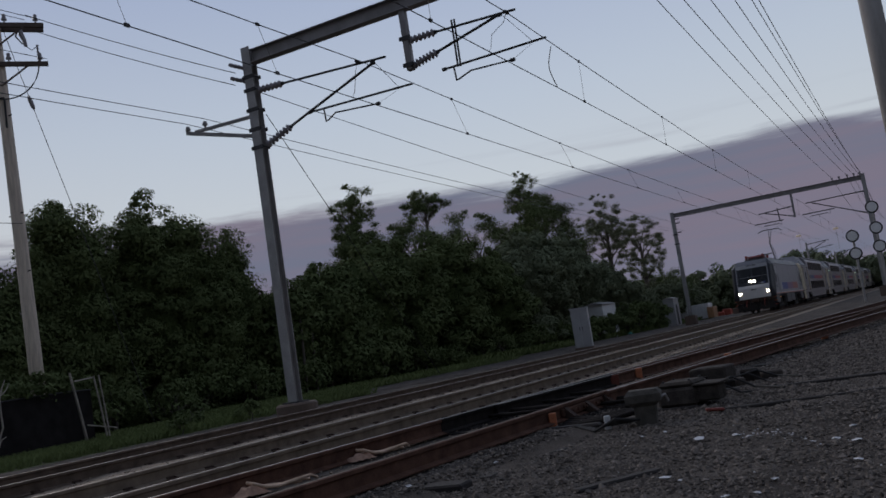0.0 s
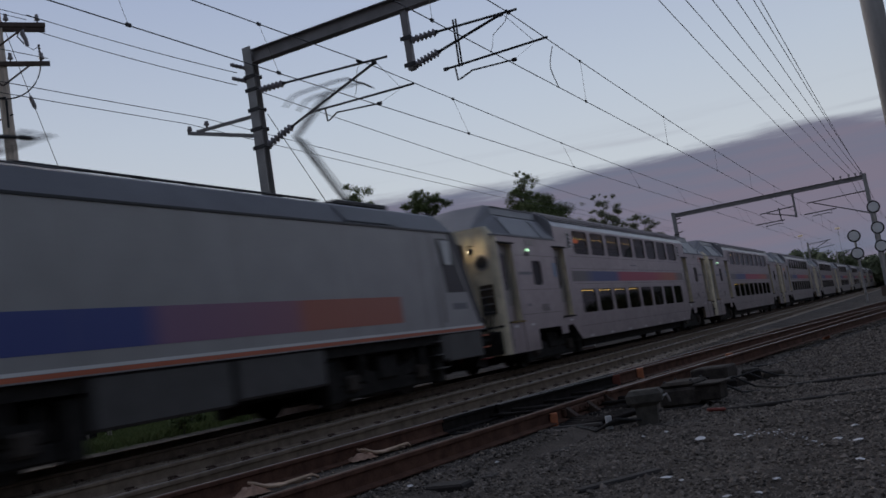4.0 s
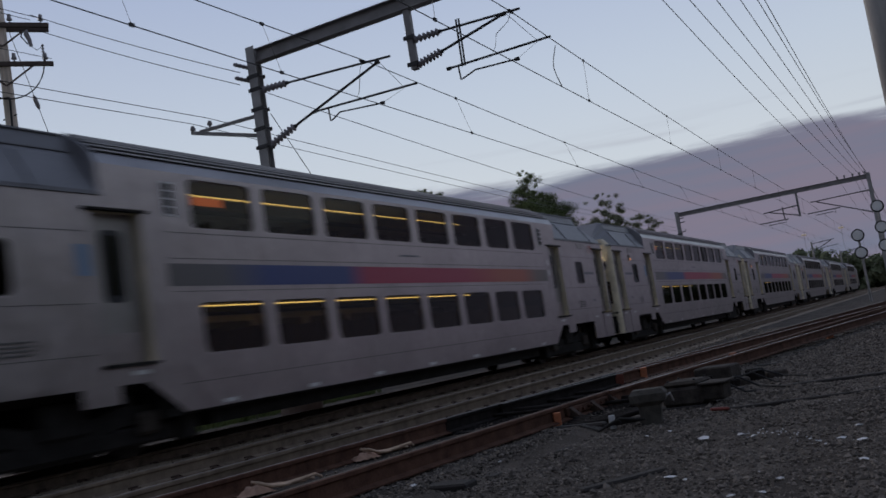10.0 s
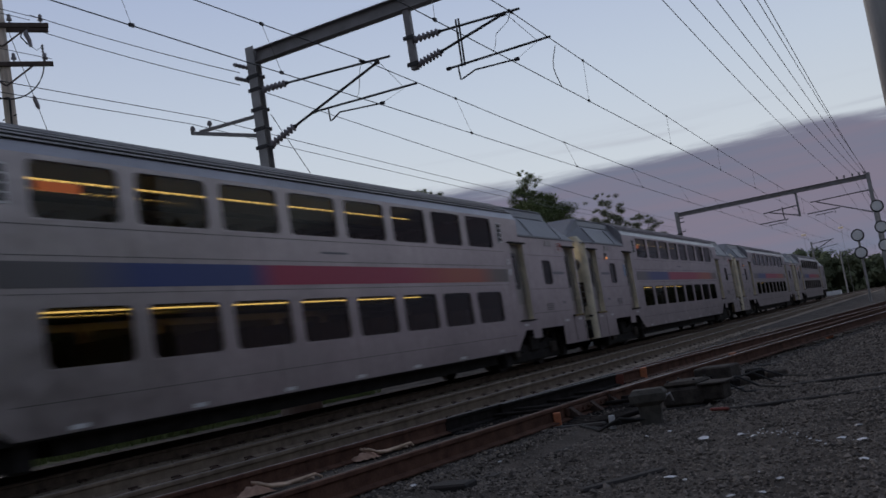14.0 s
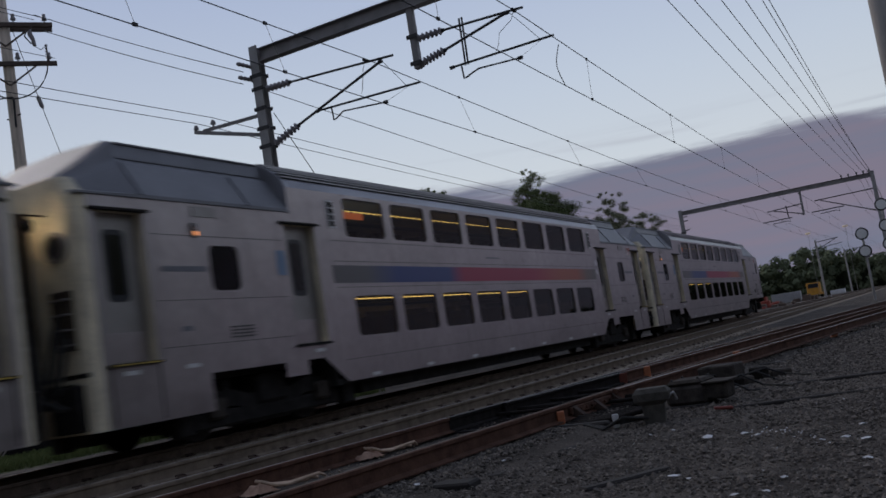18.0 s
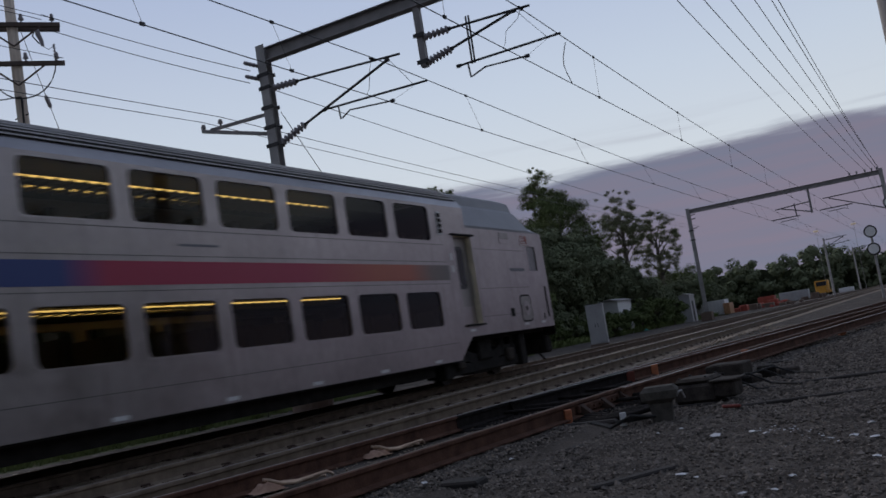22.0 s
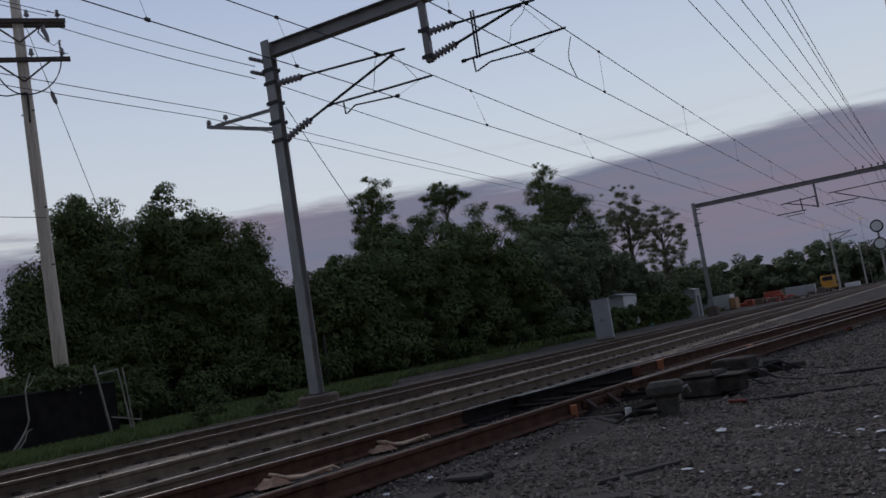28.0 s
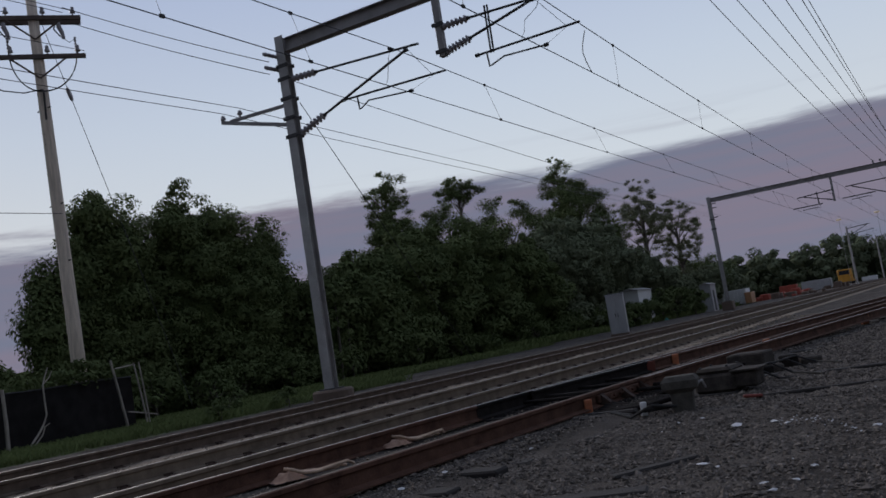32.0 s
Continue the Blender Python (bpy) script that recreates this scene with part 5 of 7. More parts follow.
def coach(i, cab):
    t = thing("passenger_car", "silver double-deck car with a blue, magenta and orange band" if not cab else "silver double-deck cab car with a banded side",
              "railway car", (XT, 0, 0), group="cars of the train")
    for sx in (1, -1):
        turn = 0 if sx > 0 else 180
        w = put("side_wall", ME["side", sx, int(cab)], t, label="brushed stainless steel side")

        def fit(name, key, y, z, off, parent, label=""):
            return put(name, ME[key], parent, sx * (HW + off), y, z, label, turn)
        for y in WIN_Y:
            for z in (1.6075, 3.4125):
                f = fit("window", "frame_u", y + WIN_W / 2, z, 0.003, t)
                put("pane", ME["pane_u" if sx > 0 else "pane_far"], f, -0.03)
        small = [(3.03, 2.455, "s")] + ([(CAR - 3.03, 2.455, "s")] if not cab else [(CAR - 1.12, 2.73, "c")])
        for y, z, k in small:
            f = fit("window", "frame_" + k, y, z, 0.003, t)
            put("pane", ME["pane_" + k], f, -0.03)
        for k, (a, c) in enumerate(DOORS_ALL):
            if cab and a > 23:
                continue
            key = "door_low" if k in (0, 3) else "door"
            d = fit("door", key, (a + c) / 2, 0, -0.14, t, "steel entrance door with a narrow window")
            put("door_window", ME[key + "_glass"], d)
            put("drip_hood", ME[key + "_hood"], d)
            sl = put("threshold", ME[key + "_sill"], d)
            put("handrail", ME[key + "_rail"], d)
            put("kick_plate", ME[key + "_kick"], d)
            if k in (0, 3):
                put("step_edge", ME[key + "_edge"], sl, 0, 0, 0, "worn yellow step edge")
            if k in (0, 3):
                put("seam", ME["trap_seam"], d, 0, -0.41)
                put("seam", ME["trap_seam"], d, 0, 0.41)
        for z in (0.86, 2.13, 2.60, 2.97):
            fit("panel_seam", "seam_mid", 12.955, z, 0.0015, t)
        for z in (1.36, 2.0, 2.92):
            fit("panel_seam", "seam_end", 3.02, z, 0.0015, t)
            fit("panel_seam", "seam_end", CAR - 3.02, z, 0.0015, t)
        ob = put("stripe", ME["band"], t, sx * (HW + 0.001) - (0 if sx > 0 else 0.004), 0, 0, "blue to magenta to orange band")
        for k in range(7):
            fit("reflective_mark", "mark", 6.74 + 2.05 * k, 0.545, 0.002, t)
        for e in (1, 0):
            def ry(y):
                return y if e else CAR - y
            for y in (1.02, 2.12, 5.12):
                fit("reflective_mark", "mark", ry(y), 1.085, 0.002, t)
            fit("vent", "vent_hi", ry(2.7), 3.28, 0.002, t)
            if not (cab and not e):
                for k in range(4):
                    fit("louver", "louver", ry(3.25), 1.43 + 0.05 * k, 0.002, t)
            v = fit("vent", "vent_tall", ry(5.84) + (0.12 if e else -0.12), 3.44, 0.002, t, "pale framed vent with dark slats")
            for k in range(4):
                put("slat", ME["slat"], v, 0, 0, -0.17 + 0.115 * k)
            fit("lettering_bar", "bar_long", ry(2.18), 2.44, 0.002, t)
            fit("lettering_bar", "bar_short", ry(2.1), 1.6, 0.002, t)
        fit("lettering_bar", "bar_mid", 12.6, 2.76, 0.002, t)
        fit("decal", "sticker", 4.38, 2.55, 0.002, t, "pale blue notice")
        fit("decal", "notice", CAR - 5.62, 2.72, 0.002, t, "white notice")
        fit("decal", "notice", CAR - 5.62, 2.45, 0.002, t, "white notice")
        put("route_sign", ME["sign"], t, sx * 1.36, 6.95, 3.5, "glowing amber sign inside the window")
        if sx > 0:
            fl = put("flag_decal", ME["flag"], t, HW + 0.002, CAR - (1.73 if cab else 2.05), 3.05, "small striped flag")
            for k in range(6):
                put("stripe", ME["flag_stripe"], fl, 0, 0, 0.02 + 0.043 * k)
            put("field", ME["flag_field"], fl)
            for k, mk in enumerate(("green", "dark_mark") if i in (1, 2, 4) else ("dark_mark", "amber")):
                h = put("marker_box", ME["mark_box"], t, HW, 2.46, 3.06 - 0.11 * k)
                put("marker_light", ME[mk], h, 0, 0, 0, "dark marker light" if mk == "dark_mark" else "lit marker light")
    put("roof", ME["roof"], t, label="ribbed grey steel roof")
    for sx in (1, -1):
        for xx, z in ((1.43, 4.03), (1.34, 4.115), (1.23, 4.195), (1.11, 4.27), (0.99, 4.34)):
            put("roof_rib", ME["ribs"], t, sx * xx, 0, z)
    for k in (0, 1):
        y, turn = (0, 0) if k == 0 else (CAR, 180)
        if k == 1 and cab:
            cab_end(t)
            continue
        put("roof_fairing", ME["fairing"], t, 0, y, 0, "chamfered roof end", turn)
        put("end_wall", ME["bulk"], t, 0, y, 0, "grimy cream end wall", turn)
        put("gangway_bellows", ME["gang"], t, 0, y, 0, "", turn)
        put("coupler", ME["coupler"], t, 0, y, 0, "", turn)
        q = -1 if k else 1
        for sx in (1, -1):
            tray = put("cable_tray", ME["cable_tray"], t, sx * 1.16, y, 0, "grimy brown cable tray", turn)
            for r in range(4):
                put("rung", ME["rung"], tray, 0, -0.03, 1.52 + 0.19 * r)
            for r in range(3):
                put("hose", ME["end_hose", r], tray)
            put("step_box", ME["step_box"], t, sx * 1.15, y, 0, "grimy step box", turn)
            if sx == q:
                bulb = put("end_lamp", ME["end_lamp"], t, sx * 0.98, y, 0, "lit warm lamp on the end wall", turn)
                put("lamp_hood", ME["lamp_bracket"], bulb)
            w = put("end_window", ME["port"], t, sx * 1.14, y, 0, "", turn)
            put("rim", ME["port_rim"], w)
    put("underframe", ME["under"], t)
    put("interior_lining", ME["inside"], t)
    tagged(put("seat_rows", ME["seats"], t), kind="stuff")
    for xx in (-0.25, 0.25):
        put("light_strip", ME["strip", "up"], t, xx, label="warm yellow ceiling light")
        put("light_strip", ME["strip", "lo"], t, xx, label="warm yellow ceiling light")
    for y in (4.1, CAR - 4.1):
        bogie(t, y, "wheel", 0.42)
    return t


def cab_end(t):
    b = Build()
    sec = [(1.525, 3.40), (1.525, 3.46), (1.18, 3.98), (1.10, 4.06), (1.02, 4.30), (0.92, 4.36), (0, 4.40)]
    full = sec + [(-a, c) for a, c in sec[-2::-1]]
    n = len(full)
    y0, y1 = CAR - 4.75, CAR - 1.5
    v = [(a, y0, c) for a, c in full]
    for y, k, w in ((y1, 1.0, 1.0), (CAR - 1.02, 0.98, 1.0), (CAR - 0.96, 0.82, 0.98), (CAR - 0.55, 0.52, 0.96), (CAR - 0.14, 0.06, 0.94)):
        v += [(a * w if c > 3.5 else a, y - (0.15 if abs(a) > 1.5 and y > CAR - 0.5 else 0), 3.40 + (c - 3.40) * k) for a, c in full]
    b.add(v, [(i * n + k, i * n + k + 1, (i + 1) * n + k + 1, (i + 1) * n + k) for i in range(5) for k in range(n - 1)])
    part("roof_fairing", b, M_FAIRING, t, "sloping cab roof")
    b = Build()
    prof = [(-1.525, CAR - 0.3), (-1.40, CAR - 0.05), (-0.9, CAR + 0.08), (0.9, CAR + 0.08), (1.40, CAR - 0.05), (1.525, CAR - 0.3)]
    top = [(a * 0.985, y - 0.08) for a, y in prof]
    for k in range(5):
        b.quad((*prof[k], 0.72), (*prof[k + 1], 0.72), (*prof[k + 1], 2.2), (*prof[k], 2.2))
        b.quad((*prof[k], 2.2), (*prof[k + 1], 2.2), (*top[k + 1], 3.45), (*top[k], 3.45))
    b.add([(a, y, 3.45) for a, y in top] + [(1.35, CAR - 0.5, 3.45), (-1.35, CAR - 0.5, 3.45)], [(0, 1, 2, 3, 4, 5, 6, 7)])
    part("cab_front", b, M_STEEL, t, "rounded cab end")
    b = Build()
    b.box(-1.1, 1.1, CAR - 0.28, CAR + 0.07, 2.42, 3.1, 0.04)
    part("windscreen", b, M_LOCOBLACK, t)
    b = Build()
    b.box(-1.3, 1.3, CAR - 0.5, CAR - 0.15, 0.28, 0.72, 0.05)
    b.tube([(0.9, CAR - 0.3, 0.35), (0.9, CAR + 0.15, 0.1)], 0.03, 6)
    b.box(-0.3, 0.3, CAR - 0.2, CAR + 0.3, 0.6, 0.85, 0.03)
    part("pilot", b, M_UNDER, t)
    x = HW + 0.002
    b = Build()
    b.add([(x + 0.006, y, z) for y, z in rounded(CAR - 2.30, CAR - 1.70, 1.17, 1.77, 0.12)], [tuple(range(20))])
    h = part("side_hatch", b, M_STEEL_D, t, "rounded square equipment hatch")
    b = Build()
    b.add([(x + 0.002, y, z) for y, z in rounded(CAR - 2.34, CAR - 1.66, 1.13, 1.81, 0.14)], [tuple(range(20))])
    part("hatch_gasket", b, M_UNDER, h)
    b = Build()
    b.disc((x + 0.012, CAR - 2.0, 1.47), 0.19, "x", 16, 0.01)
    part("hatch_cover", b, M_STEEL, h)
    b = Build()
    b.disc((x + 0.018, CAR - 2.0, 1.47), 0.06, "x", 10, 0.01)
    part("hatch_boss", b, M_UNDER, h)
    for y0, y1, z0, z1, m, nm in ((CAR - 2.95, CAR - 2.75, 1.3, 1.5, M_UNDER, "access_plate"), (CAR - 0.62, CAR - 0.54, 1.2, 2.0, M_UNDER, "grab_rail"), (CAR - 3.0, CAR - 2.55, 3.08, 3.3, M_STEEL, "access_plate"), (CAR - 0.92, CAR - 0.86, 1.16, 1.3, M_UNDER, "latch")):
        b = Build()
        b.box(x, x + 0.008, y0, y1, z0, z1, 0.002)
        part(nm, b, m, t)


def locomotive():
    t = thing("locomotive", "silver and black electric locomotive with lit headlights and a raised pantograph", "locomotive", (XT, 0, 0))
    W = 1.475
    # the side plane ends along a raked line at both cabs
    b = Build()
    out = [(-18.26, 1.12), (-17.33, 3.36), (-1.67, 3.36), (-0.74, 1.12)]
    v = [(s * W, y, z) for s in (1, -1) for y, z in out]
    b.add(v, [(0, 1, 2, 3), (7, 6, 5, 4), (0, 3, 7, 4), (1, 5, 6, 2)])
    part("body", b, M_LOCOGREY, t, "silver grey painted body side")
    b = Build()
    sec = [(W, 3.36), (1.16, 3.78), (1.05, 3.84), (-1.05, 3.84), (-1.16, 3.78), (-W, 3.36)]
    v = [(a, y0 + (y1 - y0) * min(1, (c - 3.36) / 0.45), c) for y0, y1 in ((-17.33, -17.15), (-1.67, -1.85)) for a, c in sec]
    n = len(sec)
    b.add(v, [(k, k + 1, n + k + 1, n + k) for k in range(n - 1)])
    part("roof", b, M_LOCOROOF, t, "slate grey painted sloped roof")

    def cab(face, lit):
        """One raked cab; face turns the far cab about the middle."""
        def my(y):
            return y if face > 0 else -19.0 - y

        def front(z):
            ye = -18.35 + 0.42 * max(0.0, z - 1.75)
            return [(x, my(ye - 0.15 * (1 - (x / 1.10) ** 2)), z) for x in (-1.10, -0.55, 0, 0.55, 1.10)]

        def skin(name, zs, m, label):
            b = Build()
            rows = [front(z) for z in zs]
            for r, q in zip(rows, rows[1:]):
                for k in range(4):
                    b.quad(r[k], r[k + 1], q[k + 1], q[k])
            return part(name, b, m, t, label)
        skin("nose_panel", (1.05, 1.5, 1.80, 2.0), M_LOCOWHITE, "white lower nose")
        skin("nose_band", (2.0, 2.1, 2.22), M_LOCOBLACK, "dark band below the windscreen")
        ws = skin("windscreen", (2.22, 2.75, 3.26), M_CLEAR, "raked windscreen")
        skin("brow", (3.26, 3.4, 3.52), M_LOCOGREY, "grey brow above the windscreen")
        b = Build()
        r = front(3.52)
        b.add(r + [(1.05, my(-17.15), 3.84), (-1.05, my(-17.15), 3.84)], [(0, 1, 2, 3, 4, 5, 6)])
        part("roof_front", b, M_LOCOROOF, t)
        # black shoulders between the front and the sides
        for s in (1, -1):
            b = Build()
            zs = (1.05, 1.75, 2.4, 3.0, 3.36)
            a = [(s * W, my(-18.29 + 0.415 * (z - 1.05)), z) for z in zs]
            c = [(s * 1.30, my(-18.40 + 0.42 * max(0, z - 1.75) + 0.02 * (z - 1.05)), z) for z in zs]
            e = [(s * 1.10, my(-18.35 + 0.42 * max(0, z - 1.75)), z) for z in zs]
            for k in range(4):
                b.quad(a[k], a[k + 1], c[k + 1], c[k])
                b.quad(c[k], c[k + 1], e[k + 1], e[k])
            b.add([a[4], c[4], e[4], front(3.52)[4 if s > 0 else 0], (s * 1.05, my(-17.15), 3.84), (s * 1.16, my(-17.17), 3.78)], [(0, 1, 2, 3, 4, 5)])
            part("cab_shoulder", b, M_LOCOBLACK, t, "black painted cab shoulder")
            b = Build()
            p = [Vector(front(z)[4 if s > 0 else 0]) + Vector((0, -0.012 * face, 0)) for z in (2.0, 3.45)]
            b.prism([(-0.032, -0.015), (0.032, -0.015), (0.032, 0.015), (-0.032, 0.015)], p)
            part("window_pillar", b, M_LOCOGREY, t, "pale grey windscreen pillar")
        b = Build()
        p = [Vector(front(z)[2]) + Vector((0, -0.012 * face, 0)) for z in (2.22, 3.26)]
        b.prism([(-0.045, -0.01), (0.045, -0.01), (0.045, 0.01), (-0.045, 0.01)], p)
        part("window_pillar", b, M_LOCOBLACK, t, "dark centre pillar")
        for s in (-1, 1):
            b = Build()
            p = [Vector(front(z)[3 if s > 0 else 1]) + Vector((d, -0.03 * face, 0)) for z, d in ((2.2, 0.0), (2.85, s * 0.25))]
            b.tube(p, 0.014, 5)
            part("wiper", b, M_IRON, ws)
            b = Build()
            q = [Vector(front(2.62)[i]) + Vector((0, -0.012 * face, 0)) for i in ((2, 3, 4) if s > 0 else (0, 1, 2))]
            b.tube(q, 0.012, 5)
            part("window_bar", b, M_LOCOGREY, ws)
        b = Build()
        b.box(-0.32, 0.32, min(my(-17.78), my(-17.55)), max(my(-17.78), my(-17.55)), 3.32, 3.5, 0.02)
        part("number_box", b, M_LOCOBLACK, t, "unlit number board")
        # plain block whose near-black colour stands for the unlit cab
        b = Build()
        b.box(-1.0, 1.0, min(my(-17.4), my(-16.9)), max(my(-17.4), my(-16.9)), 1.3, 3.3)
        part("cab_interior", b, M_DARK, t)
        b = Build()
        b.box(-0.9, 0.9, min(my(-18.0), my(-17.4)), max(my(-18.0), my(-17.4)), 1.9, 2.3, 0.03)
        part("control_desk", b, M_SKIRT, t)
        for x, z in ((-0.13, 2.30), (0.13, 2.30), (-0.98, 1.46), (0.98, 1.46)):
            y = my(-18.30 if z > 2 else -18.39)
            b = Build()
            b.disc((x, y, z), 0.095, "y", 14, 0.05)
            h = part("headlight", b, M_BEAM if lit else M_INSUL, t, "lit headlight" if lit else "dark headlight")
            b = Build()
            b.disc((x, y + 0.05 * face, z), 0.13, "y", 14, 0.1)
            part("bezel", b, M_LOCOBLACK, h)
        b = Build()
        b.box(-0.2, 0.2, my(-18.51) - 0.02, my(-18.51) + 0.02, 1.66, 1.71, 0.005)
        part("emblem_bar", b, M_IRON, t)
        b = Build()
        b.box(0.45, 0.72, my(-18.29) - 0.015, my(-18.29) + 0.015, 2.04, 2.15, 0.004)
        part("decal", b, M_WHITE, t, "small white badge")
        b = Build()
        b.box(0.72, 0.85, my(-18.27) - 0.015, my(-18.27) + 0.015, 2.06, 2.17, 0.004)
        part("decal", b, M_BLUE, t, "small blue badge")
        for s in (1, -1):
            x = s * W
            b = Build()
            b.add([(x + s * d, my(y), z) for d in (0.004, -0.02) for y, z in ((-18.22, 1.27), (-17.36, 3.33), (-16.98, 3.33), (-18.00, 1.27))], [(0, 1, 2, 3), (7, 6, 5, 4)])
            part("cab_shoulder", b, M_LOCOBLACK, t, "black painted cab side")
            b = Build()
            pts = [(-17.56, 2.0), (-16.62, 2.0), (-16.42, 3.2), (-16.97, 3.2)]
            b.add([(x + s * d, my(y), z) for d in (0.005, -0.02) for y, z in pts], [(0, 1, 2, 3), (7, 6, 5, 4)])
            d = part("cab_side_window", b, M_LOCOBLACK, t, "dark cab side window")
            b = Build()
            b.add([(x + s * 0.03, my(y), z) for y, z in ((-16.98, 2.62), (-16.66, 2.62), (-16.56, 3.16), (-16.98, 3.16))], [(0, 1, 2, 3)])
            b.add([(x + s * 0.008, my(y), z) for y, z in ((-16.98, 2.62), (-16.66, 2.62), (-16.56, 3.16), (-16.98, 3.16))], [(3, 2, 1, 0)])
            part("blind", b, M_WHITE, d, "white blind in the window")
            b = Build()
            for y in (-16.2, -15.55):
                b.box(min(x, x + s * 0.004), max(x, x + s * 0.004), my(y) - 0.01, my(y) + 0.01, 1.2, 3.34)
            part("door_seam", b, M_STEEL_D, t)
            b = Build()
            b.tube([(x + s * 0.05, my(-16.3), 1.35), (x + s * 0.05, my(-16.3), 2.6)], 0.014, 5)
            part("grab_rail", b, M_STEEL_D, t)
            b = Build()
            b.box(min(x, x + s * 0.003), max(x, x + s * 0.003), min(my(-17.5), my(-16.8)), max(my(-17.5), my(-16.8)), 1.62, 1.76)
            part("lettering_bar", b, M_BAR, t)
            # skirt, steps and hoses below the cab
            b = Build()
            b.box(min(s * 1.36, s * 1.44), max(s * 1.36, s * 1.44), min(my(-18.1), my(-16.35)), max(my(-18.1), my(-16.35)), 0.52, 1.12, 0.02)
            part("skirt", b, M_SKIRT, t, "dark grey skirt below the cab")
            for k in range(3):
                b = Build()
                b.box(min(s * 1.3, s * 1.5), max(s * 1.3, s * 1.5), min(my(-18.34), my(-18.12)), max(my(-18.34), my(-18.12)), 0.42 + 0.27 * k, 0.45 + 0.27 * k)
                part("step", b, M_ORANGE if k else M_REDGEAR, t, "red-edged step")
            for k in range(3):
                b = Build()
                b.box(min(s * 1.3, s * 1.48), max(s * 1.3, s * 1.48), min(my(-16.2), my(-15.75)), max(my(-16.2), my(-15.75)), 0.4 + 0.28 * k, 0.43 + 0.28 * k)
                part("step", b, M_SKIRT, t)
            for k in range(3):
                b = Build()
                x0 = s * (0.35 + 0.28 * k)
                b.tube([(x0, my(-18.2), 1.0), (x0 + 0.03, my(-18.55), 0.9), (x0 - 0.04, my(-18.58), 0.6), (x0, my(-18.4), 0.42)], 0.03, 7)
                part("hose", b, M_REDGEAR if k == 1 else M_RUBBER, t)
        b = Build()
        b.box(-1.35, 1.35, min(my(-18.3), my(-17.9)), max(my(-18.3), my(-17.9)), 0.78, 1.06, 0.03)
        part("buffer_beam", b, M_RUSTD, t, "rust-brown buffer beam")
        b = Build()
        v = [(-1.35, my(-18.25), 0.75), (1.35, my(-18.25), 0.75), (0, my(-18.55), 0.75), (-1.35, my(-18.35), 0.22), (1.35, my(-18.35), 0.22), (0, my(-18.75), 0.22), (-1.3, my(-17.9), 0.3), (1.3, my(-17.9), 0.3)]
        b.add(v, [(0, 2, 5, 3), (2, 1, 4, 5), (1, 7, 4), (0, 3, 6)])
        part("plough", b, M_UNDER, t, "dark plough plate")
        b = Build()
        b.box(-0.2, 0.2, min(my(-18.85), my(-18.2)), max(my(-18.85), my(-18.2)), 0.78, 1.0, 0.04)
        part("coupler", b, M_RUSTD, t)

    cab(1, True)
    cab(-1, False)
    for s in (1, -1):
        x = s * W

        def plate(name, y0, y1, z0, z1, d, m, label="", parent=None):
            b = Build()
            b.box(min(x, x + s * d), max(x, x + s * d), y0, y1, z0, z1)
            return part(name, b, m, parent or t, label)
        band = plate("stripe", -14.3, -4.4, 1.43, 1.95, 0.004, M_LBAND, "blue, pink and orange band")
        for k in range(9):
            plate("hatch_line", -15.15 + 0.03 * k, -14.31, 1.45 + 0.056 * k, 1.475 + 0.056 * k, 0.004, M_WHITE, "", band)
        plate("sill_line", -18.2, -0.8, 1.14, 1.20, 0.006, M_ORANGE, "orange-red sill line")
        plate("white_line", -18.15, -0.85, 1.205, 1.25, 0.006, M_WHITE, "thin white line")
        for y0, y1 in ((-15.7, -13.7), (-6.0, -4.1)):
            b = Build()
            b.quad((s * (W - 0.03), y0, 3.41), (s * (W - 0.03), y1, 3.41), (s * 1.20, y1, 3.745), (s * 1.20, y0, 3.745))
            bm_ = part("roof_grille", b, M_LOCOBLACK, t, "dark intake grille")
            bm_.location = (s * 0.012, 0, 0.012)
        for y in (-12.4, -9.2, -6.2, -2.9):
            plate("panel_seam", y - 0.008, y + 0.008, 1.26, 3.34, 0.004, M_STEEL_D)
        plate("gutter", -17.3, -1.7, 3.33, 3.37, 0.02, M_LOCOBLACK, "dark gutter under the roof")
        plate("step_light", -16.62, -16.5, 0.88, 0.93, 0.03, M_AMBER)
        for y0, y1, z0 in ((-12.2, -9.6, 0.42), (-9.5, -7.2, 0.48), (-2.9, -0.9, 0.55)):
            b = Build()
            b.box(min(s * 0.9, s * 1.43), max(s * 0.9, s * 1.43), y0, y1, z0, 1.12, 0.04)
            part("equipment_case", b, M_SKIRT, t, "dark grey equipment case")
        for y in (-13.4, -15.6, -5.9, -3.6):
            b = Build()
            b.tube([(s * 1.25, y, 0.55), (s * 1.25, y + 0.02, 1.05)], 0.11, 10)
            part("damper", b, M_UNDER, t)
    b = Build()
    b.box(-1.38, 1.38, -18.0, -1.0, 0.93, 1.12)
    b.box(-0.9, 0.9, -12.6, -7.2, 0.40, 0.93)
    part("underframe", b, M_UNDER, t)
    for y in (-14.4, -4.9):
        bogie(t, y, "lwheel", 0.53)
    # roof gear
    gear = Build()
    gear.box(-0.7, 0.7, -16.6, -12.6, 3.98, 4.05, 0.02)
    gear = part("roof_gear", gear, M_IRON, t, "dark roof gear with red insulators")
    for k in range(4):
        for s in (-1, 1):
            b = Build()
            b.tube([(s * 0.55, -16.4 + k * 1.2, 3.84), (s * 0.55, -16.4 + k * 1.2, 4.0)], [0.09, 0.07], 8)
            part("insulator", b, M_REDGEAR, gear)
    b = Build()
    b.box(-0.55, 0.55, -15.7, -14.3, 4.05, 4.30, 0.08)
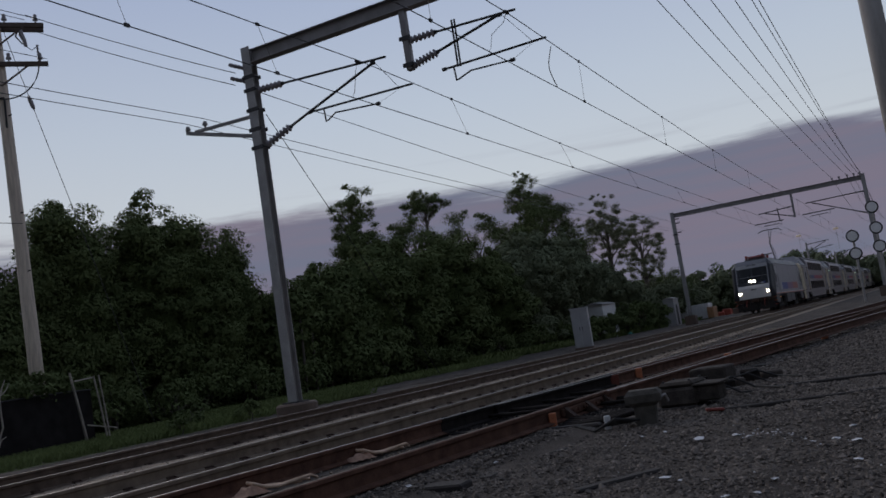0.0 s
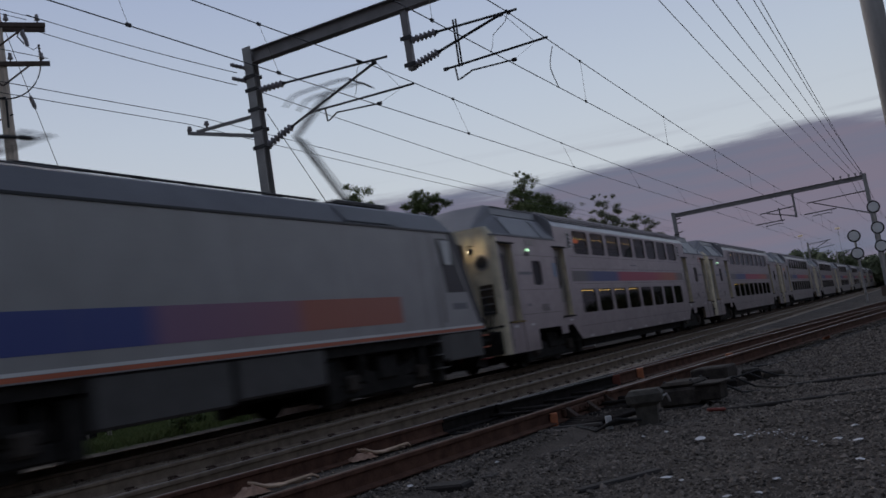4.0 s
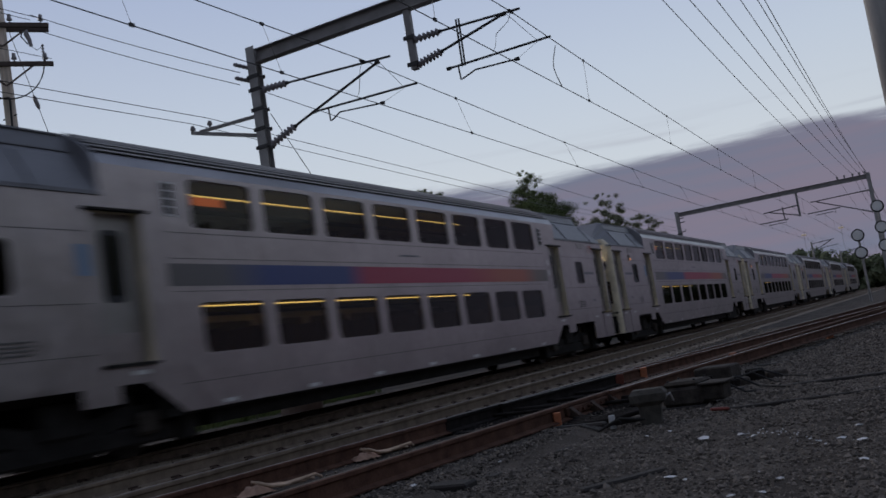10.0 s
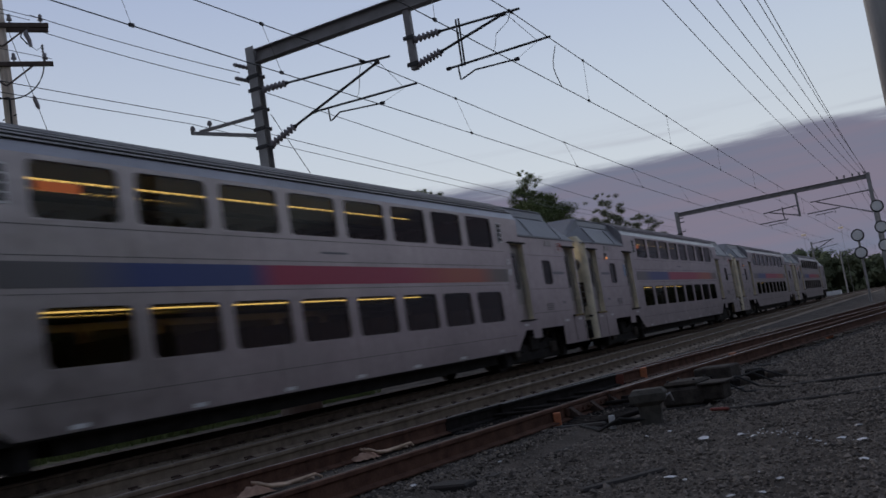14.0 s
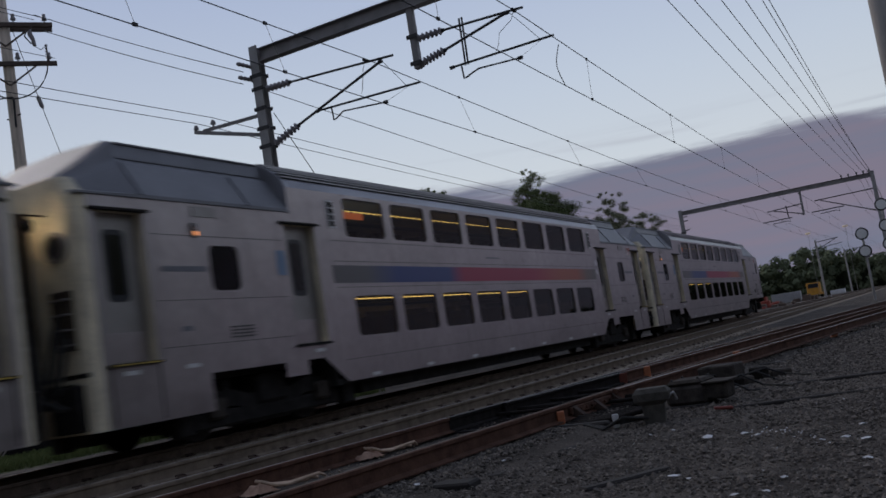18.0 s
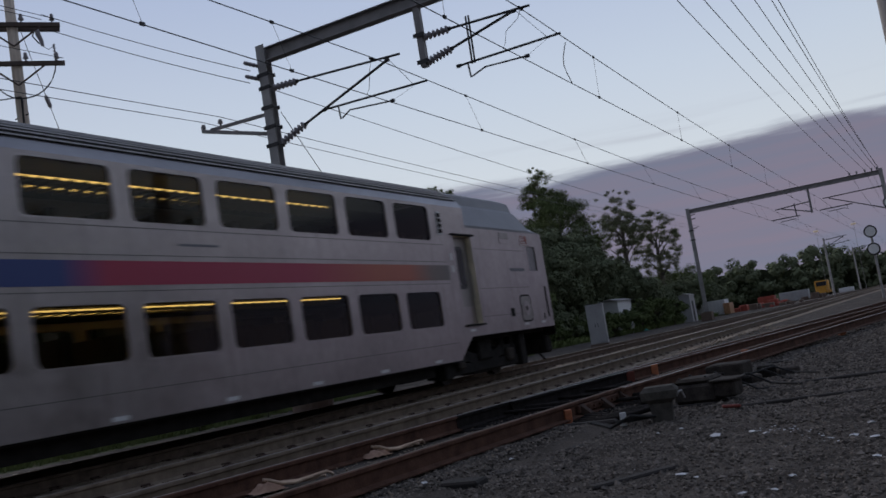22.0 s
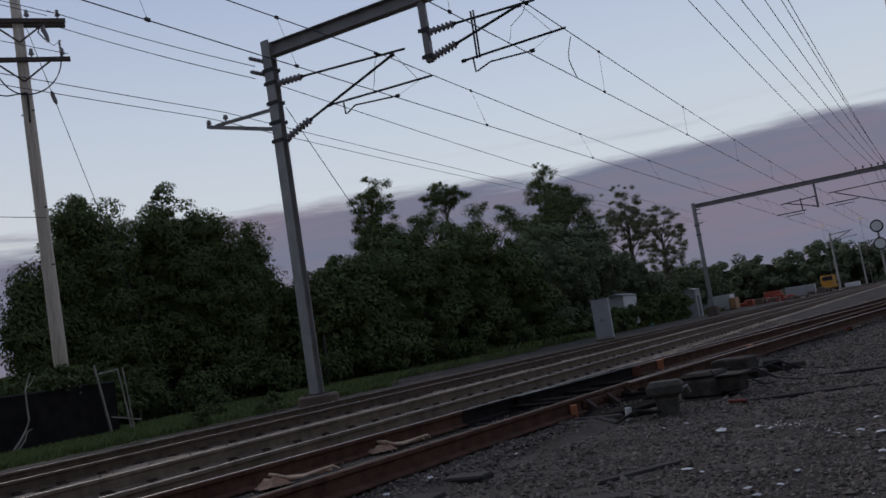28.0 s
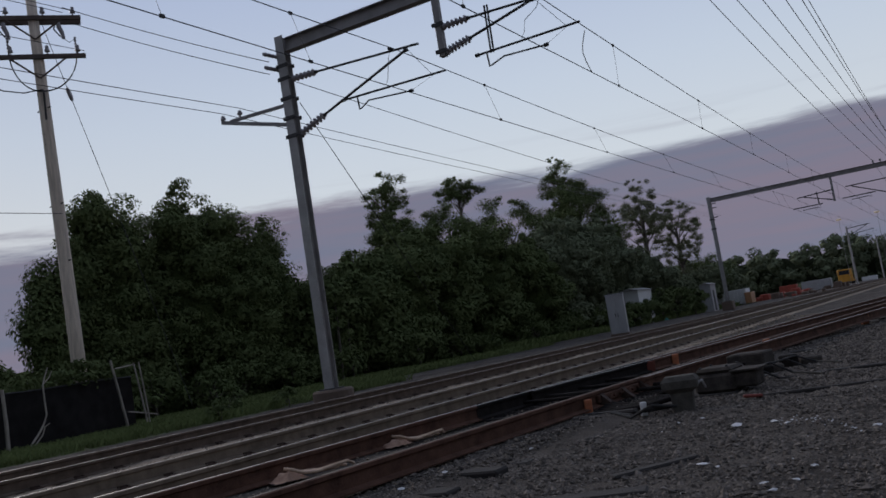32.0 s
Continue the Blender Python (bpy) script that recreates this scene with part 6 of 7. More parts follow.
    part("breaker", b, M_REDGEAR, gear, "red circuit breaker")
    for y in (-16.2, -13.7):
        for s in (-1, 1):
            b = Build()
            b.tube([(s * 0.6, y, 4.05), (s * 0.6, y, 4.13), (s * 0.6, y, 4.13), (s * 0.6, y, 4.36)], [0.07, 0.07, 0.11, 0.09], 9)
            part("insulator", b, M_REDGEAR, gear)
    panto = Build()
    panto.tube([(-0.55, -16.6, 4.2), (-0.75, -13.4, 4.42)], 0.03, 6)
    panto = part("folded_pantograph", panto, M_IRON, t)
    panto.location = (0, 1.3, -0.10)
    gear.location = (0, 1.0, -0.06)
    for pts in ([(0.55, -16.6, 4.2), (0.75, -13.4, 4.42)], [(-0.95, -13.3, 4.44), (0.95, -13.3, 4.44)], [(-0.95, -13.6, 4.44), (0.95, -13.6, 4.44)], [(-0.6, -16.8, 4.15), (0.6, -16.8, 4.15)], [(0.0, -16.5, 4.2), (0.0, -14.0, 4.48)]):
        b = Build()
        b.tube(pts, 0.028, 6)
        part("arm", b, M_IRON, panto)
    bus = Build()
    bus.tube([(0.35, -12.2, 4.10), (0.35, -5.2, 4.10)], 0.025, 6)
    bus = part("busbar", bus, M_IRON, t)
    b = Build()
    b.tube([(-0.35, -12.2, 4.10), (-0.35, -5.2, 4.10)], 0.025, 6)
    part("bar", b, M_IRON, bus)
    for k in range(7):
        for s in (-1, 1):
            y = -12.2 + k * 1.15
            b = Build()
            b.tube([(s * 0.35, y, 3.84), (s * 0.35, y, 4.08)], [0.08, 0.06], 8)
            part("insulator", b, M_IRON, bus)
    p = Build()
    p.box(-0.6, 0.6, -4.9, -2.9, 4.0, 4.1, 0.02)
    base = part("pantograph", p, M_IRON, t, "raised pantograph touching the wire")
    for pts, r in (([(0.0, -3.4, 4.1), (0.0, -5.1, 5.5)], 0.05), ([(0.22, -3.55, 4.1), (0.1, -5.0, 5.45)], 0.02), ([(0.03, -5.1, 5.5), (0.10, -3.7, 6.68)], 0.03), ([(-0.03, -5.1, 5.5), (-0.10, -3.7, 6.68)], 0.03)):
        b = Build()
        b.tube(pts, r, 6)
        part("lever", b, M_IRON, base)
    for y in (-3.45, -3.95):
        b = Build()
        b.tube([(-1.0, y, 6.58), (-0.75, y, 6.76), (-0.5, y, 6.79), (0.5, y, 6.79), (0.75, y, 6.76), (1.0, y, 6.58)], 0.022, 6)
        part("collector_strip", b, M_IRON, base)
    return t


car_meshes()
ME["lwheel"] = wheel_mesh(0.53)
LOCO = locomotive()
COACHES = [coach(i, i == 9) for i in range(1, 10)]

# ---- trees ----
# darker copies of the leaf greens: the crowns' inner shade is put in colour
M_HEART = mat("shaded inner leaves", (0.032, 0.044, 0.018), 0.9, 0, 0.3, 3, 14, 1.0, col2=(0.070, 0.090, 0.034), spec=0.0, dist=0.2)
# lifted again for the far trees, so haze is in this colour too
M_HEARTHAZE = mat("haze-pale inner leaves", (0.045, 0.052, 0.030), 0.9, 0, 0.3, 3, 14, 1.0, col2=(0.085, 0.095, 0.055), spec=0.0, dist=0.2)


def leaf_mesh(name, clumps, per, size, seed, m, droop=0.3, tall=0.8, core=0.55):
    """Small folded leaves round the given clumps (x, y, z, radius)."""
    rng = np.random.RandomState(seed)
    V = []
    for (cx, cy, cz, r), n in zip(clumps, per):
        d = rng.normal(size=(n, 3))
        d /= np.linalg.norm(d, axis=1)[:, None]
        rad = r * (core + (1.05 - core) * rng.rand(n, 1) ** 0.6) * (1, 1, tall)
        p = d * rad + (cx, cy, cz)
        nrm = d + rng.normal(scale=0.28, size=(n, 3)) + (0, 0, 0.55)
        nrm /= np.linalg.norm(nrm, axis=1)[:, None]
        u = np.cross(nrm, rng.normal(size=(n, 3)))
        u[:, 2] -= droop * rng.rand(n)
        u /= np.linalg.norm(u, axis=1)[:, None]
        w = np.cross(nrm, u)
        s = size * rng.uniform(0.55, 1.35, (n, 1))
        V.append(np.stack([p - u * s * 0.6, p + w * s * 0.30 + nrm * s * 0.05, p + u * s * 0.85, p - w * s * 0.30 + nrm * s * 0.05], 1).reshape(-1, 3))
    v = np.concatenate(V)
    n = len(v) // 4
    me = bpy.data.meshes.new(name)
    me.vertices.add(len(v))
    me.vertices.foreach_set("co", v.ravel())
    q = np.arange(n)[:, None] * 4
    tri = np.concatenate([q + (0, 1, 2), q + (0, 2, 3)], 1).reshape(-1)
    me.loops.add(len(tri))
    me.loops.foreach_set("vertex_index", tri)
    me.polygons.add(2 * n)
    me.polygons.foreach_set("loop_start", np.arange(2 * n) * 3)
    me.materials.append(m)
    me.update(calc_edges=True)
    me.validate()
    return me


def tree(x, y, top, rx, ry, base, leaves, size, label, m=None, clump=0.9, nclump=40, trunk=0.18, flat=1.0, hollow=0.45, heart=0.0, name="tree", category="tree", seed=None, bare=0.0):
    """A trunk with limbs and an uneven crown of leaf clumps between base and top."""
    seed = seed if seed is not None else int(abs(x * 31 + y * 17 + top * 7))
    rng = random.Random(seed)
    t = thing(name, label, category, (x, y, GZ))
    top, base = top - GZ, base
    cz, rz = (top + base) / 2, (top - base) / 2
    if not heart and category == "tree":
        size, leaves, clump, nclump = size * 0.46, int(leaves * 5.5), clump * 1.05, int(nclump * 1.5)
    clumps, per, boughs = [], [], []
    for i in range(nclump):
        for _ in range(30):
            px, py, pz = rng.uniform(-1, 1), rng.uniform(-1, 1), rng.uniform(-1, 1)
            d = px * px + py * py + pz * pz
            if hollow < d < 1:
                break
        # leaves gather in billows round a few boughs, with shaded hollows between
        if heart and i >= nclump // 5:
            q = boughs[rng.randrange(len(boughs))]
            px, py, pz = (q[k] * 0.94 + rng.gauss(0, 0.17) for k in range(3))
        else:
            boughs.append((px, py, pz))
        wob = rng.uniform(0.82, 1.1)
        r = clump * rng.uniform(0.55, 1.25)
        zz = cz + pz * wob * max(0.1, rz - r * 0.4)
        clumps.append((px * rx * wob * (flat if pz < 0 else 1), py * ry * wob, min(zz, top - r * 0.7), r))
        per.append(max(8, int(leaves / nclump * (r / clump) ** 2 * rng.uniform(0.7, 1.2))))
    if heart:
        # close leaf cover over the inner foliage
        for k in range(nclump):
            th, ph = math.acos(rng.uniform(-1, 1)), rng.uniform(0, 6.283)
            q = heart * rng.uniform(0.98, 1.14)
            clumps.append((math.sin(th) * math.cos(ph) * rx * q, math.sin(th) * math.sin(ph) * ry * q, cz + math.cos(th) * rz * q, clump * 0.55))
            per.append(max(10, int(leaves / nclump * 0.55)))
    for k in range(10 if heart else 4):
        w = (0.05 + 0.05 * k) if heart else 0.22 + 0.1 * k
        clumps.append((rng.uniform(-w, w) * rx, rng.uniform(-w, w) * ry, top - clump * (0.3 + 0.24 * k), clump * (0.32 + 0.05 * k) * rng.uniform(0.8, 1.2)))
        per.append(max(8, int(leaves / nclump * (0.2 + 0.06 * k))))
    b = Build()
    lean = rng.uniform(-0.3, 0.3)
    hz = base + rz * 1.1
    b.tube([(0, 0, -0.3), (lean * 0.3, 0.1, hz * 0.5), (lean, 0.0, hz)], [trunk * 1.25, trunk, trunk * 0.55], 9)
    for cx, cy, zc, r in clumps[: nclump : max(1, nclump // 14)]:
        z0 = max(hz * 0.3, min(hz, zc - 0.8 - 0.4 * math.hypot(cx, cy)))
        k = z0 / hz
        b.tube([(lean * k, 0, z0), (cx * 0.5, cy * 0.5, (z0 + zc) / 2 + 0.2), (cx * 0.85, cy * 0.85, zc)], [trunk * 0.32, trunk * 0.2, trunk * 0.06], 6)
    part("trunk", b, M_BARK, t, smooth=True)
    part("crown", leaf_mesh("crown", clumps, per, size, seed, m or M_LEAF, 0.5, 0.6 if heart else 0.62, 0.55 if heart else 0.1), None, t)
    if heart:
        # the inner foliage, too dense to see through, its shade put in the colour
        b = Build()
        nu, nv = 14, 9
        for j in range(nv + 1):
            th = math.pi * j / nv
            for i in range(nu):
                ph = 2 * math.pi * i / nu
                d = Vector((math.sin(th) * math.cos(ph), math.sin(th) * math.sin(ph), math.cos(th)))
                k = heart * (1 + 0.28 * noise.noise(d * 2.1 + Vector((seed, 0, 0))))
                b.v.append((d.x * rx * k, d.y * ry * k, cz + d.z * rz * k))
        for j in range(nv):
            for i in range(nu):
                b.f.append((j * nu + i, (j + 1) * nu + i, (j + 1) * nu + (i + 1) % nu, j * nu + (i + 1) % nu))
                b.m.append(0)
        part("inner_foliage", b, M_HEART if m is None or m == M_LEAF else M_HEARTHAZE, t, smooth=True)
    return t


DENSE = "dense dark green broadleaf tree overgrown to the ground"
for x, y, top, r, n in ((-26.5, 11.5, 2.6, 2.2, 5000), (-25.8, 17.0, 2.8, 1.3, 5000), (-25.6, 19.5, 5.6, 0.95, 7000), (-25.5, 20.9, 6.9, 0.85, 9000), (-25.4, 21.7, 8.0, 1.5, 14000), (-25.4, 23.0, 7.2, 1.3, 10000), (-25.2, 25.3, 8.4, 2.2, 18000),
                        (-24.8, 26.6, 7.5, 2.0, 13000), (-24.8, 28.0, 6.9, 1.7, 10000), (-24.8, 29.7, 7.3, 1.1, 7000)):
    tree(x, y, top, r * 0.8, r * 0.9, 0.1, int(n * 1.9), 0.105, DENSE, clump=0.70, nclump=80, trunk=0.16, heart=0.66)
for x, y, top, r, n in ((-24.0, 31.9, 4.9, 1.5, 7000), (-24.2, 34.8, 5.8, 2.3, 10000), (-24.2, 38.6, 6.8, 2.6, 12000), (-24.4, 43.0, 7.2, 3.0, 13000), (-24.5, 48.2, 7.6, 3.2, 13000),
                        (-24.0, 54.0, 7.1, 3.2, 11000), (-24.8, 60.0, 8.3, 3.6, 10000), (-25.3, 67.0, 9.1, 4.0, 9000), (-26.2, 75.0, 9.8, 4.2, 8000), (-25.8, 84.0, 7.0, 3.6, 6500),
                        (-26.5, 93.0, 5.2, 3.6, 5000), (-25.0, 103.0, 5.0, 3.6, 4000), (-26.0, 113.0, 5.4, 4.5, 3500)):
    tree(x, y, top, r * 0.75, r, 0.1, int(n * 1.8), 0.13 + 0.0011 * y, DENSE, M_LEAF if y < 58 else M_LEAFHAZE, clump=0.85, nclump=76, trunk=0.17, heart=0.68)
# undergrowth along the front, and a thicket that closes the view behind
for i in range(22):
    x, y = -23.3 + 0.4 * math.sin(i * 2.1), 14.5 + i * 2.3
    tree(x, y, 1.0 + 0.9 * abs(math.sin(i * 1.7)), 0.8, 1.5, 0.0, 2200, 0.11, "low dark green shrub at the foot of the trees", clump=0.5, nclump=18, trunk=0.05, hollow=0.0, name="shrub", category="shrub")
for i in range(14):
    y = 29 + i * 7.0
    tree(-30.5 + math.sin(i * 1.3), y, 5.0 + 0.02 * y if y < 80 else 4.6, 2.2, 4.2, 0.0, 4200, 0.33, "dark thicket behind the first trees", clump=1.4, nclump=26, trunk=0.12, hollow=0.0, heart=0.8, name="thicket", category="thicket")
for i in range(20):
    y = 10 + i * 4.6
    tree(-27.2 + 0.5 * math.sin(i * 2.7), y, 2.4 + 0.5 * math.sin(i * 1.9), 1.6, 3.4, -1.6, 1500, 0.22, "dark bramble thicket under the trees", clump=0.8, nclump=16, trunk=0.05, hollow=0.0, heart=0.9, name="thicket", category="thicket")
# taller trees behind
RAGGED = "taller tree with a ragged crown behind the thicket"
tree(-30.0, 48.0, 12.0, 1.45, 1.6, 7.4, 3000, 0.21, RAGGED, clump=0.44, nclump=56, trunk=0.2, hollow=0.1)
tree(-28.5, 46.2, 9.0, 1.8, 2.2, 4.0, 5000, 0.21, DENSE, clump=0.7, nclump=36)
tree(-29.0, 53.5, 10.2, 2.0, 2.2, 4.0, 5000, 0.22, RAGGED, clump=0.8, nclump=36)
tree(-34.0, 65.2, 13.9, 2.0, 2.1, 11.7, 1900, 0.24, "slender tree with a flat umbrella crown", clump=0.42, nclump=40, trunk=0.16, hollow=0.0)
tree(-30.0, 65.6, 11.6, 3.6, 3.8, 4.0, 7000, 0.26, DENSE, clump=1.0, nclump=46)
tree(-32.0, 82.4, 17.0, 1.9, 2.3, 9.0, 3400, 0.27, "tall dark tree standing above the thicket", clump=0.58, nclump=70, trunk=0.3, hollow=0.1)
tree(-29.0, 79.0, 13.9, 3.2, 3.6, 4.0, 9000, 0.28, DENSE, clump=1.1, nclump=52, trunk=0.28)
PALE = "sparse pale-leaved tree with a bare trunk"
tree(-27.7, 92.5, 14.4, 3.0, 4.2, 6.8, 4600, 0.25, PALE, M_LEAF2, clump=0.46, nclump=95, trunk=0.30, hollow=0.1)
tree(-26.2, 100.0, 12.6, 2.8, 5.0, 4.5, 4600, 0.25, PALE, M_LEAF2, clump=0.46, nclump=90, trunk=0.25, hollow=0.1)
tree(-27.0, 108.0, 6.6, 3.6, 4.0, 1.0, 4500, 0.30, DENSE, clump=1.1, nclump=36)


def sumac(x, y, h):
    """A small tree whose long compound leaves arch out like palm fronds."""
    t = thing("sumac", "small sumac with arching feather-like leaves against the sky", "tree", (x, y, GZ))
    b = Build()
    b.tube([(0, 0, -0.2), (0.1, 0.05, h * 0.6), (0.05, 0.1, h - 0.4)], [0.07, 0.05, 0.03], 7)
    part("trunk", b, M_BARK, t)
    for k in range(11):
        a = k * 2.4
        b = Build()
        l = 0.72 + 0.2 * math.sin(k)
        pts = [Vector((0.05 + math.cos(a) * l * u, 0.1 + math.sin(a) * l * u, h - 0.4 + 0.75 * u * (1.25 - u) * 1.6 - 0.25 * u * (k % 3))) for u in (0, 0.2, 0.4, 0.6, 0.8, 1.0)]
        b.tube(pts, 0.008, 4)
        for i in range(8):
            u = 0.15 + 0.85 * i / 8
            j = min(4, int(u * 5))
            p = pts[j].lerp(pts[j + 1], u * 5 - j)
            d = (pts[j + 1] - pts[j]).normalized()
            s = d.cross(Vector((0, 0, 1))).normalized()
            for q in (-1, 1):
                e = p + s * q * 0.19 + Vector((0, 0, -0.07)) + d * 0.09
                b.add([p, p + d * 0.05 + s * q * 0.09 - Vector((0, 0, 0.02)), e, p + d * 0.02 + s * q * 0.09 - Vector((0, 0, 0.02))], [(0, 1, 2, 3)])
        part("frond", b, M_LEAF, t)


sumac(-23.2, 31.6, 5.0)
sumac(-23.4, 32.6, 4.7)


def far_woods():
    rng = random.Random(7)
    clumps, per = [], []
    for i in range(620):
        x = rng.uniform(-75, 60)
        h = 10.0 + 2.6 * noise.noise((x * 0.08, 0, 0)) + 1.5 * noise.noise((x * 0.3, 5, 0))
        if x > -18:
            h *= 0.78
        clumps.append((x, 232 + rng.uniform(-6, 10), rng.uniform(0.0, 1) ** 0.7 * h, rng.uniform(0.9, 1.9)))
        per.append(90)
    # sheet behind the leaves, coloured as the woods' inner shade and haze
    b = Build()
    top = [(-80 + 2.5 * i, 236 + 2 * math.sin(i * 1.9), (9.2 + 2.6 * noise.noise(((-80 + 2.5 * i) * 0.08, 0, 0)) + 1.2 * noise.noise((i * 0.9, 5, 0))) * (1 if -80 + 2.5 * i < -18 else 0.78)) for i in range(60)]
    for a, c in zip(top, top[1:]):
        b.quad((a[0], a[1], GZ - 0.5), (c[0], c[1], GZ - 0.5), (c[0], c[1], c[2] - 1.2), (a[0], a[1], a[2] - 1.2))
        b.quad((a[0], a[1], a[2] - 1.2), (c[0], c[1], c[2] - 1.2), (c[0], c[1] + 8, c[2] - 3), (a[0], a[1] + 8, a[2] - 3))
    simple("far_woods", b, M_HEARTHAZE, "backing sheet coloured as the shaded mass of the far woods", "woods", kind="stuff")
    simple("far_woods", leaf_mesh("far_woods", clumps, per, 0.75, 3, M_LEAFHAZE), None, "dark line of woods across the far end of the yard", "woods", kind="stuff")
    # ring out of view, added to darken the train's reflections and the ground
    clumps, per = [], []
    for i in range(850):
        a = rng.uniform(-3.1, 3.1)
        if -0.5 < a < 1.15:
            continue
        d = rng.uniform(80, 120) if a > -0.2 and a < 2.4 else rng.uniform(42, 60)
        clumps.append((-d * math.sin(a) * (1 if abs(a) < 2 else 0.8), d * math.cos(a), rng.uniform(0, 12.5), rng.uniform(2.0, 3.6)))
        per.append(40)
    simple("far_woods", leaf_mesh("far_woods", clumps, per, 1.3, 4, M_LEAFHAZE), None, "unseen ring of woods added to darken reflections", "woods", kind="stuff")


far_woods()
for x, y, r in ((-22.0, 64.0, 1.3), (-21.9, 67.0, 1.4), (-22.0, 71.5, 1.2), (-22.2, 75.5, 1.7), (-22.0, 79.0, 1.8), (-21.6, 84.0, 1.3)):
    tree(x, y, 1.25 + 0.75 * r if y > 74 else 1.7, r, r * 1.2, 0.0, 2600, 0.2, "low dark green shrub before a pale shed", clump=0.5, nclump=18, trunk=0.05, hollow=0.0, name="shrub", category="shrub")


def tufts(name, n, x0, x1, y0, y1, h, seed, label):
    rng = np.random.RandomState(seed)
    v, f = [], []
    for k in range(n):
        x, y = rng.uniform(x0, x1), y0 + (y1 - y0) * rng.rand() ** 1.4
        z = ground_height(x, y) - 0.03
        for j in range(5):
            a, l = rng.rand() * 6.28, h * rng.uniform(0.4, 1.25)
            o = (x + rng.uniform(-0.08, 0.08), y + rng.uniform(-0.08, 0.08), z)
            dx, dy = math.cos(a), math.sin(a)
            w = 0.010 + 0.008 * rng.rand()
            i = len(v)
            v += [(o[0] - dy * w, o[1] + dx * w, o[2]), (o[0] + dy * w, o[1] - dx * w, o[2]), (o[0] + dx * l * 0.25, o[1] + dy * l * 0.25, o[2] + l * 0.65), (o[0] + dx * l * 0.6, o[1] + dy * l * 0.6, o[2] + l * 0.9)]
            f += [(i, i + 1, i + 2), (i + 1, i + 3, i + 2)]
    me = bpy.data.meshes.new(name)
    me.from_pydata(v, [], f)
    me.materials.append(M_GRASS)
    tagged(new(name, me), label, "grass", kind="stuff")


tufts("grass", 9500, -22.5, -16.2, 4, 26, 0.24, 11, "rank green grass along the foot of the trees")
tufts("grass", 4500, -24.0, -19.6, 24, 46, 0.28, 13, "thin grass at the edge of the gravel")
tufts("grass", 3600, -25.5, -21.8, 44, 110, 0.5, 12, "long grass beyond the cabinet")
for x, y, top, r in ((-16.3, 16.9, 0.35, 0.22), (-16.0, 19.2, 0.35, 0.3), (-17.4, 18.4, 0.3, 0.4), (-18.2, 19.6, 0.6, 0.6)):
    tree(x, y, top, r, r, 0.0, 500, 0.07, "small weed clump at the edge of the ballast", clump=0.15, nclump=10, trunk=0.015, hollow=0.0, name="weed", category="weed")
tree(-19.75, 15.7, 1.85, 0.35, 1.1, 1.25, 1500, 0.10, "climbing vine hanging over the fence top", clump=0.26, nclump=22, trunk=0.03, hollow=0.0, name="vine", category="vine")

# ---- far end of the yard ----


def far_building(x, y, w, d, h, m, label, turn=0):
    t = thing("shed", label, "shed", (x, y, GZ), turn)
    b = Build()
    b.box(-w / 2, w / 2, -d / 2, d / 2, 0, h)
    part("wall", b, m, t)
    b = Build()
    b.prism([(-w / 2 - 0.15, h), (w / 2 + 0.15, h), (0, h + w * 0.16)], [(0, -d / 2 - 0.15, 0), (0, d / 2 + 0.15, 0)])
    part("roof", b, M_GALV, t)
    b = Build()
    b.box(w / 2, w / 2 + 0.03, -d * 0.2, d * 0.1, 0.05, 2.0)
    part("door", b, M_IRON, t)
    return t


far_building(-23.2, 72.8, 1.4, 3.6, 2.75, M_WHITE, "small whitewashed shed among the bushes beyond the cabinet")
far_building(-21.6, 90.0, 1.0, 2.0, 2.6, M_CAB, "pale grey equipment hut near the far portal")


def container(x, y, l, h, m, label, turn=0):
    t = thing("container", label, "container", (x, y, GZ), turn)
    b = Build()
    b.box(-l / 2, l / 2, -1.1, 1.1, 0.1, h, 0.04)
    part("body", b, m, t)
    b = Build()
    for k in range(int(l / 0.4)):
        xx = -l / 2 + 0.2 + 0.4 * k
        b.box(xx - 0.06, xx + 0.06, -1.14, -1.1, 0.25, h - 0.15)
    part("side_ribs", b, m, t)


container(-22.9, 106, 3.6, 1.75, M_WHITE, "white storage container beside the yard")
container(-20.8, 105, 0.7, 1.3, mat("tan paint", (0.36, 0.19, 0.09), 0.6), "small tan storage box")
container(-25.0, 158, 2.6, 1.5, M_REDPAINT, "faded red container across the yard")
container(-19.6, 150, 4.2, 1.6, M_CAB, "grey container across the yard")
container(-15.5, 190, 2.6, 0.9, M_WHITE, "low white trailer far off")


def hi_rail():
    t = thing("rail_machine", "yellow track maintenance machine parked by the far poles", "work vehicle", (-19.6, 190, GZ))
    b = Build()
    b.box(-1.2, 1.2, -1.4, 1.4, 0.9, 2.9, 0.08)
    part("cab", b, M_YELLOW, t)
    b = Build()
    b.box(-0.9, 0.9, -1.45, -1.4, 1.9, 2.7)
    part("window", b, M_LOCOBLACK, t)
    b = Build()
    b.box(-1.3, 1.3, -1.5, 2.6, 0.5, 0.95, 0.05)
    part("chassis", b, M_YELLOW, t)
    for s in (-1, 1):
        for y in (-0.9, 1.9):
            b = Build()
            b.disc((s * 1.15, y, 0.42), 0.42, "x", 16, 0.25)
            part("wheel", b, M_UNDER, t)


hi_rail()


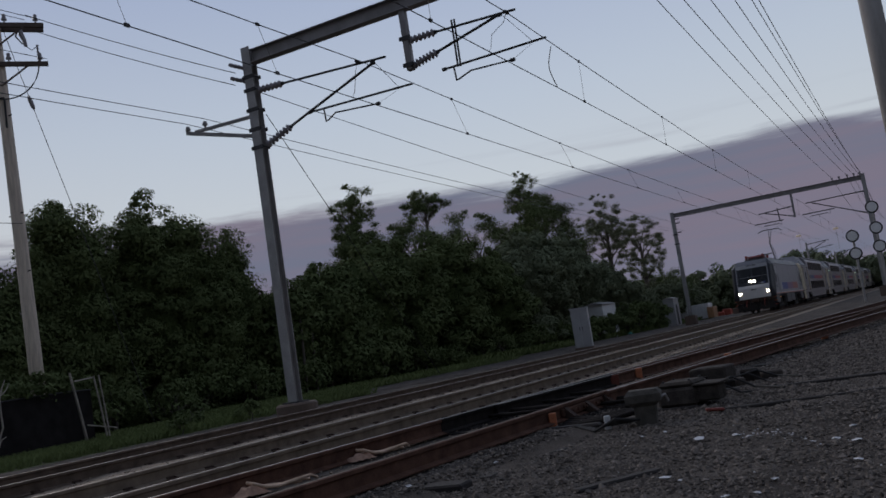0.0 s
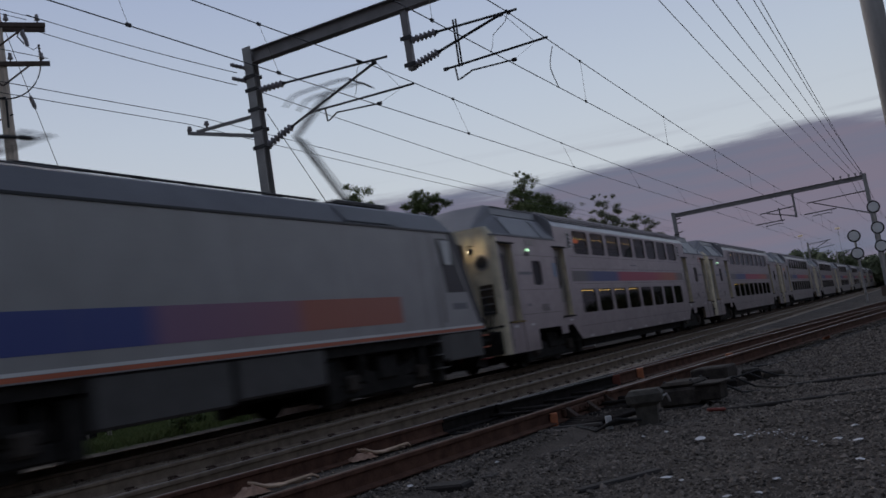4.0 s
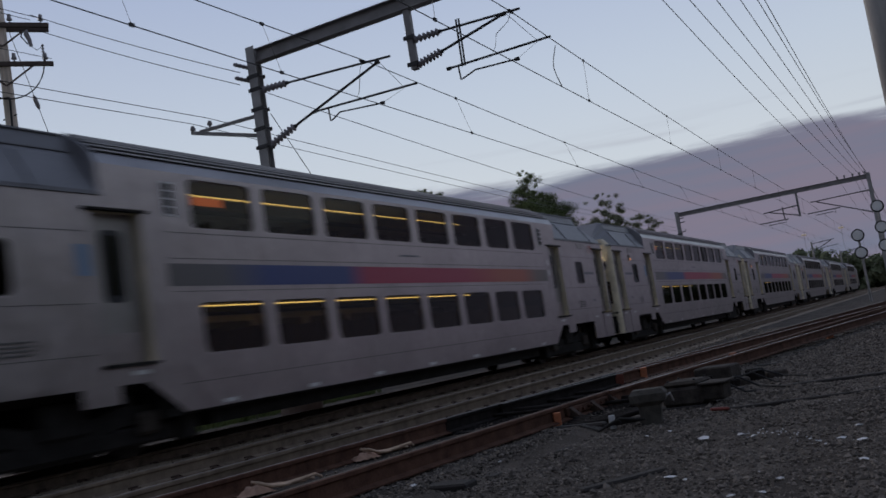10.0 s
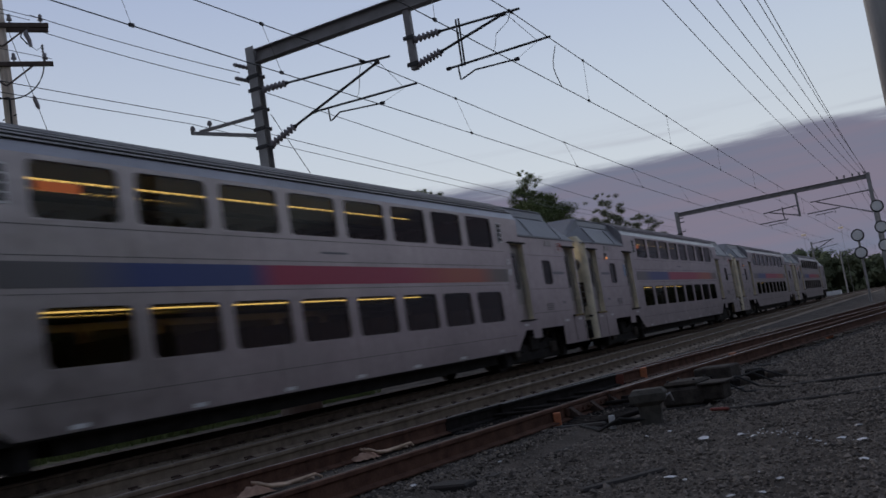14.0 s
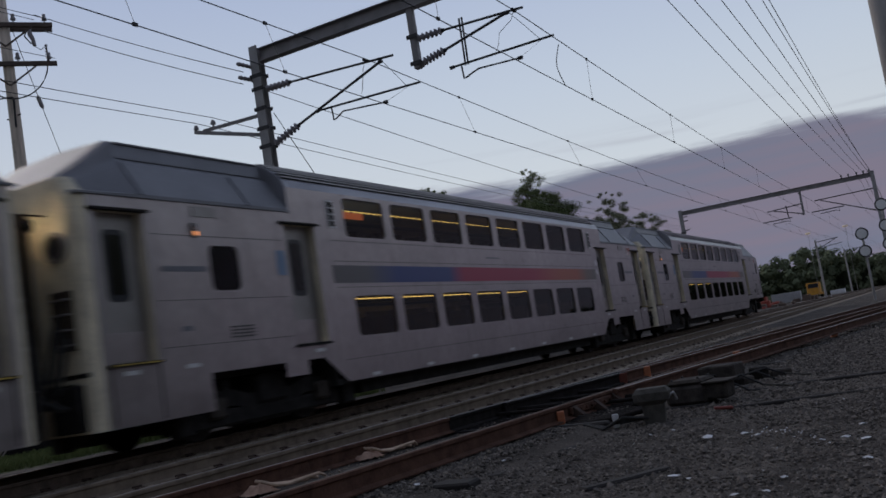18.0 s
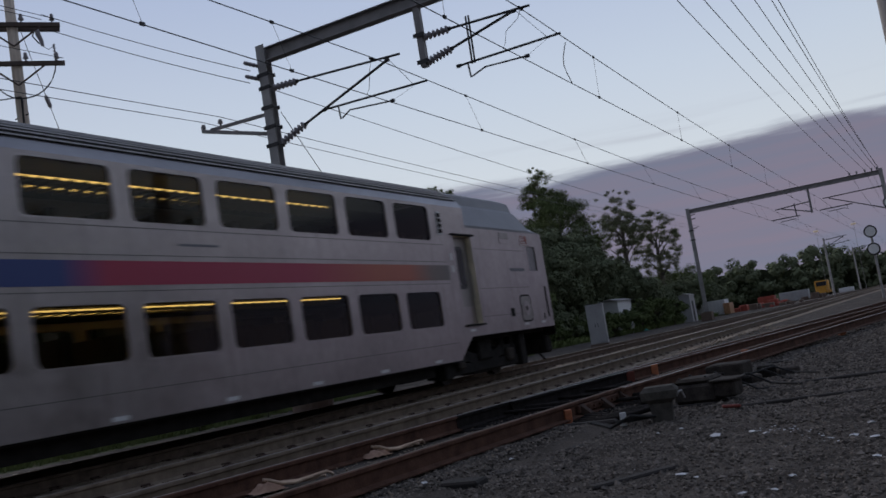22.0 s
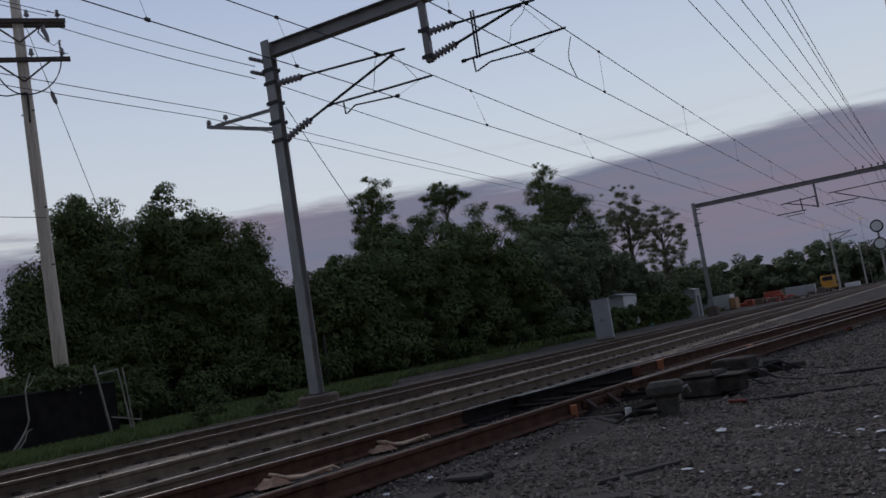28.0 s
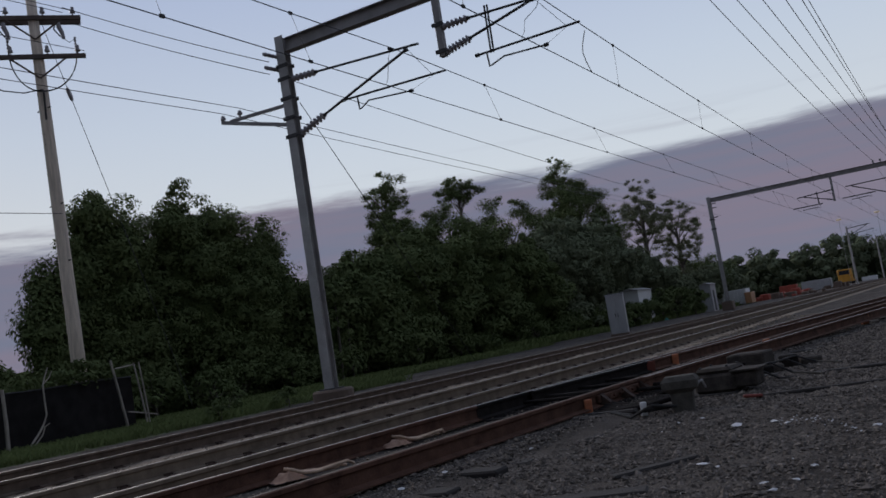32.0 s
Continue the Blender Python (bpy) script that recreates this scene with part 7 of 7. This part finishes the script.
def rubble(x, y, n, r, label, m):
    rng = random.Random(int(x * 3 + y))
    t = thing("material_heap", label, "heap", (x, y, GZ))
    for k in range(n):
        a, d = rng.random() * 6.28, r * rng.random() ** 0.5
        px, py, s = math.cos(a) * d, math.sin(a) * d, rng.uniform(0.2, 0.6)
        b = Build()
        b.box(px - s, px + s * 0.8, py - s, py + s, -0.1, s * rng.uniform(0.5, 1.6), 0.08)
        part("block", b, m, t)


rubble(-20.0, 120, 16, 3.5, "heap of rusty track material", M_REDPAINT)
rubble(-17.5, 118, 14, 3.0, "heap of broken concrete", M_CONC)
rubble(-22.5, 140, 14, 3.5, "heap of rusty track material", M_REDPAINT)
rubble(-17.0, 150, 12, 3.0, "heap of grey stone", M_CONC)


def far_pole(x, y, h, s):
    t = thing("catenary_mast", "distant grey catenary mast with a bracket arm", "catenary mast", (x, y, 0), group="far masts")
    b = Build()
    b.tube([(0, 0, GZ), (0, 0, h)], [0.17, 0.13], 8)
    part("post", b, M_GALV, t)
    b = Build()
    b.tube([(0, 0, h - 0.3), (s * 3.0, 0, h - 0.1)], 0.05, 5)
    b.tube([(0, 0, h - 1.4), (s * 2.6, 0, h - 0.2)], 0.05, 5)
    b.tube([(s * 1.0, 0, h - 1.1), (s * 3.4, 0, h - 0.9)], 0.04, 5)
    part("bracket_arm", b, M_IRON, t)


far_pole(-12.9, 138, 7.9, 1)
far_pole(-13.6, 198, 8.3, 1)
far_pole(-14.0, 258, 8.3, 1)


M_LENS = mat("pale lens plate", (0.80, 0.79, 0.78), 0.35, 0, 0.1, 3, 30, 0)


def signal_mast(x, y, heads, label):
    t = thing("signal_mast", label, "railway signal", (x, y, 0))
    b = Build()
    b.tube([(0, 0, GZ), (0, 0, max(z for z, _ in heads) + 0.4)], 0.07, 8)
    part("post", b, M_GALV, t)
    for z, dx in heads:
        b = Build()
        n = 24
        v = []
        for r in (0.30, 0.37):
            for k in range(n):
                a = 2 * math.pi * k / n
                v.append((dx + r * math.cos(a), -0.12, z + r * math.sin(a)))
        b.add(v, [(k, (k + 1) % n, n + (k + 1) % n, n + k) for k in range(n)])
        b.disc((dx, -0.05, z), 0.37, "y", 24, 0.06)
        h = part("signal_head", b, M_RUBBER, t, "round black signal target")
        b = Build()
        b.disc((dx, -0.15, z), 0.29, "y", 20, 0.05)
        part("lens_disc", b, M_LENS, h, "pale lens plate")


signal_mast(-2.98, 60, [(3.75, 0), (2.7, 0)], "signal mast with two round black heads")
signal_mast(-1.63, 60, [(5.25, 0), (4.0, 0), (2.9, 0)], "taller signal mast with three round black heads")


def yard_lamp(x, y, z):
    t = thing("yard_lamp", "dim lit floodlight on a thin far pole", "yard lamp", (x, y, 0), group="yard lamps")
    b = Build()
    b.tube([(0, 0, GZ), (0, 0, z)], 0.025, 6)
    part("post", b, M_GALV, t)
    b = Build()
    b.box(-0.4, 0.4, -0.2, 0.2, z, z + 0.3, 0.1)
    part("lamp_head", b, glow("dim yard light", (0.75, 0.62, 0.50), 0.20), t, "dim glowing head")


yard_lamp(-15.84, 160, 10.2)
yard_lamp(-10.14, 160, 10.3)

# ---- things lying by the siding ----


def switch_machine():
    t = thing("switch_machine", "greasy dark switch machine on long timbers beside the rusty rail", "switch machine", (-2.45, 10.2, GZ - 0.02), -5)
    b = Build()
    b.box(-0.24, 0.20, -0.30, 0.42, 0.05, 0.25, 0.03)
    part("housing", b, M_MACH, t, "cast housing caked with grease")
    b = Build()
    b.box(-0.22, 0.17, -0.28, 0.20, 0.25, 0.31, 0.03)
    part("lid", b, mat("worn casting", (0.060, 0.051, 0.044), 0.9, 0, 0.4, 9, 60, 0.3, spec=0.12), t, "worn grey lid")
    b = Build()
    b.box(0.18, 0.42, -0.26, 0.05, 0.08, 0.25, 0.02)
    part("motor_case", b, M_MACH, t)
    b = Build()
    b.box(0.16, 0.46, -0.30, 0.08, 0.25, 0.27, 0.005)
    part("motor_cover", b, mat("worn cover", (0.058, 0.050, 0.044), 0.9, 0, 0.4, 9, 60, 0.3, spec=0.12), t)
    b = Build()
    b.tube([(-0.1, 0.42, 0.16), (-0.1, 0.85, 0.16)], 0.10, 12)
    part("motor", b, M_MACH, t)
    b = Build()
    b.box(-0.75, -0.25, 2.45, 2.95, 0.04, 0.25, 0.02)
    part("rod_cover", b, M_MACH, t, "low greasy cover plate over the rods")
    for y in (-0.25, 0.5, 1.3):
        b = Build()
        b.box(-2.0, 0.22, y - 0.12, y + 0.12, -0.06, 0.05, 0.02)
        part("timber", b, M_TIE, t, "old creosoted timber")
    for k, (y, z) in enumerate(((-0.2, 0.14), (0.05, 0.12), (0.3, 0.14))):
        b = Build()
        b.tube([(-0.2, y, z), (-0.6, y - 0.03, z - 0.03), (-1.1, y, 0.10)], 0.022, 6)
        part("throw_rod", b, M_GREASE, t)
    rng = random.Random(9)
    for k in range(4):
        b = Build()
        y0 = 0.3 + 0.6 * k
        pts = [(0.05 + rng.uniform(-0.1, 0.1), y0, 0.15), (0.2 + rng.uniform(-0.1, 0.1), y0 + 0.2, 0.22 - 0.02 * k), (0.4, y0 + 0.35, 0.05), (0.6 + rng.uniform(-0.1, 0.25), y0 + 0.3 + rng.uniform(-0.3, 0.3), 0.03)]
        b.tube(pts, 0.013, 6)
        part("hose", b, M_RUBBER, t)
    for k in range(6):
        b = Build()
        w = rng.uniform(0.07, 0.16)
        b.box(-w, w, -w, w, 0, rng.uniform(0.10, 0.2), 0.02)
        ob = part("linkage_block", b, M_MACH if k % 2 else M_GREASE, t)
        ob.matrix_basis = pose(-0.25 + 0.10 * k + rng.uniform(-0.1, 0.1), 0.9 + 0.36 * k, 0.0, 0, 0, rng.uniform(0, 80))
    for y in (-0.22, 0.14):
        for x in (-0.17, 0.12):
            b = Build()
            b.tube([(x, y, 0.31), (x, y, 0.327)], 0.016, 6)
            part("bolt", b, M_IRON, t)


switch_machine()


def hose_bundle():
    """Black hoses lying along the rail's foot below the box."""
    t = thing("hose_bundle", "black greasy hoses lying along the rail beside the box", "hose", (-3.25, 9.0, GZ))
    rng = random.Random(4)
    for k in range(5):
        b = Build()
        o = 0.07 * k
        b.tube([(-0.42 + o, 0.25 + o, 0.03), (-0.25, 0.02 + o * 1.3, 0.05 + 0.012 * k), (0.0, -0.08 + o * 1.5, 0.06), (0.28, -0.02 + o, 0.07 + 0.01 * k), (0.6, 0.12 + o * 0.5, 0.12)], 0.026, 7)
        part("hose", b, M_GREASE, t, smooth=True)
    b = Build()
    b.box(-0.35, 0.22, -0.20, -0.06, -0.01, 0.07, 0.02)
    part("block", b, M_TIE, t, "dark timber block")


hose_bundle()


def junction_block():
    t = thing("junction_box", "grey weathered cable junction box on a tapered stand", "junction box", (-2.55, 8.85, GZ - 0.02), 10)
    t.scale = (0.62, 0.62, 0.72)
    b = Build()
    v = []
    for w, d, z in ((0.15, 0.13, 0.0), (0.17, 0.15, 0.28), (0.27, 0.22, 0.34), (0.28, 0.23, 0.44), (0.22, 0.17, 0.50)):
        v += [(-w, -d, z), (w, -d, z), (w, d, z), (-w, d, z)]
    f = [(i * 4 + k, i * 4 + (k + 1) % 4, (i + 1) * 4 + (k + 1) % 4, (i + 1) * 4 + k) for i in range(4) for k in range(4)] + [(3, 2, 1, 0), (16, 17, 18, 19)]
    b.add(v, f)
    part("body", b, mat("weathered grey casting", (0.088, 0.080, 0.070), 0.9, 0, 0.4, 8, 60, 0.3, spec=0.12), t)
    b = Build()
    b.tube([(0.27, 0.02, 0.38), (0.33, 0.04, 0.40), (0.36, 0.1, 0.30)], 0.02, 6)
    part("hasp", b, M_GALV, t)
    for k in range(4):
        b = Build()
        b.tube([(-0.1, -0.05 * k, 0.12), (-0.45, -0.1 - 0.1 * k, 0.10 + 0.03 * k), (-0.8, 0.1 - 0.12 * k, 0.05), (-1.15, 0.35 - 0.1 * k, 0.12)], 0.02, 6)
        part("cable", b, M_RUBBER, t)


junction_block()


def tag(x, y, z, w, h, m, label, name="marker_tag", lean=0.15):
    b = Build()
    b.box(-w / 2, w / 2, -0.015, 0.015, 0, h, 0.006)
    b.box(-w / 2, w / 2, -0.02, 0.06, 0, 0.015)
    ob = simple(name, b, m, label, "marker", group="markers along the siding")
    ob.matrix_basis = pose(x, y, z, degrees_of(lean), 0, 35)


def degrees_of(a):
    return a * 57.3


tag(-3.600, 9.04, -0.2, 0.08, 0.15, M_TAG, "faded orange plastic marker bolted to the rail's foot")
tag(-2.91, 8.72, -0.24, 0.06, 0.13, M_WHITE, "small white concrete stake in the gravel", "stake", 0.05)
tag(-2.93, 15.3, -0.22, 0.11, 0.24, M_TAG, "faded orange plastic marker beside the rail")
tag(-1.98, 21.2, -0.24, 0.14, 0.20, M_TAG, "faded orange marker lying by the siding")
tag(-4.26, 14.74, -0.17, 0.11, 0.17, M_TAG, "faded orange clip on the rail")
tag(-4.39, 13.84, -0.17, 0.13, 0.16, mat("rust red plate", (0.16, 0.045, 0.03), 0.8), "rust red plate on the rail")
tag(-3.03, 14.1, -0.22, 0.10, 0.15, M_TAG, "faded orange cap beside the machine")


M_CORD = mat("pale cord", (0.46, 0.33, 0.24), 0.85)


def rag(x, y, z, turn, seed, label):
    """A limp strap: bunched cloth at one end, loose cords trailing from it."""
    rng = random.Random(seed)
    t = thing("strap", label, "strap", (x, y, z), turn, group="straps on the siding")
    b = Build()
    n, w = 14, 11
    v = []
    for i in range(n):
        for j in range(w):
            a, c = i / (n - 1) * 2 - 1, j / (w - 1) * 2 - 1
            r = a * a + c * c
            h = 0.085 * max(0, 1 - r) ** 0.7 * (0.65 + 0.6 * noise.noise((a * 2.2 + seed, c * 2.2, 0.3)))
            v.append((a * 0.15 + 0.02 * noise.noise((c * 3, seed, 0)), c * 0.10 + 0.02 * noise.noise((a * 3, seed, 5)), max(0.0, h) + 0.012 * noise.noise((a * 7, c * 7, seed))))
    b.add(v, [(i * w + j, i * w + j + 1, (i + 1) * w + j + 1, (i + 1) * w + j) for i in range(n - 1) for j in range(w - 1)])
    part("cloth", b, M_RAG, t, "crumpled tan cloth", True)
    for k in range(3):
        c = Build()
        pts = [(0.0, -0.08 + 0.08 * k, 0.13), (0.18, -0.1 + 0.09 * k, 0.06), (0.4 + 0.05 * k, -0.02 + 0.05 * k, 0.03), (0.62 + 0.12 * k, 0.06 - 0.06 * k, 0.02 + 0.03 * k), (0.8 + 0.12 * k, 0.1, 0.015)]
        c.tube([(px * 0.62, py * 0.8, pz * 0.7) for px, py, pz in pts], 0.014, 7)
        part("cord", c, M_CORD, t, smooth=True)


rag(-5.12, 6.02, -0.16, 62, 3, "crumpled tan strap with loose cords between the rusty rails")
rag(-5.10, 7.66, -0.16, 66, 4, "smaller tan strap with cords between the rusty rails")


def litter():
    rng = random.Random(21)
    spots = [(-1.6, 5.72, 0.042), (-1.48, 5.6, 0.02), (-1.76, 7.43, 0.06), (-1.02, 4.82, 0.03), (-0.95, 5.08, 0.025), (-3.5, 5.84, 0.035), (-3.62, 5.4, 0.035), (-3.3, 6.9, 0.025),
             (-1.5, 7.6, 0.04), (-1.35, 7.3, 0.03), (-0.7, 6.9, 0.03), (-0.55, 6.7, 0.035), (-0.62, 7.4, 0.03), (-2.2, 8.1, 0.025), (-2.35, 7.9, 0.02), (-0.9, 5.4, 0.025), (-0.5, 5.9, 0.03), (-1.1, 5.0, 0.025)]
    for i in range(34):
        u = i / 34
        spots.append((-1.55 + 0.75 * u + rng.uniform(-0.06, 0.06), 7.75 - 1.2 * u * u + rng.uniform(-0.1, 0.1), rng.uniform(0.005, 0.016)))
    for i in range(40):
        spots.append((rng.uniform(-2.6, 0.8), rng.uniform(4.6, 13), rng.uniform(0.004, 0.010)))
    for x, y, s in spots:
        b = Build()
        n = 7
        v = [(0, 0, s * 0.5)]
        for k in range(n):
            a = 2 * math.pi * k / n
            r = s * rng.uniform(0.5, 1.3)
            v.append((r * math.cos(a), r * math.sin(a) * 0.7, rng.uniform(0, s * 0.4)))
        v.append((0, 0, -0.004))
        b.add(v, [(0, 1 + k, 1 + (k + 1) % n) for k in range(n)] + [(n + 1, 1 + (k + 1) % n, 1 + k) for k in range(n)])
        ob = simple("paper_scrap", b, M_LITTER, "torn scrap of white paper on the gravel", "litter", group="litter")
        ob.location = (x, y, ground_height(x, y) + noise.noise((x * 2.3, y * 2.3, 0)) * 0.022 + noise.noise((x * 0.5, y * 0.5, 3)) * 0.03 + 0.008)
    b = Build()
    b.box(-0.09, 0.09, -0.03, 0.03, -0.01, 0.02, 0.01)
    ob = simple("red_scrap", b, mat("red plastic", (0.17, 0.030, 0.020), 0.7), "flattened red plastic scrap beside the switch machine", "litter", group="litter")
    ob.matrix_basis = pose(-1.98, 9.23, -0.22, 0, 5, 20)
    for x, y, w in ((-17.9, 19.6, 0.10), (-17.3, 18.2, 0.04), (-21.3, 73.5, 0.22)):
        b = Build()
        v = [(w * math.cos(k * 1.05) * (1 + 0.3 * math.sin(k * 2.3)), w * 0.6 * math.sin(k * 1.05), 0.0) for k in range(6)] + [(0, 0, w * 0.9), (0, 0, -0.02)]
        b.add(v, [(k, (k + 1) % 6, 6) for k in range(6)] + [((k + 1) % 6, k, 7) for k in range(6)])
        ob = simple("plastic_scrap", b, M_TEAL, "crumpled teal plastic lying in the weeds", "litter", group="litter")
        ob.location = (x, y, ground_height(x, y) + 0.04)
    # half-buried old timbers
    for x, y, l, w, a, lab in ((-2.2, 5.0, 0.9, 0.09, 14, "half-buried old plank in the gravel"), (-1.95, 5.85, 0.7, 0.05, 55, "broken stick of dark wood"), (-1.2, 9.6, 1.8, 0.04, 12, "thin grey pole lying on the gravel"),
                            (-0.9, 11.4, 1.6, 0.06, 8, "thin grey pole lying on the gravel")):
        b = Build()
        b.box(-l / 2, l / 2, -w, w, -0.05, 0.03, 0.012)
        ob = simple("plank", b, M_TIE, lab, "plank", group="scrap timber")
        ob.matrix_basis = pose(x, y, -0.262, 0, 0, a)


litter()

# ---- motion of the train: where the first car's front coupling is, metres along the track ----
RUN = [(0, 87.8), (1, 71.15), (2, 53.9), (3, 36.7), (3.5, 28.45), (6, -12.4), (6.5, -20.45), (8, -44.1), (9, -59.36), (10, -74.1), (11, -88.57), (12, -102.42), (13, -115.87), (14, -128.6), (17, -163.45), (18, -173.87), (19, -183.79), (20, -193.2), (21, -201.86),
       (22, -210.0), (23, -217.7), (24, -224.8), (26, -237.0), (28, -247.0), (30, -255.0), (32, -261.0)]


def run_at(t):
    """A smooth curve through RUN."""
    k = max(i for i in range(len(RUN) - 1) if RUN[i][0] <= t) if t < 32 else len(RUN) - 2

    def slope(i):
        a, c = RUN[max(i - 1, 0)], RUN[min(i + 1, len(RUN) - 1)]
        return (c[1] - a[1]) / (c[0] - a[0])
    (t0, p0), (t1, p1) = RUN[k], RUN[k + 1]
    h = t1 - t0
    u = (t - t0) / h
    return ((2 * u ** 3 - 3 * u ** 2 + 1) * p0 + (u ** 3 - 2 * u ** 2 + u) * h * slope(k) + (3 * u ** 2 - 2 * u ** 3) * p1 + (u ** 3 - u ** 2) * h * slope(k + 1))


def motions():
    times = [0.5 * i for i in range(65)]
    walk(LOCO, [(t, pose(XT, run_at(t), 0)) for t in times])
    for i, c in enumerate(COACHES):
        walk(c, [(t, pose(XT, run_at(t) + CAR * i, 0)) for t in times])


motions()
